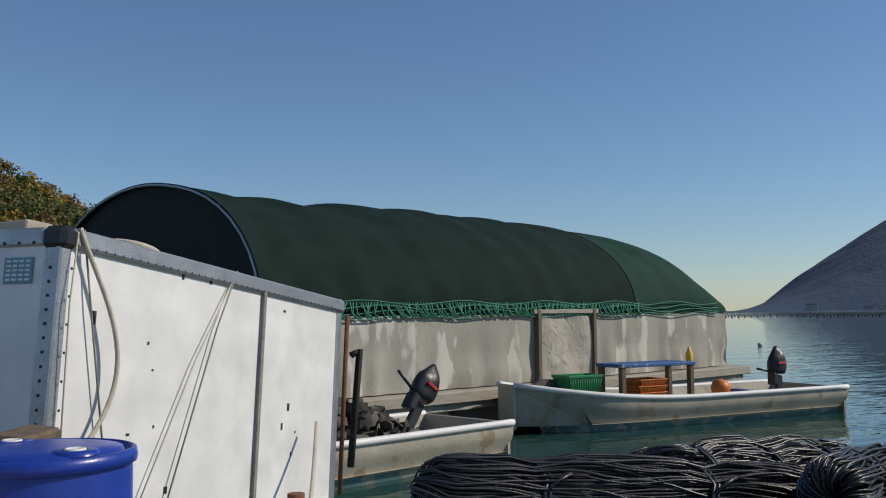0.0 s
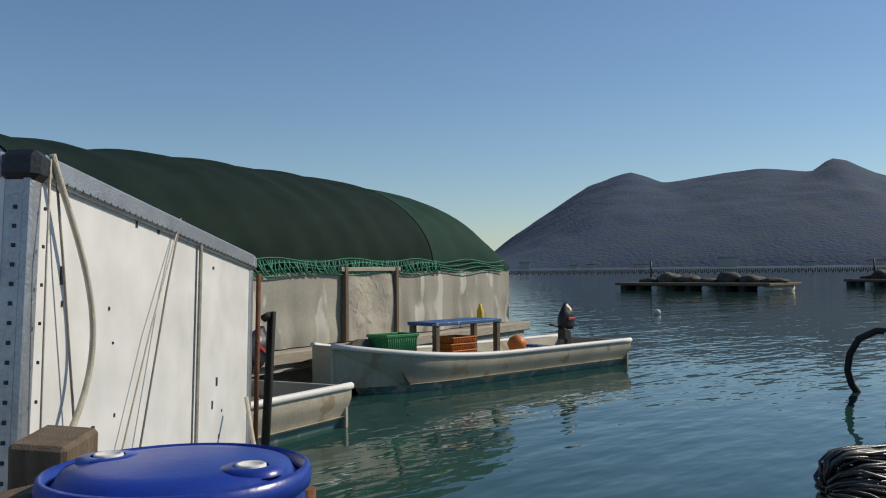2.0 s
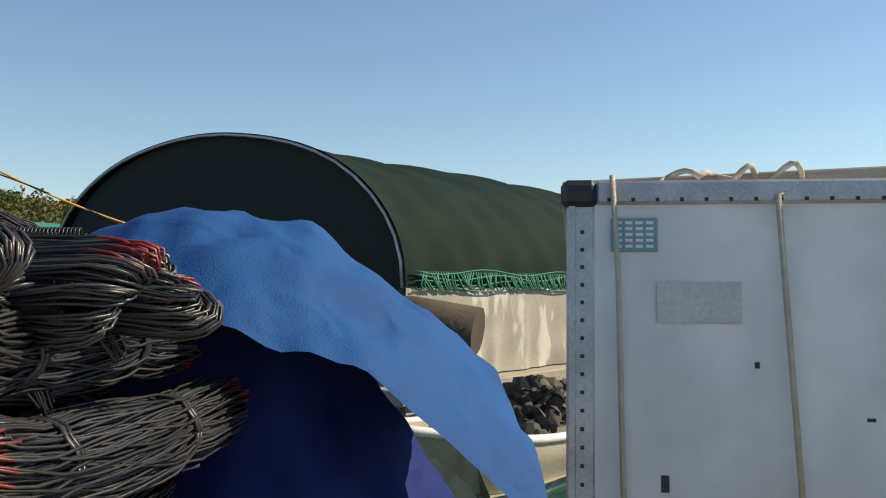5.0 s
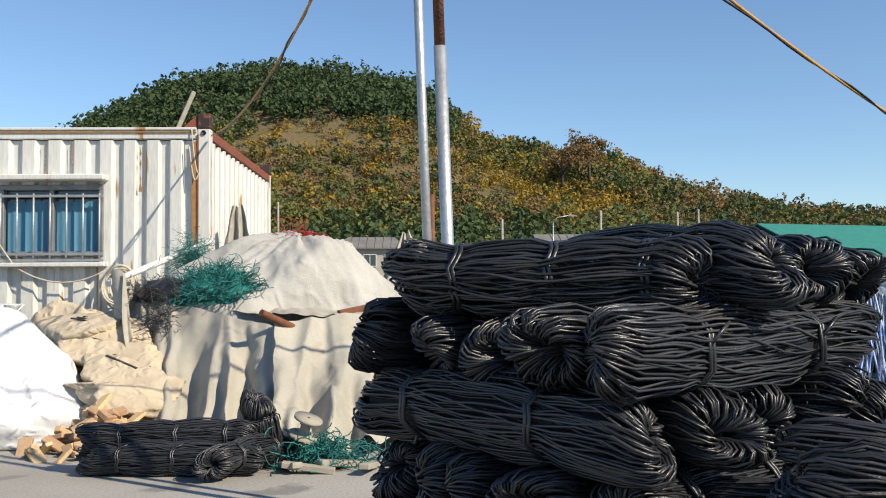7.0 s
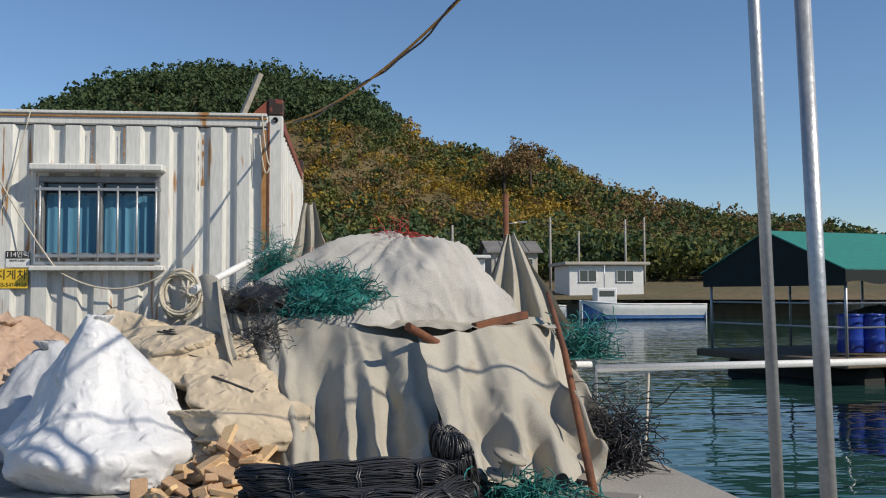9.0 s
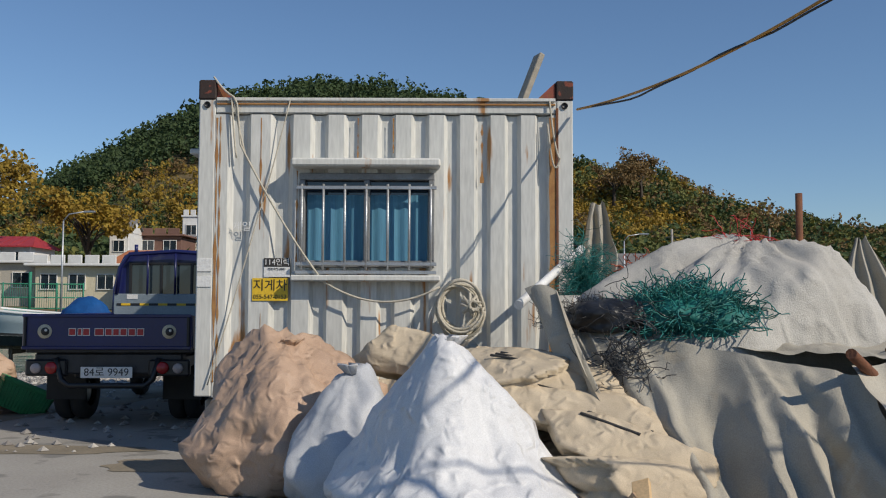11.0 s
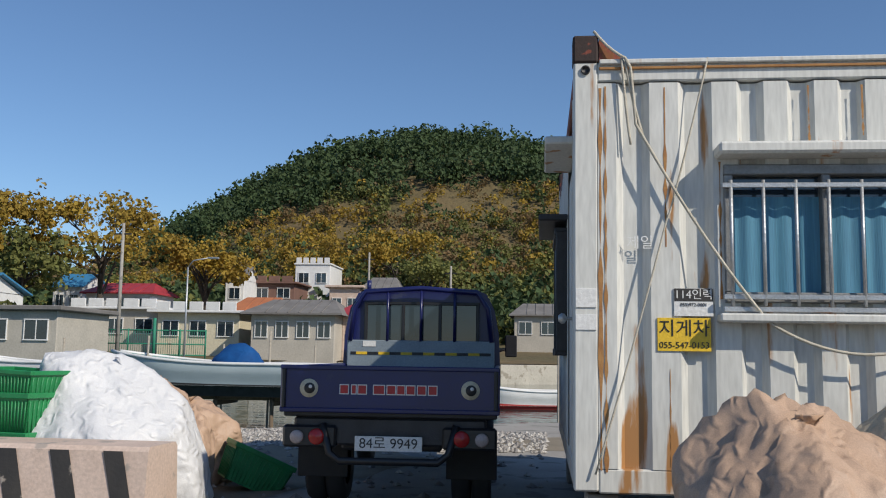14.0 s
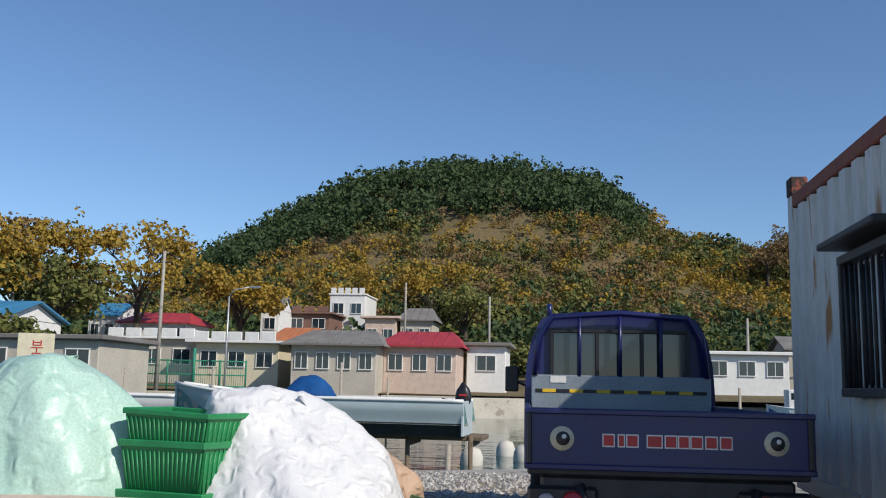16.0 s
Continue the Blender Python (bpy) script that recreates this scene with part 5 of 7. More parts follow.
part("floor_panel", G().box((CW / 2, CL / 2, CB + 0.05), (CW - 0.2, CL - 0.2, 0.06)), M_WOOD, ct)
for x, z0, z1 in ((0.155, 0.62, 2.85), (0.53, 1.9, 2.85), (0.545, 0.65, 1.2), (0.84, 1.6, 2.4), (CW - 0.16, 0.7, 2.86), (CW - 0.175, 1.5, 2.8), (2.4, 2.3, 2.8), (1.35, 2.5, 2.85), (1.65, 2.55, 2.85)):
    n_ = 14
    part("rust_streak", G().grid(lambda u, v: Vector((x + (u - 0.5) * 0.06 * abs(nz3((x * 9, v * 14, 1))), 0.0015, z0 + (z1 - z0) * v)), 2, n_), M_STREAK, ct, "orange rust streak down the paint")
part("rust_band", G().grid(lambda u, v: Vector((CW - 0.175 + (u - 0.5) * (0.05 + 0.04 * nz3((0, v * 9, 2))), -0.001, CB + 0.12 + (CT - CB - 0.28) * v)), 2, 40), M_STREAK, ct, "wide orange rust band beside the corner post")
part("seam", G().box((CW - 0.135, -0.004, (CB + CT) / 2), (0.022, 0.012, CT - CB - 0.16), 0.003), M_RUST, ct, "dark rusty seam")
part("rust_band", G().grid(lambda u, v: Vector((0.185 + (u - 0.5) * (0.04 * max(0.06, nz3((1, v * 17, 2)) + 0.25)), -0.001, CB + 0.12 + (CT - CB - 0.28) * v)), 2, 60), M_STREAK, ct, "flaking orange rust beside the corner post")
part("rust_band", G().box((CW / 2, -0.006, CT - 0.052), (CW - 0.3, 0.012, 0.016), 0.003), M_STREAK, ct, "rusty line under the top lip")
for x, sx in ((0.07, 1), (CW - 0.07, -1)):
    part("corner_bracket", G().add([(x + sx * 0.08, 0.01, CT - 0.01), (x + sx * 0.24, 0.01, CT - 0.01), (x + sx * 0.08, 0.01, CT + 0.14), (x + sx * 0.08, 0.12, CT - 0.01), (x + sx * 0.24, 0.12, CT - 0.01), (x + sx * 0.08, 0.12, CT + 0.14)], [(0, 1, 2), (5, 4, 3), (0, 3, 4, 1), (1, 4, 5, 2), (2, 5, 3, 0)]), M_CONTRED, ct, "red oxide gusset at the corner")
    # nothing is cut: a black disc colours in the hole's shaded inside
    part("corner_hole", G().lathe([(0.028, 0), (0.028, 0.012), (0.02, 0.012), (0.02, 0.002), (0.001, 0.002)], 16), M_BLACK, ct, "black disc drawn as a hole's dark inside on the corner post").matrix_local = pose(x, -0.002, CT - 0.06, 90)
# window with bars, curtain and awning
win = part("window", G().box(((WX0 + WX1) / 2, 0.065, (WZ0 + WZ1) / 2), (WX1 - WX0 - 0.1, 0.012, WZ1 - WZ0 - 0.1), 0.002), M_GLASS, ct)
win.data.materials[0] = M_GLASS
g = G()
for zz in (WZ0 + 0.03, WZ1 - 0.03):
    g.box(((WX0 + WX1) / 2, 0.03, zz), (WX1 - WX0, 0.1, 0.06), 0.006)
for xx in (WX0 + 0.025, WX1 - 0.025, (WX0 + WX1) / 2):
    g.box((xx, 0.03, (WZ0 + WZ1) / 2), (0.05, 0.1, WZ1 - WZ0 - 0.12), 0.006)
part("frame", g, M_FRAME, win)
part("curtain", G().grid(lambda u, v: Vector((WX0 + 0.06 + (WX1 - WX0 - 0.12) * u, 0.052 + 0.006 * math.sin(u * 60), WZ0 + 0.06 + (WZ1 - WZ0 - 0.24) * v)), 80, 3), M_CURTAIN, win, "faded blue curtain")
for k in range(7):
    xx = WX0 + 0.03 + k * (WX1 - WX0 - 0.06) / 6
    part("bar", G().tube([(xx, -0.055, WZ0 - 0.02), (xx, -0.055, WZ1 - 0.1)], 0.011, 8), M_STEEL, win)
for zz in (WZ0 - 0.04, WZ0 + 0.03, WZ1 - 0.13):
    part("cross_bar", G().box(((WX0 + WX1) / 2, -0.055, zz), (WX1 - WX0 + 0.04, 0.02, 0.03), 0.004), M_ALU, win)
part("awning", G().box(((WX0 + WX1) / 2, -0.07, WZ1 + 0.07), (WX1 - WX0 + 0.1, 0.2, 0.07), 0.015), M_CONT, ct, "sheet steel window awning")
part("sill", G().box(((WX0 + WX1) / 2, -0.04, WZ0 - 0.09), (WX1 - WX0 + 0.1, 0.16, 0.05), 0.01), M_CONT, ct)
# signs
part("paper_sign", G().box((0.625, -0.002, 1.395), (0.3, 0.006, 0.19), 0.001), M_YELLOW, ct, "yellow forklift sign")
part("paper_sign", G().box((0.68, -0.002, 1.58), (0.22, 0.006, 0.16), 0.001), M_WHITEP, ct, "white labour office sticker")
part("paper_sign", G().box((0.07, -0.005, 1.60), (0.12, 0.006, 0.11), 0.001), M_WHITEP, ct)
part("paper_sign", G().box((0.07, -0.005, 1.46), (0.12, 0.006, 0.09), 0.001), M_WHITEP, ct)
part("sign_band", G().box((0.68, -0.0045, 1.622), (0.218, 0.004, 0.074), 0.001), M_BLACKP, ct, "black upper band of the sticker")
UP = Matrix.Rotation(radians(90), 4, "X")
for tx, sz, x, z, m_ in (("지게차", 0.105, 0.625, 1.425, M_BLACK), ("055-547-0153", 0.05, 0.625, 1.333, M_BLACK), ("114인력", 0.065, 0.68, 1.622, M_WHITEP), ("055)972-0001", 0.027, 0.68, 1.565, M_BLACK), ("제일", 0.085, 0.38, 1.92, M_WHITEP)):
    words(tx, sz, m_, ct, Matrix.Translation((x, -0.007, z)) @ UP)
# left side: door, window, hood
part("door", G().box((0.035, 0.82, 1.55), (0.05, 0.8, 1.85), 0.006), M_CONT, ct)
dr = ct.children[-1]
part("door_knob", G().lathe([(0.012, 0), (0.012, 0.04), (0.03, 0.05), (0.034, 0.07), (0.02, 0.09), (0.001, 0.092)], 14), M_STEEL, dr, "steel door knob").matrix_local = pose(0.01, 0.5, 1.5, 0, -90, 0)
sw = part("window", G().box((0.02, 2.1, 1.75), (0.03, 1.0, 0.8), 0.004), M_GLASS, ct)
g = G()
for k in range(9):
    g.tube([(-0.06, 1.64 + k * 0.115, 1.33), (-0.06, 1.64 + k * 0.115, 2.15)], 0.012, 6)
part("grille", g, M_DARKSTEEL, sw)
part("frame", G().box((-0.03, 2.1, 1.3), (0.12, 1.12, 0.06)).box((-0.03, 2.1, 2.2), (0.12, 1.12, 0.06)).box((-0.03, 1.55, 1.75), (0.1, 0.05, 0.9)).box((-0.03, 2.65, 1.75), (0.1, 0.05, 0.9)), M_DARKSTEEL, sw)
part("hood", G().box((-0.09, 2.1, 2.3), (0.24, 1.2, 0.05), 0.01), M_DARKSTEEL, ct)
part("hood", G().box((-0.07, 0.82, 2.62), (0.2, 0.95, 0.05), 0.01), M_CONT, ct)
part("roof_board", G().box((0, 0, 0), (0.05, 0.14, 0.55), 0.006), M_WOODG, ct, "weathered board standing on the roof").matrix_local = pose(2.82, 0.25, CT + 0.2, 0, 22, 20)

# ropes on the container
solid("hanging_rope", G().tube(curve_pts((0.12, 0.0, 3.2), (0.3, -0.04, 3.02), 0.02, 5) + curve_pts((0.33, -0.04, 2.96), (0.36, -0.03, 2.62), -0.01, 5) + curve_pts((0.38, -0.04, 2.58), (1.05, -0.09, 1.5), 0.05, 14) + curve_pts((1.1, -0.09, 1.45), (2.05, -0.11, 1.42), 0.14, 14), 0.009, 6).tube(curve_pts((0.3, -0.03, 3.0), (0.4, -0.03, 2.55), 0.03, 6), 0.009, 6).tube(curve_pts((0.28, -0.03, 3.02), (0.33, -0.03, 2.5), 0.05, 6), 0.008, 6), M_ROPE, "cream rope slung from the container corner to a coil", "rope")
solid("hanging_rope", G().tube(curve_pts((0.78, -0.02, 3.02), (0.55, -0.03, 2.1), 0.02, 8) + curve_pts((0.53, -0.03, 2.05), (0.12, -0.03, 0.6), 0.03, 8), 0.006, 6), M_ROPE, "thin cream rope hanging down the container front", "rope")
solid("hanging_rope", G().tube(curve_pts((2.97, -0.02, 3.0), (3.05, -0.06, 2.5), 0.1, 10) + curve_pts((3.05, -0.05, 2.5), (2.95, -0.04, 2.8), 0.2, 8), 0.008, 6), M_ROPE, "loose cream cord at the container corner", "rope")
rc = thing("rope_coil", pose(2.2, -0.09, 1.25, 80, 0, 0), "coil of thick cream rope hung on the container", "rope")
g = G()
for k in range(7):
    rg_ = random.Random(k)
    r_, ox, oy = 0.2 + rg_.uniform(-0.03, 0.03), rg_.uniform(-0.03, 0.03), rg_.uniform(-0.03, 0.03)
    g.tube([(ox + r_ * 0.85 * math.cos(i * 0.2618), oy + r_ * math.sin(i * 0.2618), 0.02 * k - 0.06 + 0.015 * math.sin(i * 0.5 + k)) for i in range(25)], 0.013, 6)
for k in range(7):
    a = k * 0.8
    g.tube([(0.1 + 0.08 * math.cos(a), 0.02 + 0.09 * math.sin(a), 0.08), (0.14 + 0.05 * math.cos(a + 2), 0.05 * math.sin(a + 2), 0.1), (0.1 + 0.09 * math.cos(a + 4), 0.08 * math.sin(a + 4), 0.08)], 0.013, 6)
part("rope", g, M_ROPE, rc)


# ---- white cargo box by the water ----
U = Vector((2.46, 1.76, -0.316)).normalized()
V = Vector((-U.y, U.x, 0)).normalized()
N = U.cross(V)
BL, BW, BH = 3.04, 1.62, 1.55
bm_ = Matrix((U, V, N)).transposed().to_4x4()
bm_.translation = Vector((10.607, -10.974, 1.556)) - N * BH
bx = thing("cargo_box", bm_, "white panelled truck cargo box with riveted aluminium edges", "container")
solid("ramp", G().box((BL / 2 + 0.1, BW / 2, -0.22), (BL + 0.35, BW + 0.2, 0.42), 0.03), M_CONC, "sloping concrete slab under the cargo box", kind="structure", m=bm_)
part("side_panel", G().box((BL / 2, 0.02, BH / 2), (BL - 0.06, 0.03, BH - 0.06), 0.004), M_WHITE, bx)
part("side_panel", G().box((BL / 2, BW - 0.02, BH / 2), (BL - 0.06, 0.03, BH - 0.06), 0.004), M_WHITE, bx)
part("end_panel", G().box((0.02, BW / 2, BH / 2), (0.03, BW - 0.06, BH - 0.06), 0.004), M_WHITE, bx)
part("end_panel", G().box((BL - 0.02, BW / 2, BH / 2), (0.03, BW - 0.06, BH - 0.06), 0.004), M_WHITE, bx)
part("roof_panel", G().box((BL / 2, BW / 2, BH - 0.01), (BL - 0.04, BW - 0.04, 0.03), 0.004), M_WHITE, bx)
part("floor_panel", G().box((BL / 2, BW / 2, 0.04), (BL - 0.04, BW - 0.04, 0.06), 0.004), M_WOOD, bx)
for y in (0.0, BW):
    s_ = -1 if y == 0 else 1
    part("top_rail", G().box((BL / 2, y + s_ * 0.002, BH - 0.03), (BL - 0.1, 0.05, 0.09), 0.015), M_ALU, bx)
    part("bottom_rail", G().box((BL / 2, y + s_ * 0.002, 0.04), (BL - 0.1, 0.05, 0.09), 0.012), M_ALU, bx)
    for x in (0.0, BL):
        part("corner_post", G().box((x + (0.028 if x == 0 else -0.028), y + s_ * -0.012, BH / 2), (0.075, 0.04, BH - 0.12), 0.01), M_ALU, bx)
        part("corner_post", G().box((x + (0.012 if x == 0 else -0.012), y - s_ * 0.05, BH / 2), (0.035, 0.09, BH - 0.12), 0.008), M_ALU, bx)
        part("corner_cap", G().box((x + (0.03 if x == 0 else -0.03), y - s_ * 0.04, BH - 0.035), (0.11, 0.14, 0.11), 0.025), M_BLACK if x == 0 else M_ALU, bx, "dark moulded corner cap")
part("top_rail", G().box((0.01, BW / 2, BH - 0.03), (0.05, BW - 0.2, 0.09), 0.012), M_ALU, bx)
g = G()
for i in range(44):
    c = Vector((0.08 + i * (BL - 0.16) / 43, -0.024, BH - 0.062))
    g.box(c, (0.012, 0.008, 0.012), 0.003)
for i in range(20):
    z = 0.12 + i * (BH - 0.3) / 19
    g.box((-0.007, 0.05, z), (0.006, 0.014, 0.014), 0.003)
    g.box((-0.007, BW - 0.05, z), (0.006, 0.014, 0.014), 0.003)
    if i % 2:
        g.box((0.045, -0.03, z), (0.012, 0.006, 0.012), 0.003)
for i in range(16):
    g.box((-0.017, 0.15 + i * (BW - 0.3) / 15, BH - 0.06), (0.006, 0.014, 0.014), 0.003)
tagged(part("rivets", g, M_DARKSTEEL, bx), kind="stuff")
part("strap", G().box((1.86, -0.016, BH / 2), (0.035, 0.012, BH), 0.003), M_ROPEDARK, bx, "grey lashing strap")
M_LABEL = mat("blue_label", (0.18, 0.40, 0.46), (0.14, 0.32, 0.38), 0.6)
for y in (0.24, BW - 0.24):
    lb = part("label_plate", G().box((-0.002, y, BH - 0.19), (0.006, 0.17, 0.125), 0.001), M_LABEL, bx, "blue-grey label plate with white print")
    for k in range(5):
        for q in range(4):
            part("print_bar", G().box((-0.006, y - 0.057 + q * 0.038, BH - 0.145 - k * 0.022), (0.003, 0.027, 0.011), 0.001), M_WHITEP, lb)
part("paper_patch", G().box((-0.001, 1.15, BH - 0.44), (0.005, 0.3, 0.15), 0.001), mat("faded_patch", (0.64, 0.65, 0.62), (0.55, 0.56, 0.54), 0.7), bx)
rng = random.Random(4)
for i in range(26):
    side = i % 3
    x, z = rng.uniform(0.15, 2.9), rng.uniform(0.15, 1.6)
    s_ = rng.uniform(0.008, 0.03)
    c, sz = (((x, 0.003, z), (s_, 0.004, s_ * rng.uniform(0.4, 2.5))) if side else ((0.003, rng.uniform(0.1, BW - 0.1), z), (0.004, s_, s_ * rng.uniform(0.4, 2.5))))
    part("scuff", G().box(c, sz, 0.001), M_DARKSTEEL, bx, "dark scratch in the panel")
part("stain", G().tube([(0.003, 0.35, 0.8), (0.003, 0.42, 0.62), (0.003, 0.47, 0.5)], [0.02, 0.008, 0.004], 5), M_DARKSTEEL, bx)


def brope(pts, r, m_, label):
    solid("lashing_rope", G().tube([bm_ @ Vector(p) for p in pts], r, 6), m_, label, "rope", "ropes on the cargo box")


brope([(0.08 + 0.30 * math.sin(math.pi * (i / 24) ** 1.15) - 0.1 * (i / 24) ** 3, -0.03 - 0.05 * math.sin(math.pi * i / 24), BH + 0.02 - 1.25 * i / 24) for i in range(25)], 0.012, M_ROPE, "thick twisted rope slung over the cargo box")
brope([(0.12, -0.02, BH + 0.02), (0.2, -0.03, 1.2), (0.48, -0.03, 0.1)], 0.005, M_ROPEDARK, "thin grey lashing rope")
brope([(1.5, -0.02, BH + 0.02), (1.3, -0.03, 1.2), (0.85, -0.03, 0.05)], 0.005, M_ROPEDARK, "thin grey lashing rope")
brope([(1.5, -0.02, BH + 0.02), (1.1, -0.03, 1.0), (0.6, -0.03, 0.1)], 0.004, M_ROPE, "thin pale lashing rope")
brope([(0.07, -0.03, BH), (0.03, -0.05, 1.2), (0.08, -0.04, 0.1)], 0.004, M_ROPE, "thin pale lashing rope")
brope([(-0.03, BW - 0.16, BH + 0.03), (-0.05, BW - 0.18, 1.2), (-0.04, BW - 0.2, 0.1)], 0.011, M_ROPE, "pale rope hanging down the cargo box end")
brope([(0.1, BW - 0.9, BH + 0.02), (-0.04, BW - 0.75, BH - 0.05), (-0.05, BW - 0.8, 0.4)], 0.011, M_ROPE, "pale rope hanging down the cargo box end")
brope([(0.2 + 0.1 * math.sin(i * 0.7), BW - 0.35 - 0.02 * i, BH + 0.05 + 0.05 * abs(math.sin(i * 0.45))) for i in range(30)], 0.012, M_ROPE, "loose rope bundle on the cargo box roof")
brope([(0.9 + 0.15 * math.cos(i * 0.35), 0.3 + 0.15 * math.sin(i * 0.35), BH + 0.03 + 0.06 * abs(math.sin(i * 0.2))) for i in range(30)], 0.014, M_ROPE, "loose rope coil on the cargo box roof")
solid("plank", G().box((0, 0, 0), (1.3, 0.16, 0.09), 0.008), M_WOODG, "weathered plank on the cargo box roof", "wood", m=bm_ @ pose(0.35, 1.0, BH + 0.055, 0, 0, 80))
solid("rusty_bar", G().tube([bm_ @ Vector((BL + 0.05, -0.03, 0.1)), bm_ @ Vector((BL + 0.06, -0.03, BH - 0.1))], 0.018, 6), M_RUST, "rusty bar at the far edge of the cargo box", "bar")
solid("dark_strap", G().tube([bm_ @ Vector((BL + 0.1, -0.06, BH - 0.4)), bm_ @ Vector((BL + 0.16, -0.1, 1.2)), bm_ @ Vector((BL + 0.12, -0.08, 0.3))], 0.03, 6), M_RUBBER, "dark rubber fender strip", "fender")

# ---- drum, posts, traps at the edge ----
def drum(m, label, r=0.285, h=0.9):
    b = thing("plastic_drum", m, label, "barrel")
    part("body", G().lathe([(r * 0.93, 0.0), (r, 0.03), (r, 0.26), (r * 1.02, 0.28), (r * 1.02, 0.31), (r, 0.33), (r, 0.58), (r * 1.02, 0.6), (r * 1.02, 0.63), (r, 0.65), (r, h - 0.07), (r * 0.985, h - 0.05)], 48), M_BARREL, b)
    part("rim", G().lathe([(r * 0.985, h - 0.055), (r * 1.045, h - 0.05), (r * 1.055, h - 0.03), (r * 1.04, h - 0.008), (r * 1.0, h - 0.004), (r * 0.97, h - 0.03)], 48), M_BARREL, b)
    part("lid", G().lathe([(r * 0.98, h - 0.035), (r * 0.93, h - 0.03), (r * 0.88, h - 0.004), (r * 0.6, h + 0.008), (0.001, h + 0.01)], 48), M_BARREL, b)
    for s_ in (-1, 1):
        part("bung_recess", G().lathe([(0.075, 0), (0.07, 0.014), (0.04, 0.016)], 20, (s_ * r * 0.67, 0, h - 0.006)), M_BARREL, b)
        part("bung", G().lathe([(0.034, 0), (0.034, 0.012), (0.028, 0.015), (0.026, 0.011), (0.001, 0.011)], 20, (s_ * r * 0.67, 0, h)), M_WHITEP, b, "white screw bung")
    return b


drum(pose(10.257, -12.26, -0.185, 0, 0, -72), "blue plastic drum with white bungs at the quay edge")
solid("wooden_post", G().box((0, 0, 0.3), (0.22, 0.16, 0.75), 0.012), M_WOOD, "dark weathered wooden block at the edge", "post", m=pose(10.36, -11.52, 0.03, 4, -5, 35))
solid("wooden_post", G().box((0, 0, 0.3), (0.12, 0.14, 0.7), 0.012), M_WOOD, "dark leaning wooden post", "post", m=pose(9.98, -11.6, 0.06, -14, 16, 30))
solid("wooden_beam", G().box((0, 0, 0), (0.9, 0.1, 0.12), 0.012), M_WOOD, "dark wooden beam along the quay edge", "beam", m=pose(10.1, -11.98, 0.6, 0, -4, -8))
solid("rusty_post", G().tube([(11.75, -11.1, -0.85), (11.75, -11.1, 0.22)], 0.045, 10).box((11.75, -11.1, 0.02), (0.2, 0.06, 0.05), 0.006), M_RUST, "rusty iron mooring post", "post")
tr = thing("trap_roll", pose(11.1, -11.35, 0.0, 0, 0, 25), "black mesh fishing trap roll on a rusty frame", "trap")
g = G()
for k in range(26):
    g.tube([(0.03 * k - 0.4, 0.16 * math.cos(i * 0.5236 + k * 0.26), -0.05 + 0.16 * math.sin(i * 0.5236 + k * 0.26)) for i in range(13)], 0.006, 4)
for k in range(16):
    a = k * 0.3927
    g.tube([(-0.4, 0.16 * math.cos(a), -0.05 + 0.16 * math.sin(a)), (0.38, 0.16 * math.cos(a + 0.6), -0.05 + 0.16 * math.sin(a + 0.6))], 0.005, 4)
part("mesh", g, M_CORD, tr)
part("bar", G().tube([(-0.5, 0.1, 0.1), (0.6, 0.05, 0.17)], 0.025, 8), M_RUST, tr)
solid("mooring_rope", G().tube(curve_pts((12.6, -9.7, 0.4), (11.75, -11.1, 0.12), 0.35, 16) + curve_pts((11.7, -11.1, 0.1), (11.2, -11.5, 0.1), 0.1, 6), 0.014, 6), M_ROPE, "pale mooring rope tied to the post", "rope")

# ---- floating shed with a green net vault ----
DA = Vector((14.66, 1.23, 0))
DD = Vector((0.990, 0.140, 0))
DN = Vector((0.140, -0.990, 0))
DL, HW, ZE, RISE, ZF = 13.0, 4.2, 1.12, 2.42, -0.15
dm = Matrix((DD, -DN, Vector((0, 0, 1)))).transposed().to_4x4()
dm.translation = DA
dome = thing("floating_shed", dm, "floating oyster shed with a dark green net vault and canvas walls", "shed")


def vault(u, v, r=1.0):
    a = math.pi * v
    rib = 0.055 * abs(math.sin(u * 7 * math.pi)) * math.sin(a)
    dip = -0.11 * max(0, math.sin(u * 2 * math.pi * 1.45)) * math.sin(a) + 0.025 * nz3((u * 12, v * 6, 2)) - 0.02 * math.sin(u * 60 + 4 * nz3((u * 4, v * 3, 0)))
    end = max(0.0, u - 0.86) / 0.14
    h = RISE * (1 - 0.09 * u) * (1 - 0.62 * end ** 2.2) + dip - rib
    ww = HW - rib * 0.6 + 0.015 * math.sin(u * 90 + v * 9)
    return Vector((u * DL, -ww * r * math.cos(a), ZE + h * r * math.sin(a) ** 0.92))


roof = G().grid(lambda u, v: vault(u * 0.72, v), 110, 40)
part("net_roof", roof, M_SHADE, dome)
part("net_roof_end", G().grid(lambda u, v: vault(0.716 + u * 0.284, v, 1.004), 46, 40), M_SHADE2, dome, "brighter green net over the far end")
# near-black sheet set just inside the vault's front end
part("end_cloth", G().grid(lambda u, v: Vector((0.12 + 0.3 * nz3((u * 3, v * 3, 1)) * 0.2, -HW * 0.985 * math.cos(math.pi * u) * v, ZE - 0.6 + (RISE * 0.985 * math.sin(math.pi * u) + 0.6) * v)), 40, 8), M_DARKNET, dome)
for k in range(8):
    u = k / 7.0
    part("hoop", G().tube([vault(min(u, 0.999), j / 24, 0.985) + Vector((0, 0, 0)) for j in range(25)], 0.025, 6), M_STEEL, dome)
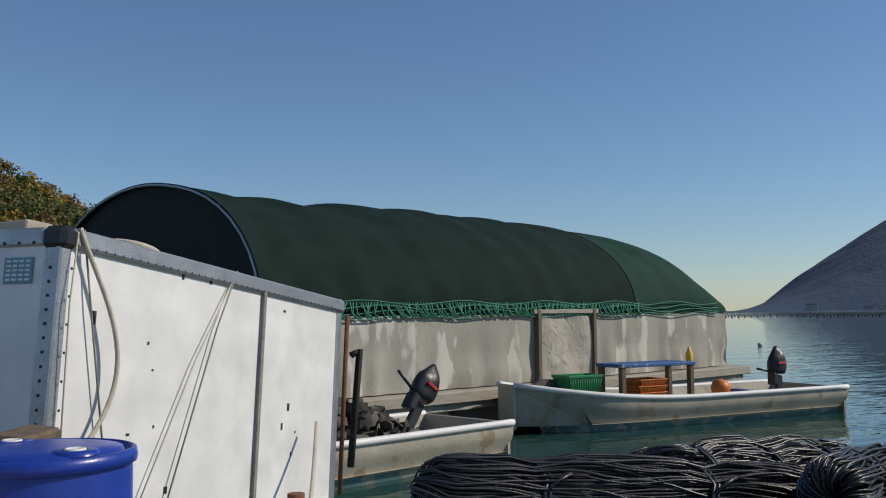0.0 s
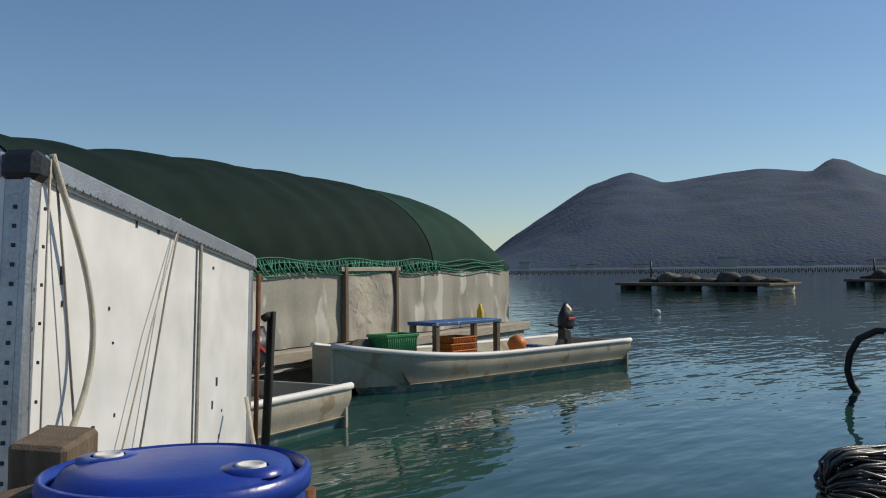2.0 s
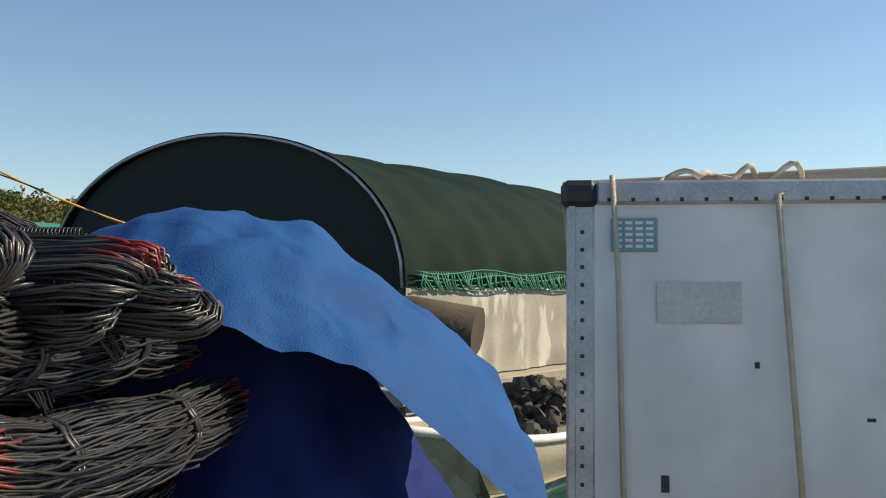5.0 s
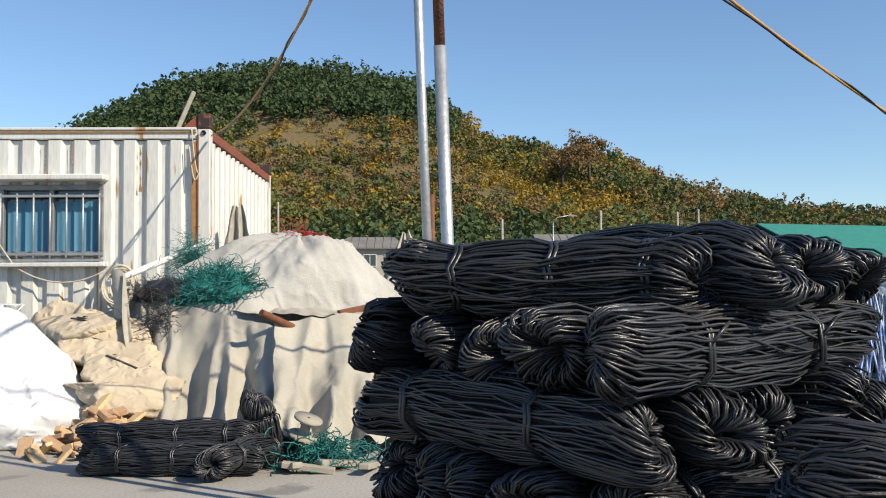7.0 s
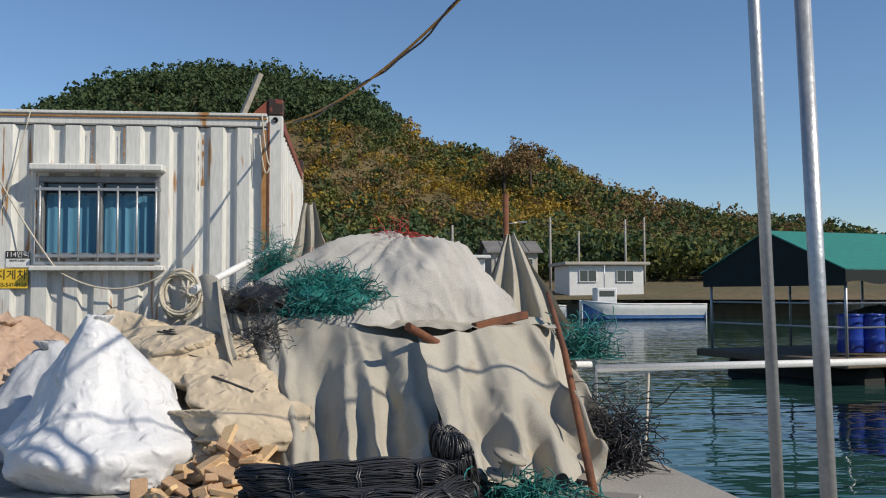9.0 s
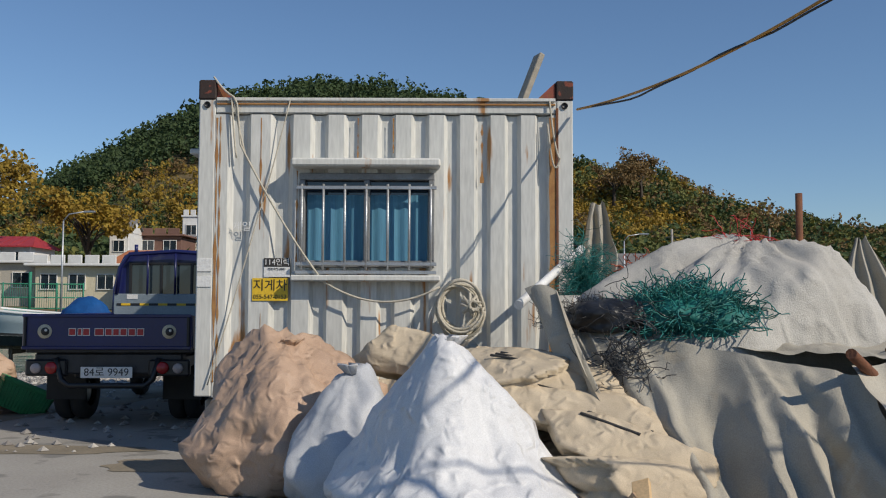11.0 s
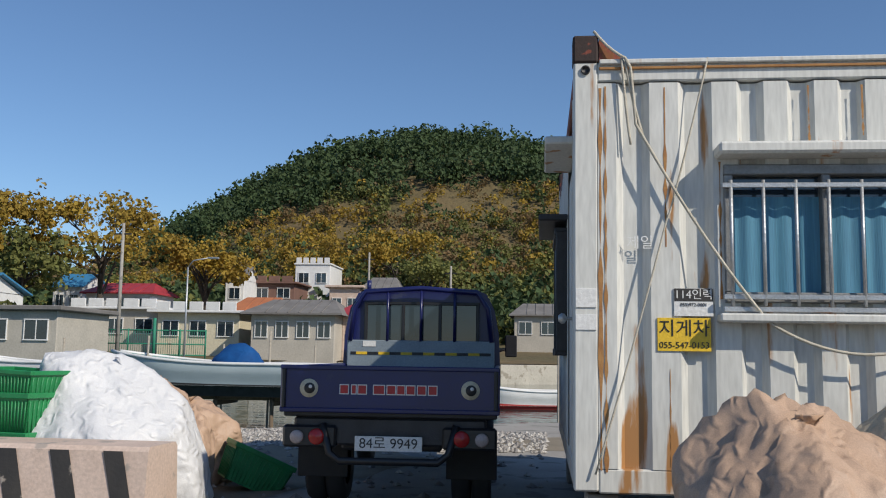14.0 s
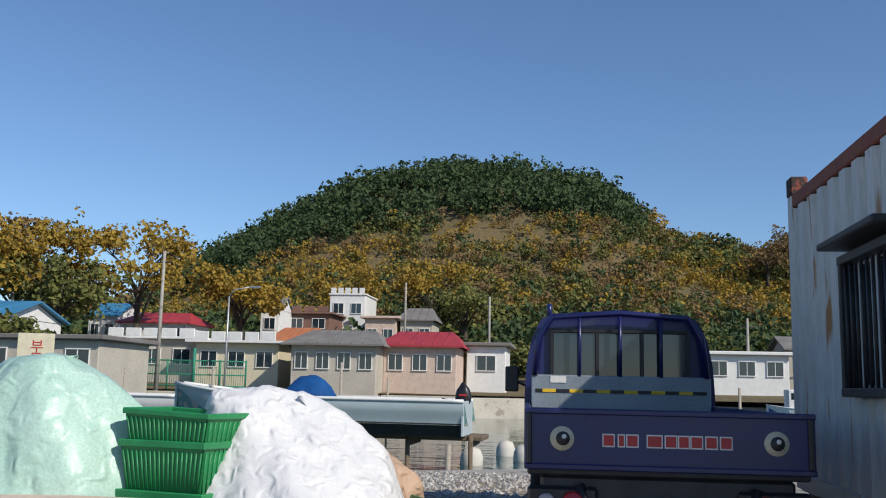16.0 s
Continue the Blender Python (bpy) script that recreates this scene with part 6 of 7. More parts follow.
for y in (-HW, HW):
    s_ = -1 if y < 0 else 1
    part("canvas_wall", G().grid(lambda u, v: Vector((u * DL, y + s_ * (0.03 * math.sin(u * 120 + 3 * nz3((u * 20, 0, 0))) * (1 - v) + 0.07 * (1 - v) * nz3((u * 16, v * 3, 0))), ZF + (ZE - ZF) * v)), 160, 8), M_WALLTARP, dome, "dirty pale canvas wall with vertical creases")
part("end_wall", G().grid(lambda u, v: Vector((DL - 0.02 + 0.05 * nz3((u * 9, v * 3, 5)), -HW + 2 * HW * u, ZF + (ZE - ZF) * v)), 40, 6), M_WALLTARP, dome)
g = G()
rg_ = random.Random(2)
for k in range(150):
    x = 0.2 + k * 0.062
    x2 = x + rg_.uniform(-0.12, 0.18)
    g.tube([(x, -HW - 0.05, ZE + 0.22), (x2, -HW - 0.08, ZE + 0.04), (x2 + 0.1, -HW - 0.06, ZE - 0.03)], 0.012, 4)
for k in range(4):
    g.tube([(0.1 + j * 0.32, -HW - 0.06, ZE - 0.02 + k * 0.08 + 0.04 * math.sin(j * 0.9 + k)) for j in range(40)], 0.011, 4)
part("netting_fringe", g, M_GREENNET, dome, "bright green netting along the eave")
for x in (6.05, 7.75):
    part("gate_post", G().box((x, -HW - 0.06, (ZF + ZE) / 2 + 0.05), (0.1, 0.1, ZE - ZF + 0.1), 0.01), M_WOOD, dome, "dark wooden gate post")
part("gate_cloth", G().grid(lambda u, v: Vector((6.1 + 1.6 * u, -HW - 0.035 + 0.025 * math.sin(u * 9 + v * 4), ZF + (ZE - ZF - 0.03) * v)), 24, 8), M_CANVAS, dome)
part("gate_lintel", G().box((6.9, -HW - 0.05, ZE + 0.05), (2.0, 0.09, 0.08), 0.01), M_WOODG, dome)
part("deck", G().box((DL / 2, 0, ZF - 0.12), (DL + 1.0, 2 * HW + 0.7, 0.2), 0.02), M_WOODG, dome)
for k in range(9):
    part("float", G().tube([(0.5 + k * 1.5, -HW + 0.1, WL + 0.12), (0.5 + k * 1.5, HW - 0.1, WL + 0.12)], 0.36, 12), M_FLOAT, dome, "foam float under the deck")
part("skirt", G().grid(lambda u, v: Vector((-0.3 + u * (DL + 0.6), -HW - 0.25 + 0.05 * nz3((u * 20, v, 3)), ZF - 0.02 - 0.32 * v)), 80, 3), M_CANVAS, dome)


# ---- boats ----
def boat(m, L, B, H, label, deck=M_BOATBLUE, band=M_BOATTEAL, hull=M_BOAT, motor=True, bow=0.3):
    """A flat-sided skiff: bow at x = 0, transom at x = L, waterline at z = 0."""
    b = thing("skiff", m, label, "boat", "skiffs")

    def half(u):
        return B / 2 * (1 - max(0.0, 1 - u / bow) ** 2.2 * 0.75)

    def sheer(u):
        return H + 0.30 * max(0.0, 1 - u / 0.5) ** 2

    def sec(u, v):
        w = half(u)
        k = 0.72 + 0.28 * min(1, v * 1.3)
        rake = (1 - v) * 0.7 * max(0.0, 1 - u / 0.2)
        return w * k, -0.15 + (sheer(u) + 0.15) * v, u * L + rake
    for s_ in (-1, 1):
        part("side", G().grid(lambda u, v: Vector((sec(u, 0.38 + 0.62 * v)[2], s_ * sec(u, 0.38 + 0.62 * v)[0], sec(u, 0.38 + 0.62 * v)[1])), 30, 6), hull, b)
        part("boot_band", G().grid(lambda u, v: Vector((sec(u, 0.38 * v)[2], s_ * (sec(u, 0.38 * v)[0] + 0.002), sec(u, 0.38 * v)[1])), 30, 3), band, b, "worn blue-green lower band")
        part("gunwale", G().tube([(u * L / 24, s_ * half(u / 24), sheer(u / 24) + 0.01) for u in range(25)], 0.045, 8), M_WHITEP, b)
        part("inner_side", G().grid(lambda u, v: Vector((u * L + 0.1 * (1 - v), s_ * (half(u) * (0.86 + 0.1 * v) - 0.03), 0.12 + (sheer(u) - 0.12) * v)), 24, 3), deck if L > 7.5 else hull, b)
    part("deck", G().grid(lambda u, v: Vector((u * L, (v * 2 - 1) * half(u) * 0.93, 0.14 + (sheer(u) - 0.2) * (u < 0.14))), 24, 4), hull, b)
    part("transom", G().box((L - 0.03, 0, H / 2 - 0.06), (0.07, B * 0.94, H + 0.14), 0.012), hull, b)
    part("bow_plate", G().box((0.02, 0, sheer(0) / 2 + 0.04), (0.06, B * 0.26, sheer(0) - 0.06), 0.012), hull, b)
    for u in (0.3, 0.55, 0.82):
        part("thwart", G().box((u * L, 0, H * 0.78), (0.22, B * 0.9, 0.05), 0.01), deck, b)
    return b


def outboard(m, label, tilt=0):
    b = thing("outboard_motor", m, label, "motor", "outboard motors")
    t = Matrix.Rotation(radians(tilt), 4, "Y")
    cw = lump((0.42, 0.3, 0.52), 40, 0, 0.0, sub=3)
    cw.v = [(x, y * (1 if z < 0.35 else 0.85), z + 0.12) for x, y, z in cw.v]
    part("cowling", cw, M_BLACK, b, "glossy black cowling").matrix_local = t
    for s_ in (-1, 1):
        part("stripe", G().box((0, s_ * 0.142, 0.34), (0.2, 0.03, 0.05), 0.008), M_REDP, b).matrix_local = t
    part("leg", G().box((0.04, 0, -0.22), (0.16, 0.09, 0.62), 0.03), M_DARKSTEEL, b).matrix_local = t
    part("bracket", G().box((-0.12, 0, 0.02), (0.12, 0.2, 0.24), 0.02), M_DARKSTEEL, b).matrix_local = t
    part("tiller", G().tube([(-0.15, 0, 0.16), (-0.55, 0, 0.24)], 0.022, 8), M_BLACK, b).matrix_local = t
    return b


mb = pose(19.45, -3.35, WL, 0, 0, -7.5)
boat(mb, 7.2, 1.9, 0.5, "long worn cream skiff moored at the shed")
outboard(mb @ pose(6.6, 0.25, 0.6, 0, 0, 0), "black outboard motor on the long skiff")
tb = thing("work_table", mb @ pose(2.5, -0.2, 0.16, 0, 0, 2), "low table with a blue top standing on the skiff", "table")
part("tabletop", G().box((0.35, 0, 0.9), (1.75, 0.7, 0.06), 0.01), M_BOATBLUE, tb)
for x in (-0.45, 1.15):
    for y in (-0.28, 0.28):
        part("leg", G().box((x, y, 0.44), (0.1, 0.1, 0.87), 0.01), M_WOOD, tb)


def crate(m, s, material, label, group, n=7, wall=0.012):
    """A stackable crate with ribbed, slotted walls and a thick lip."""
    b = thing("plastic_crate", m, label, "crate", group)
    w, d, h = s
    part("base", G().box((0, 0, 0.012), (w * 0.86, d * 0.86, 0.02), 0.004), material, b)
    for sy in (-1, 1):
        g_ = G()
        vs = [(-w * 0.43, sy * d * 0.43, 0.01), (w * 0.43, sy * d * 0.43, 0.01), (w * 0.49, sy * d * 0.49, h * 0.86), (-w * 0.49, sy * d * 0.49, h * 0.86)]
        vs += [(x, y - sy * wall, z) for x, y, z in vs]
        g_.add(vs, [(0, 1, 2, 3), (7, 6, 5, 4), (0, 4, 5, 1), (1, 5, 6, 2), (2, 6, 7, 3), (3, 7, 4, 0)])
        wl_ = part("long_wall", g_, material, b)
        for k in range(n * 2):
            u = (k + 0.5) / (n * 2)
            part("rib", G().tube([(-w * 0.43 + w * 0.86 * u, sy * (d * 0.43 + 0.003), 0.02), (-w * 0.49 + w * 0.98 * u, sy * (d * 0.49 + 0.003), h * 0.8)], 0.007, 4), material, wl_)
    for sx in (-1, 1):
        g_ = G()
        vs = [(sx * w * 0.43, -d * 0.43, 0.01), (sx * w * 0.43, d * 0.43, 0.01), (sx * w * 0.49, d * 0.49, h * 0.86), (sx * w * 0.49, -d * 0.49, h * 0.86)]
        vs += [(x - sx * wall, y, z) for x, y, z in vs]
        g_.add(vs, [(0, 1, 2, 3), (7, 6, 5, 4), (0, 4, 5, 1), (1, 5, 6, 2), (2, 6, 7, 3), (3, 7, 4, 0)])
        wl_ = part("short_wall", g_, material, b)
        for k in range(n):
            u = (k + 0.5) / n
            part("rib", G().tube([(sx * (w * 0.43 + 0.003), -d * 0.43 + d * 0.86 * u, 0.02), (sx * (w * 0.49 + 0.003), -d * 0.49 + d * 0.98 * u, h * 0.8)], 0.007, 4), material, wl_)
    g_ = G()
    for sy in (-1, 1):
        g_.box((0, sy * d * 0.495, h * 0.93), (w + 0.02, 0.03, h * 0.14), 0.006)
        g_.box((sy * w * 0.495, 0, h * 0.93), (0.03, d - 0.02, h * 0.14), 0.006)
    part("lip", g_, material, b)
    return b


for k in range(5):
    crate(mb @ pose(2.75, -0.25, 0.2 + 0.115 * k, 0, 0, 2 * (-1) ** k), (0.62, 0.5, 0.15), M_CRATEO, "orange slotted crate in a stack on the skiff", "orange crates")
crate(mb @ pose(1.25, -0.3, 0.62), (0.7, 0.5, 0.32), M_CRATEG, "green plastic basket near the bow of the skiff", "green baskets")
sack("net_bundle", mb @ pose(0.75, 0, 0.6), (0.6, 0.4, 0.25), 51, M_OYSTER, "small dark net bundle on the bow", 0, 0.1, tuft=False, category="nets")
solid("yellow_bottle", G().lathe([(0.07, 0), (0.08, 0.05), (0.08, 0.22), (0.04, 0.3), (0.03, 0.36), (0.001, 0.37)], 12), M_YELLOW, "yellow plastic container standing at the shed edge", "bottle", m=pose(26.0, -1.75, 0.0))
solid("orange_buoy", G().lathe([(0.01, 0), (0.16, 0.06), (0.2, 0.18), (0.15, 0.3), (0.01, 0.36)], 16), M_CRATEO, "orange ball float lying on the skiff", "buoy", m=mb @ pose(5.3, 0.5, 0.3))

ma = pose(12.05, -5.75, WL, 0, 0, 9)
boat(ma, 5.5, 1.75, 0.52, "cream skiff loaded with oysters behind the cargo box")
outboard(ma @ pose(4.75, 0.25, 0.72, 0, 0, 0), "black tilted outboard motor with red trim", 35)
g = G()
rg_ = random.Random(6)
for i in range(420):
    x, y = rg_.uniform(1.6, 4.2), rg_.uniform(-0.65, 0.65)
    z = 0.35 + 0.55 * (1 - ((x - 2.9) / 1.4) ** 2) * (1 - (y / 0.8) ** 2) + rg_.uniform(-0.05, 0.05)
    s_ = rg_.uniform(0.06, 0.12)
    n_ = Vector((rg_.gauss(0, 1), rg_.gauss(0, 1), rg_.gauss(0, 1))).normalized()
    u_ = n_.orthogonal().normalized()
    w_ = n_.cross(u_)
    c = Vector((x, y, z))
    ring = [c + (u_ * math.cos(a) * 1.3 + w_ * math.sin(a)) * s_ for a in (0, 1.05, 2.1, 3.14, 4.2, 5.2)]
    g.add(ring + [c + n_ * s_ * 0.45, c - n_ * s_ * 0.3], [(k, (k + 1) % 6, 6) for k in range(6)] + [((k + 1) % 6, k, 7) for k in range(6)])
solid("oyster_heap", g, M_OYSTER, "heap of dark oyster shells in the skiff", "oysters", kind="stuff", m=ma)
solid("oyster_bed", G().box((2.9, 0, 0.35), (2.5, 1.3, 0.4), 0.15), M_OYSTER, "dark packed oysters under the heap", "oysters", m=ma)
mc = pose(24.1, -10.75, WL, 0, 0, -52)
boat(mc, 7.0, 1.9, 0.62, "grey work skiff with a dark catch heap")
sack("catch_heap", mc @ pose(2.6, 0, 0.5), (2.0, 1.5, 0.75), 61, M_OYSTER, "dark heap of nets and oysters on the work skiff", 0, 0.25, tuft=False, category="nets")
solid("hose", G().tube([mc @ Vector(p) for p in ((0.5, 0.1, 0.88), (0.2, 0.3, 0.98), (-0.05, 0.45, 0.98), (-0.28, 0.55, 0.85), (-0.4, 0.62, 0.6), (-0.42, 0.66, 0.35), (-0.34, 0.7, 0.12), (-0.2, 0.74, -0.06))], 0.055, 10), M_RUBBER, "thick black hose hanging over the bow", "hose")
eng = thing("engine", mc @ pose(1.1, 0.1, 0.55), "small red and black pump engine on the skiff", "engine")
part("block", G().box((0, 0, 0.16), (0.5, 0.4, 0.32), 0.03), M_DARKSTEEL, eng)
part("tank", G().box((0, 0, 0.37), (0.34, 0.26, 0.1), 0.03), M_REDP, eng)
g = G()
for s_ in (-1, 1):
    g.tube([(-0.32, s_ * 0.26, 0), (-0.32, s_ * 0.26, 0.46), (0.32, s_ * 0.26, 0.46), (0.32, s_ * 0.26, 0)], 0.018, 6)
part("guard", g, M_STEEL, eng)
for (x, y), rz, L in (((84.7, 17.2), 79, 15.0), ((102.3, 5.1), 60, 10)):
    rf = thing("raft", pose(x, y, WL, 0, 0, rz), "dark timber oyster raft anchored in the bay", "raft", "rafts")
    part("deck", G().box((0, 0, 0.55), (L, 5, 0.25), 0.05), M_WOOD, rf)
    for k in range(9):
        part("float", G().tube([(-L / 2 + (k + 0.5) * L / 9, -2.4, 0.2), (-L / 2 + (k + 0.5) * L / 9, 2.4, 0.2)], 0.3, 8), M_FLOAT if k % 3 == 0 else M_RUBBER, rf)
    for k in range(7):
        part("gear_mound", lump((2.1, 2.0, 0.4 + 0.25 * (k % 3)), 70 + k, 0, 0.3, sub=3), M_OYSTER, rf).matrix_local = pose(-L / 2 + 1 + k * L / 7.5, 0, 0.67)
    part("mast", G().tube([(L * 0.36, 0, 0.6), (L * 0.36, 0, 2.6)], 0.08, 6).tube([(L * 0.3, 0, 0.7), (L * 0.36, 0, 1.9)], 0.05, 5), M_DARKSTEEL, rf)

# ---- truck ----
tk = thing("pickup_truck", pose(-1.35, 1.72, 0, 0, 0, 2.5), "dark blue flatbed pickup truck parked beside the container", "truck")
TW = 1.70
tg = part("tailgate", G().box((0, 0, 0.985), (TW, 0.045, 0.36), 0.012), M_TRUCK, tk)
for z in (1.15, 0.825):
    part("pressed_edge", G().box((0, -0.026, z), (TW, 0.03, 0.035), 0.008), M_TRUCK, tg)
for s_ in (-1, 1):
    part("hinge", G().box((s_ * (TW / 2 - 0.03), -0.03, 0.99), (0.03, 0.03, 0.3), 0.008), M_BLACK, tg)
    ey = part("round_decal", G().lathe([(0.072, 0), (0.072, 0.003), (0.001, 0.003)], 24), M_CREAM, tg, "cream eye-shaped decal")
    ey.matrix_local = pose(s_ * 0.625, -0.024, 0.99, 90)
    ey2 = part("dark_ring", G().lathe([(0.042, 0), (0.042, 0.003), (0.001, 0.003)], 20), M_DARKSTEEL, ey)
    ey2.matrix_local = pose(0.005, 0.0, 0.003)
    ey3 = part("pupil", G().lathe([(0.014, 0), (0.014, 0.003), (0.001, 0.003)], 14), M_WHITEP, ey)
    ey3.matrix_local = pose(0.012, 0.012, 0.006)
for k, w in ((-0.42, 0.06), (-0.345, 0.03), (-0.28, 0.06), (-0.15, 0.08), (-0.055, 0.06), (0.02, 0.055), (0.095, 0.06), (0.18, 0.06), (0.265, 0.06)):
    part("badge_bar", G().box((k + 0.07, -0.0245, 0.985), (w + 0.014, 0.004, 0.078), 0.001), M_WHITEP, tg, "white-edged red badge stroke")
    part("badge_bar", G().box((k + 0.07, -0.027, 0.985), (w, 0.004, 0.062), 0.001), M_REDP, tg)
for s_ in (-1, 1):
    part("bed_side", G().box((s_ * (TW / 2 - 0.025), 1.45, 0.985), (0.045, 2.8, 0.35), 0.012), M_TRUCK, tk)
part("bed_floor", G().box((0, 1.45, 0.80), (TW - 0.04, 2.85, 0.06), 0.01), M_DARKSTEEL, tk)
part("chassis", G().box((0, 2.35, 0.58), (0.8, 4.3, 0.16), 0.02).box((0, 0.12, 0.66), (1.5, 0.14, 0.22), 0.02), M_DARKSTEEL, tk)
bp = part("bumper", G().tube([(-0.52, 0.02, 0.72), (-0.46, 0.0, 0.5), (-0.38, -0.01, 0.44), (0.38, -0.01, 0.44), (0.46, 0.0, 0.5), (0.52, 0.02, 0.72)], 0.03, 8), M_BLACK, tk)
pl = part("number_plate", G().box((0, -0.012, 0.575), (0.52, 0.012, 0.112), 0.004), M_WHITEP, tk, "white number plate")
words("84로 9949", 0.108, M_DARKSTEEL, pl, Matrix.Translation((0, -0.02, 0.575)) @ UP)
for s_ in (-1, 1):
    part("lamp_bar", G().box((s_ * 0.62, 0.05, 0.62), (0.42, 0.08, 0.17), 0.02), M_BLACK, tk)
    lr = part("tail_lamp", G().lathe([(0.062, 0), (0.062, 0.025), (0.05, 0.036), (0.001, 0.042)], 20), M_LAMPRED, tk, "round red tail lamp")
    lr.matrix_local = pose(s_ * 0.56, 0.012, 0.62, 90)
    lc = part("reverse_lamp", G().lathe([(0.052, 0), (0.052, 0.025), (0.04, 0.035), (0.001, 0.04)], 20), M_LAMPCLR, tk, "round clear reversing lamp")
    lc.matrix_local = pose(s_ * 0.715, 0.012, 0.615, 90)
    for y in (0.95, 3.75):
        for dx in ((0.0, 0.17) if y < 2 else (0.0,)):
            wh = part("wheel", G().lathe([(0.16, -0.07), (0.27, -0.08), (0.295, -0.05), (0.30, 0), (0.295, 0.05), (0.27, 0.08), (0.16, 0.07)], 28), M_RUBBER, tk)
            wh.matrix_local = pose(s_ * (0.70 - dx), y, 0.30, 0, 90, 0)
            part("rim", G().lathe([(0.16, -0.05), (0.12, 0.03), (0.05, 0.05), (0.001, 0.05)], 20), M_STEEL, wh)
    part("mud_flap", G().box((s_ * 0.62, 0.62, 0.42), (0.42, 0.015, 0.36), 0.004), M_RUBBER, tk)
# cab
cab = part("cab", G().grid(lambda u, v: Vector((0, 0, 0)), 1, 1), M_TRUCK, tk)
g = G()
prof = [(-0.80, 0.75), (-0.80, 1.2), (-0.785, 1.5), (-0.74, 1.75), (-0.66, 1.92), (-0.55, 1.97), (0, 1.985), (0.55, 1.97), (0.66, 1.92), (0.74, 1.75), (0.785, 1.5), (0.80, 1.2), (0.80, 0.75)]
for y, sc in ((2.84, 1.0), (4.0, 1.0), (4.45, 0.98)):
    for x, z in prof:
        g.v.append((1.06 * x * (1.0 if y < 4.2 else 0.96), y + (0.18 * (1.97 - z) if y > 4.2 else 0), 0.75 + (z - 0.75) * sc))
n_ = len(prof)
for r_ in range(2):
    for k in range(n_ - 1):
        g.f.append((r_ * n_ + k, r_ * n_ + k + 1, (r_ + 1) * n_ + k + 1, (r_ + 1) * n_ + k))
g.f.append(tuple(range(n_))[::-1])
g.f.append(tuple(range(2 * n_, 3 * n_)))
g.m, g.sm = [0] * len(g.f), [True] * (len(g.f) - 2) + [False] * 2
cab.data = g.mesh("cab", M_TRUCK)
part("rear_window", G().box((0, 2.825, 1.60), (1.2, 0.02, 0.40), 0.01), M_GLASS, cab)
g = G()
for x in (-0.605, -0.2, 0.2, 0.605):
    g.box((x, 2.812, 1.6), (0.035, 0.03, 0.42), 0.006)
for z in (1.39, 1.81):
    g.box((0, 2.812, z), (1.25, 0.03, 0.035), 0.006)
part("window_frame", g, M_BLACK, cab)
gd = part("bulkhead", G().box((0, 2.74, 1.26), (TW - 0.12, 0.04, 0.30), 0.01), M_TRUCKGREY, tk, "grey steel bulkhead behind the cab")
for k in range(13):
    part("hazard_stripe", G().box((-0.72 + k * 0.12, 2.716, 1.27), (0.06, 0.006, 0.03), 0.001), M_YELLOW if k % 2 else M_BLACK, gd)
for k in range(12):
    part("hazard_stripe", G().box((-0.66 + k * 0.12, 2.715, 1.27), (0.06, 0.006, 0.03), 0.001), M_BLACK if k % 2 else M_YELLOW, gd)
part("sticker", G().box((-0.55, 2.716, 1.37), (0.14, 0.005, 0.06), 0.001), M_WHITEP, gd)
g = G()
g.tube([(-0.76, 2.73, 1.4), (-0.72, 2.73, 1.75), (-0.6, 2.73, 1.93), (0, 2.73, 1.97), (0.6, 2.73, 1.93), (0.72, 2.73, 1.75), (0.76, 2.73, 1.4)], 0.028, 8)
for x in (-0.36, 0.0, 0.36):
    g.tube([(x, 2.73, 1.4), (x, 2.73, 1.95)], 0.016, 6)
part("guard_rail", g, M_TRUCK, tk)
part("mirror", G().box((-0.98, 4.1, 1.38), (0.14, 0.05, 0.26), 0.03).tube([(-0.8, 4.1, 1.3), (-0.95, 4.1, 1.36)], 0.014, 6), M_BLACK, tk)
part("mirror", G().box((0.98, 4.1, 1.38), (0.14, 0.05, 0.26), 0.03).tube([(0.8, 4.1, 1.3), (0.95, 4.1, 1.36)], 0.014, 6), M_BLACK, tk)
part("aerial", G().tube([(-0.62, 3.1, 1.95), (-0.62, 3.1, 2.08)], 0.025, 8), M_TRUCK, tk)

# ---- barrier, crates and bags ----
ba = thing("road_barrier", pose(-2.85, 0.72, 0, 0, 0, -1), "concrete road barrier painted pale pink with black slanting stripes", "barrier")
g = G()
BLn = 3.6
for x0, x1 in ((-BLn, 0),):
    sec = [(0.0, 0.0), (0.0, 0.10), (0.04, 0.57), (0.07, 0.60), (0.50, 0.60), (0.53, 0.57), (0.57, 0.10), (0.57, 0.0)]
    vs = [(x, y, z) for x in (-BLn, 0) for y, z in sec]
    k8 = len(sec)
    g.add(vs, [tuple(range(k8)), tuple(range(k8, 2 * k8))[::-1]] + [(i, k8 + i, k8 + (i + 1) % k8, (i + 1) % k8)[::-1] for i in range(k8)])
part("body", g, M_PINK, ba)
for k in range(9):
    xa = -0.08 - k * 0.39
    vs = [(xa - 0.1, 0.008 - 0.012, 0.0), (xa + 0.04, 0.008 - 0.012, 0.0), (xa - 0.10, 0.04 - 0.008, 0.57), (xa - 0.24, 0.04 - 0.008, 0.57)]
    vs = [(x, y - 0.004 + 0.0 * z, z) for x, y, z in vs]
    part("stripe", G().add(vs + [(x, y + 0.003, z) for x, y, z in vs], [(0, 1, 2, 3), (7, 6, 5, 4), (0, 4, 5, 1), (1, 5, 6, 2), (2, 6, 7, 3), (3, 7, 4, 0)]), M_BLACKP, ba, "black slanting stripe")
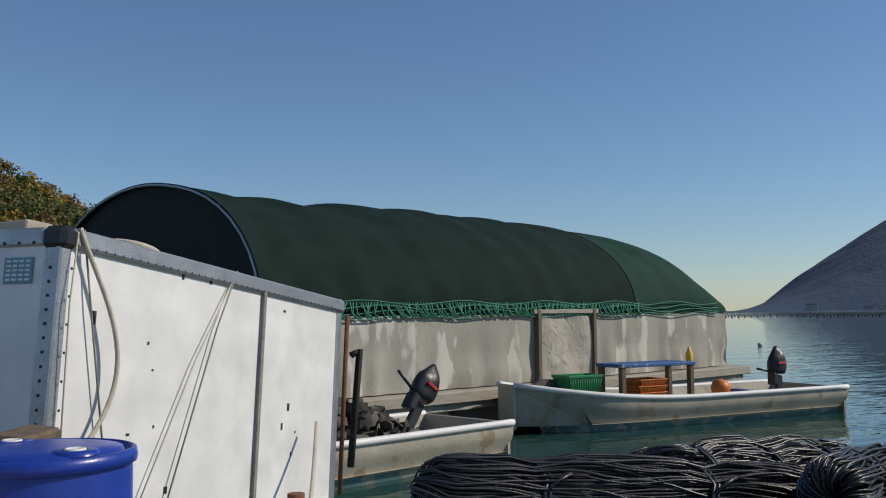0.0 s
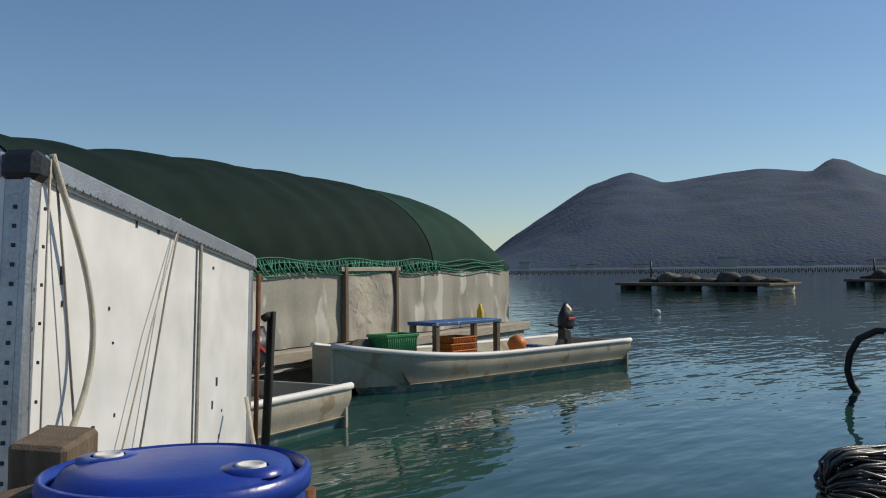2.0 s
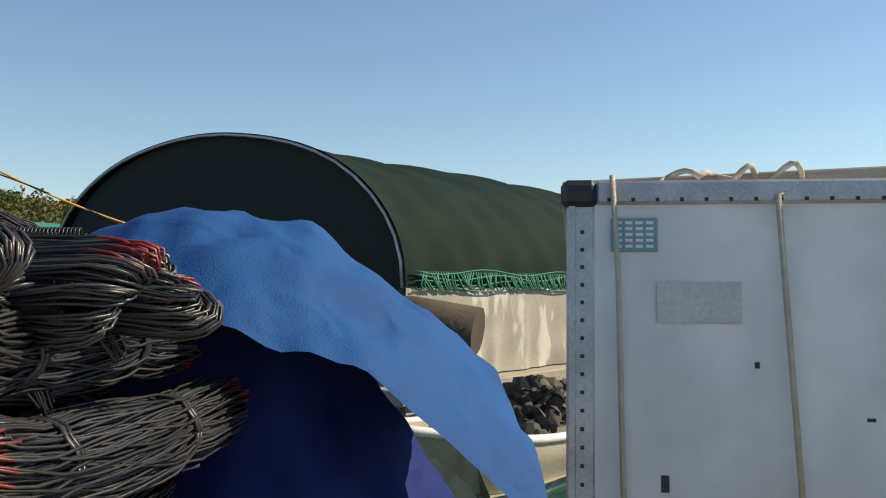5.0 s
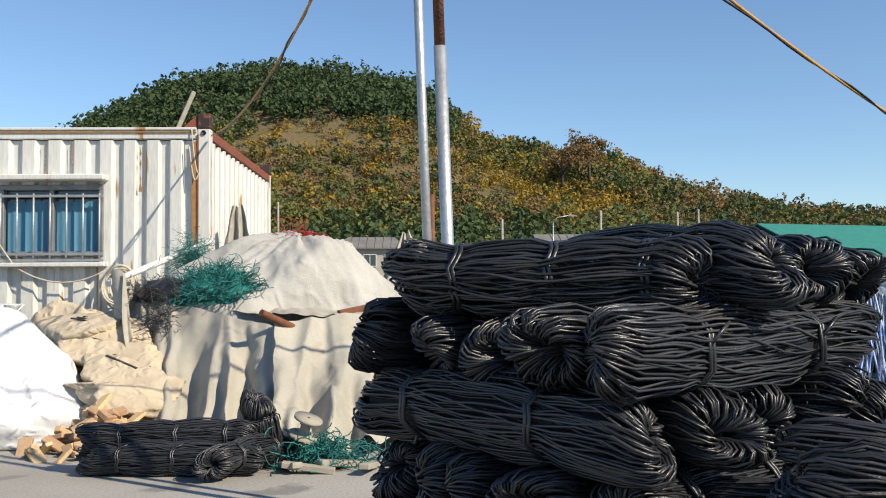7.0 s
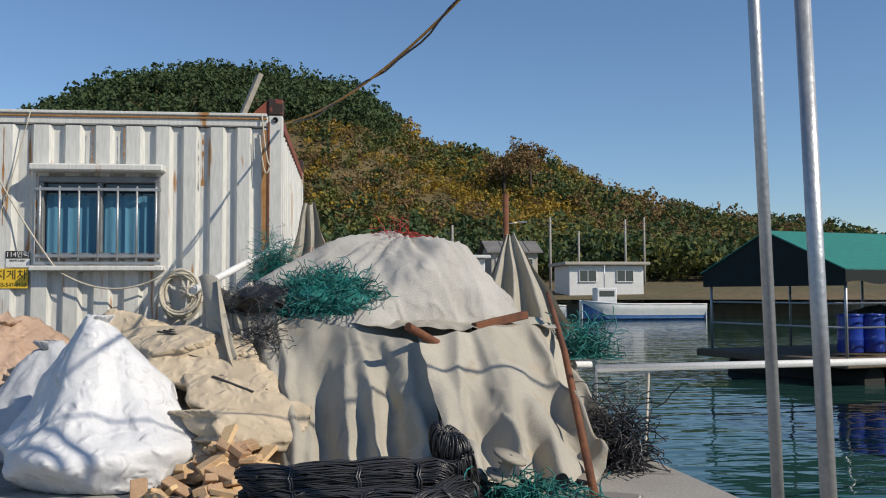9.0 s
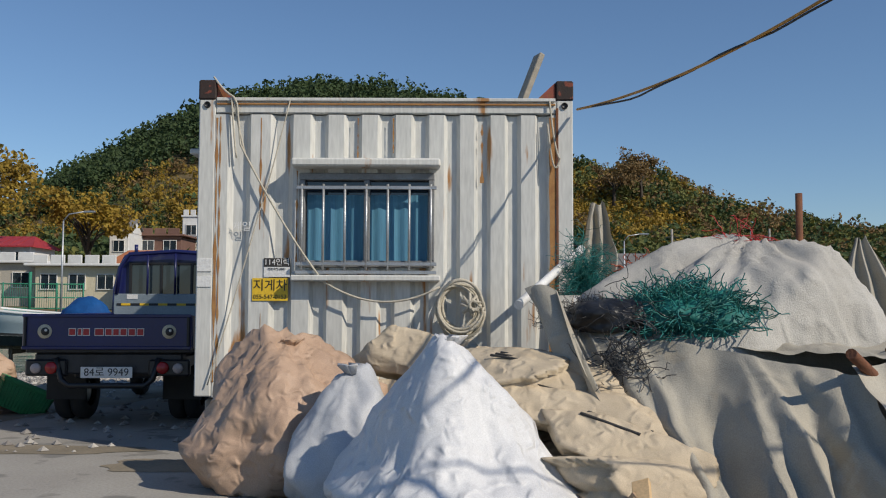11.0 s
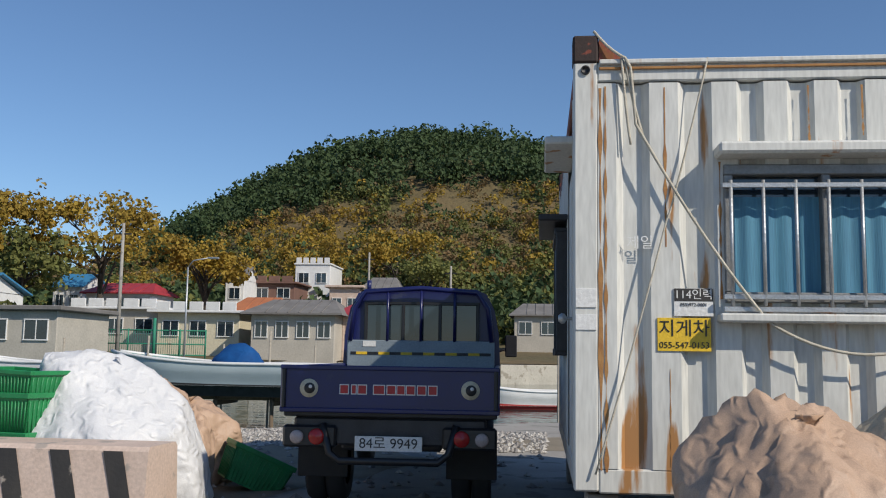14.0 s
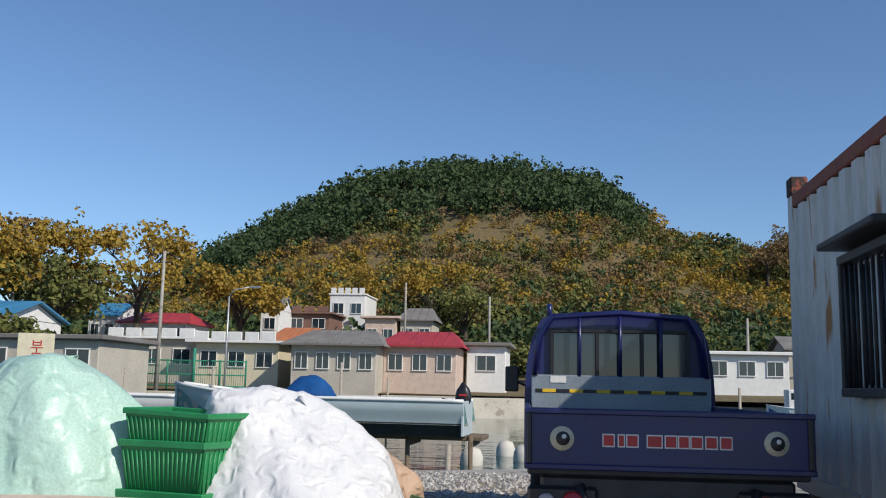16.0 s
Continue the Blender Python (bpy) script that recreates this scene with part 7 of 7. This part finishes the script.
crate(pose(-4.32, 1.62, 0.0, 0, 0, -14), (0.62, 0.42, 0.62), M_CRATEG, "green plastic crate under another", "green crates")
crate(pose(-4.32, 1.62, 0.6, 0, 0, -14), (0.62, 0.42, 0.32), M_CRATEG, "green stacked plastic crate", "green crates", 9)
crate(pose(-4.30, 1.62, 0.84, 0, 2, -16), (0.64, 0.44, 0.26), M_CRATEG, "green stacked plastic crate on top", "green crates", 9)
sack("bulk_bag", pose(-3.6, 3.3, 0), (0.8, 0.8, 0.8), 95, M_SACKP, "slack peach woven bag behind the others", 0, 0.2)
crate(pose(-2.9, 3.1, 0.02, 0, 25, 30), (0.6, 0.42, 0.34), M_CRATEG, "tilted green plastic crate behind the bags", "green crates")
sack("bulk_bag", pose(-5.25, 1.75, 0), (1.35, 1.3, 1.42), 15, M_SACKM, "large swollen mint-green plastic bag", 0.0, 0.05, fold_n=13)
sack("bulk_bag", pose(-3.6, 2.0, 0, 0, 0, -10), (1.5, 1.15, 1.18), 16, M_SACKW, "full white woven bulk bag with faint print", 0.0, 0.10, fold_n=5, facets=14, lean=(-0.2, 0))
sack("bulk_bag", pose(-3.7, 2.85, 0, 0, 0, 20), (0.85, 0.8, 0.98), 17, M_SACKP, "peach woven bulk bag leaning among bags", 0.0, 0.12, fold_n=9)
sack("bulk_bag", pose(-3.28, 2.65, 0), (0.45, 0.5, 0.72), 18, M_SACKP, "small crumpled peach bag", 0.0, 0.22, fold_n=9)
sack("bulk_bag", pose(-5.9, 2.9, 0), (1.2, 1.1, 1.0), 19, M_SACKW, "white bulk bag behind the others", 0.2, 0.08)
sg = thing("sign_board", pose(-13.35, 14.9, 0, 0, 0, 20), "pale board sign with red lettering", "sign")
part("board", G().box((0, 0, 1.72), (0.75, 0.04, 1.05), 0.01), M_CREAM, sg)
part("post", G().tube([(-0.3, 0.04, -2.2), (-0.3, 0.04, 1.3)], 0.03, 6).tube([(0.3, 0.04, -2.2), (0.3, 0.04, 1.3)], 0.03, 6), M_STEEL, sg)
for k, ch in enumerate("부동산"):
    words(ch, 0.3, M_REDP, sg, Matrix.Translation((0.03, -0.028, 1.95 - 0.27 * k)) @ UP)

# ---- harbour beyond the truck ----
boat(pose(-12.2, 20.0, 0.22, 0, 0, -1), 7.8, 2.0, 0.72, "pale blue-grey open boat moored across the basin", M_BOATTEAL, M_DARKSTEEL, mat("pale_hull", (0.5, 0.58, 0.6), (0.42, 0.5, 0.52), 0.5, scale=1))
boat(pose(-19.0, 23.0, 0.1, 0, 0, -3), 6.0, 1.8, 0.75, "white wooden boat with a dark line", M_BOATTEAL, M_DARKSTEEL, M_WHITEP)
outboard(pose(-4.55, 20.0, 0.75, 0, 0, 0), "dark outboard motor on the moored boat")
jt = thing("timber_jetty", pose(-12.5, 19.6, 0, 0, 0, -1), "dark timber jetty with posts under the moored boat", "jetty")
part("deck", G().box((4.2, 0.9, 0.02), (8.6, 1.6, 0.12), 0.02), M_WOOD, jt)
for k in range(6):
    part("post", G().tube([(0.2 + 1.6 * k, 0.1, -2.6), (0.2 + 1.6 * k, 0.1, 0.1)], 0.06, 8), M_WOOD, jt)
    part("cross_beam", G().box((0.2 + 1.6 * k, 0.9, -0.12), (0.12, 1.7, 0.14), 0.01), M_WOOD, jt)
boat(pose(-3.0, 33, WL, 0, 0, 12), 6.0, 1.8, 0.7, "small red and white boat", M_BOATBLUE, M_REDP, M_WHITEP)
boat(pose(22, 62, WL, 0, 0, 5), 10, 2.6, 1.2, "white fishing boat with blue trim at the far quay", M_BOATBLUE, M_BOATBLUE, M_WHITEP)
boat(pose(12, 64, WL, 0, 0, -4), 9, 2.4, 1.1, "white fishing boat at the far quay", M_BOATBLUE, M_BOATBLUE, M_WHITEP)
for x, y in ((24, 62.3), (14, 63.6)):
    wc = thing("wheelhouse", pose(x, y, WL + 0.9), "white boat wheelhouse with dark windows", "wheelhouse", "wheelhouses")
    part("body", G().box((0, 0, 0.8), (1.6, 1.4, 1.6), 0.06), M_WHITEP, wc)
    part("window", G().box((0, -0.7, 1.15), (1.2, 0.04, 0.45), 0.01), M_GLASS, wc)
    part("mast", G().tube([(0, 0, 1.6), (0, 0, 3.4)], 0.05, 6), M_STEEL, wc)
for x, y, r in ((-4.6, 22.5, 0.32), (-3.2, 24.5, 0.34), (-3.9, 26.5, 0.3), (-2.4, 27.5, 0.3)):
    solid("foam_float", G().lathe([(0.01, 0), (r * 0.7, 0.03), (r, 0.25), (r, 0.75), (r * 0.7, 0.95), (0.01, 1.0)], 14), M_FLOAT, "white foam mooring float", "float", "mooring floats", m=pose(x, y, WL - 0.5, 8, 5, 0))
solid("covered_bundle", lump((1.5, 1.2, 0.8), 81, 0.3, 0.12, sub=3), M_TARPBLUE, "blue tarp bundle on the boat", "tarp", m=pose(-8.6, 20.0, 0.75))
for x, y, z1, r in ((-8.1, 21.2, 1.9, 0.035), (-6.9, 21.8, 1.5, 0.03), (-9.6, 21.5, 1.5, 0.03), (-4.2, 14.0, 0.2, 0.05), (-11.5, 20.5, 1.7, 0.03), (-13.8, 20, 1.6, 0.03), (1.5, 15.5, 1.4, 0.03), (0.2, 16.8, 1.6, 0.03)):
    solid("mooring_stake", G().tube([(0, 0, -2.6), (0.03, 0, z1)], r, 8), M_WOODG, "thin grey mooring stake in the water", "stake", "mooring stakes", m=pose(x, y, 0))
fn = thing("green_fence", pose(-34.3, 60.2, 0.7, 0, 0, 7), "green painted steel fence and gate", "fence")
for k in range(6):
    part("post", G().tube([(k * 1.9, 0, 0), (k * 1.9, 0, 3.0 if k in (0, 3) else 2.2)], 0.12 if k in (0, 3) else 0.06, 8), M_GREENNET, fn)
for z in (0.3, 1.1, 2.1):
    part("rail", G().tube([(0, 0, z), (9.5, 0, z)], 0.05, 6), M_GREENNET, fn)
g = G()
for k in range(60):
    g.tube([(k * 0.16, 0, 0.3), (k * 0.16, 0, 2.1)], 0.018, 4)
part("grille", g, M_GREENNET, fn)
for x, y, z0, z1, lamp in ((-30.8, 59.5, 0.7, 10.6, False), (-25.9, 59.9, 0.7, 7.4, True), (24.5, 84, 0.7, 9, False), (14.2, 82, 0.7, 8, False), (19, 80, 0.7, 7.5, True), (29, 90, 0.7, 8, False), (-20, 100, 5, 13, False), (-10, 95, 3, 11, False), (-49, 70, 3, 13, False), (9, 80, 0.7, 7, False), (33, 86, 0.7, 9, False), (38, 95, 0.7, 10, False)):
    po = thing("street_lamp" if lamp else "utility_pole", pose(x, y, z0), "grey street lamp with a curved arm" if lamp else "tall concrete utility pole", "lamp" if lamp else "pole", "bank poles")
    h = z1 - z0
    part("pole", G().tube([(0, 0, -0.3), (0, 0, h)], [0.16, 0.11] if not lamp else [0.09, 0.06], 8), M_STEEL if lamp else M_CONC, po)
    if lamp:
        part("arm", G().tube([(0, 0, h), (0.4, 0, h + 0.5), (1.6, 0, h + 0.7)], 0.05, 6), M_STEEL, po)
        part("lamp_head", G().box((1.9, 0, h + 0.68), (0.8, 0.3, 0.14), 0.05), M_ALU, po)
    else:
        part("cross_arm", G().box((0, 0, h - 0.8), (1.3, 0.1, 0.1), 0.01), M_DARKSTEEL, po)

# green-roofed rafts behind the poles
def canopy(m, w, d, h, label, open_=True):
    b = thing("canopy_shed", m, label, "shed", "canopy sheds")
    for x in (-w / 2, -w / 6, w / 6, w / 2):
        for y in (-d / 2, d / 2):
            part("post", G().tube([(x, y, 0), (x, y, h)], 0.04, 6), M_STEEL, b)
    for s_ in (-1, 1):
        q = [(-w / 2 - 0.2, s_ * (d / 2 + 0.2), h), (w / 2 + 0.2, s_ * (d / 2 + 0.2), h), (w / 2 + 0.2, 0, h + 1.0), (-w / 2 - 0.2, 0, h + 1.0)]
        part("roof_sheet", G().add(q + [(x, y, z + 0.03) for x, y, z in q], [(0, 1, 2, 3), (7, 6, 5, 4), (0, 4, 5, 1), (1, 5, 6, 2), (2, 6, 7, 3), (3, 7, 4, 0)]), M_ROOFG, b, "green canopy sheet")
    for s_ in (-1, 1):
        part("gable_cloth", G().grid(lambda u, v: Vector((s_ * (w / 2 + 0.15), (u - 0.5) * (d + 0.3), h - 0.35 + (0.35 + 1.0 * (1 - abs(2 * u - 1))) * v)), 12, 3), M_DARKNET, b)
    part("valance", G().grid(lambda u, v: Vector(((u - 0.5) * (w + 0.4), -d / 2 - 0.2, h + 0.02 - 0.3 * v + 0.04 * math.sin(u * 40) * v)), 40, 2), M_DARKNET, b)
    for z in (0.7, 1.25):
        part("rail", G().tube([(-w / 2, -d / 2, z), (w / 2, -d / 2, z)], 0.025, 6), M_STEEL, b)
        part("rail", G().tube([(-w / 2, -d / 2, z), (-w / 2, d / 2, z)], 0.025, 6), M_STEEL, b)
    part("deck", G().box((0, 0, -0.1), (w + 0.6, d + 0.6, 0.18), 0.02), M_WOOD, b)
    for k in range(5):
        part("float", G().tube([(-w / 2 + (k + 0.5) * w / 5, -d / 2, -0.5), (-w / 2 + (k + 0.5) * w / 5, d / 2, -0.5)], 0.32, 10), M_RUBBER, b)
    return b


canopy(pose(18.2, 14.0, -0.25, 0, 0, 17), 8.2, 4.6, 2.0, "floating work raft under a green canopy with dark cloth ends")
for x, y, rz in ((15.6, 11.6, 20), (16.2, 11.7, 50)):
    drum(pose(x, y, -0.16, 0, 0, rz), "blue plastic drum on the canopy raft")
sack("net_bundle", pose(17.6, 13.2, -0.16), (2.6, 1.8, 1.0), 83, M_OYSTER, "dark heap of gear on the canopy raft", 0, 0.2, tuft=False, category="nets")
solid("white_rail", G().tube([(6.1, -0.8, -0.2), (6.1, -0.8, 0.55), (9.5, -0.9, 0.6)], 0.035, 8), M_WHITEP, "white pipe rail at the water's edge", "rail")
solid("mooring_rope", G().tube(curve_pts((6.6, -0.8, 0.5), (5.5, -3.9, 0.03), 0.25, 14), 0.012, 6), M_ROPE, "pale mooring rope to the quay", "rope")
solid("plastic_pipe", G().tube([(5.2, -1.2, 0.62), (6.0, -1.0, 0.60)], 0.03, 8), M_WHITEP, "white pipe end sticking out of the nets", "pipe")
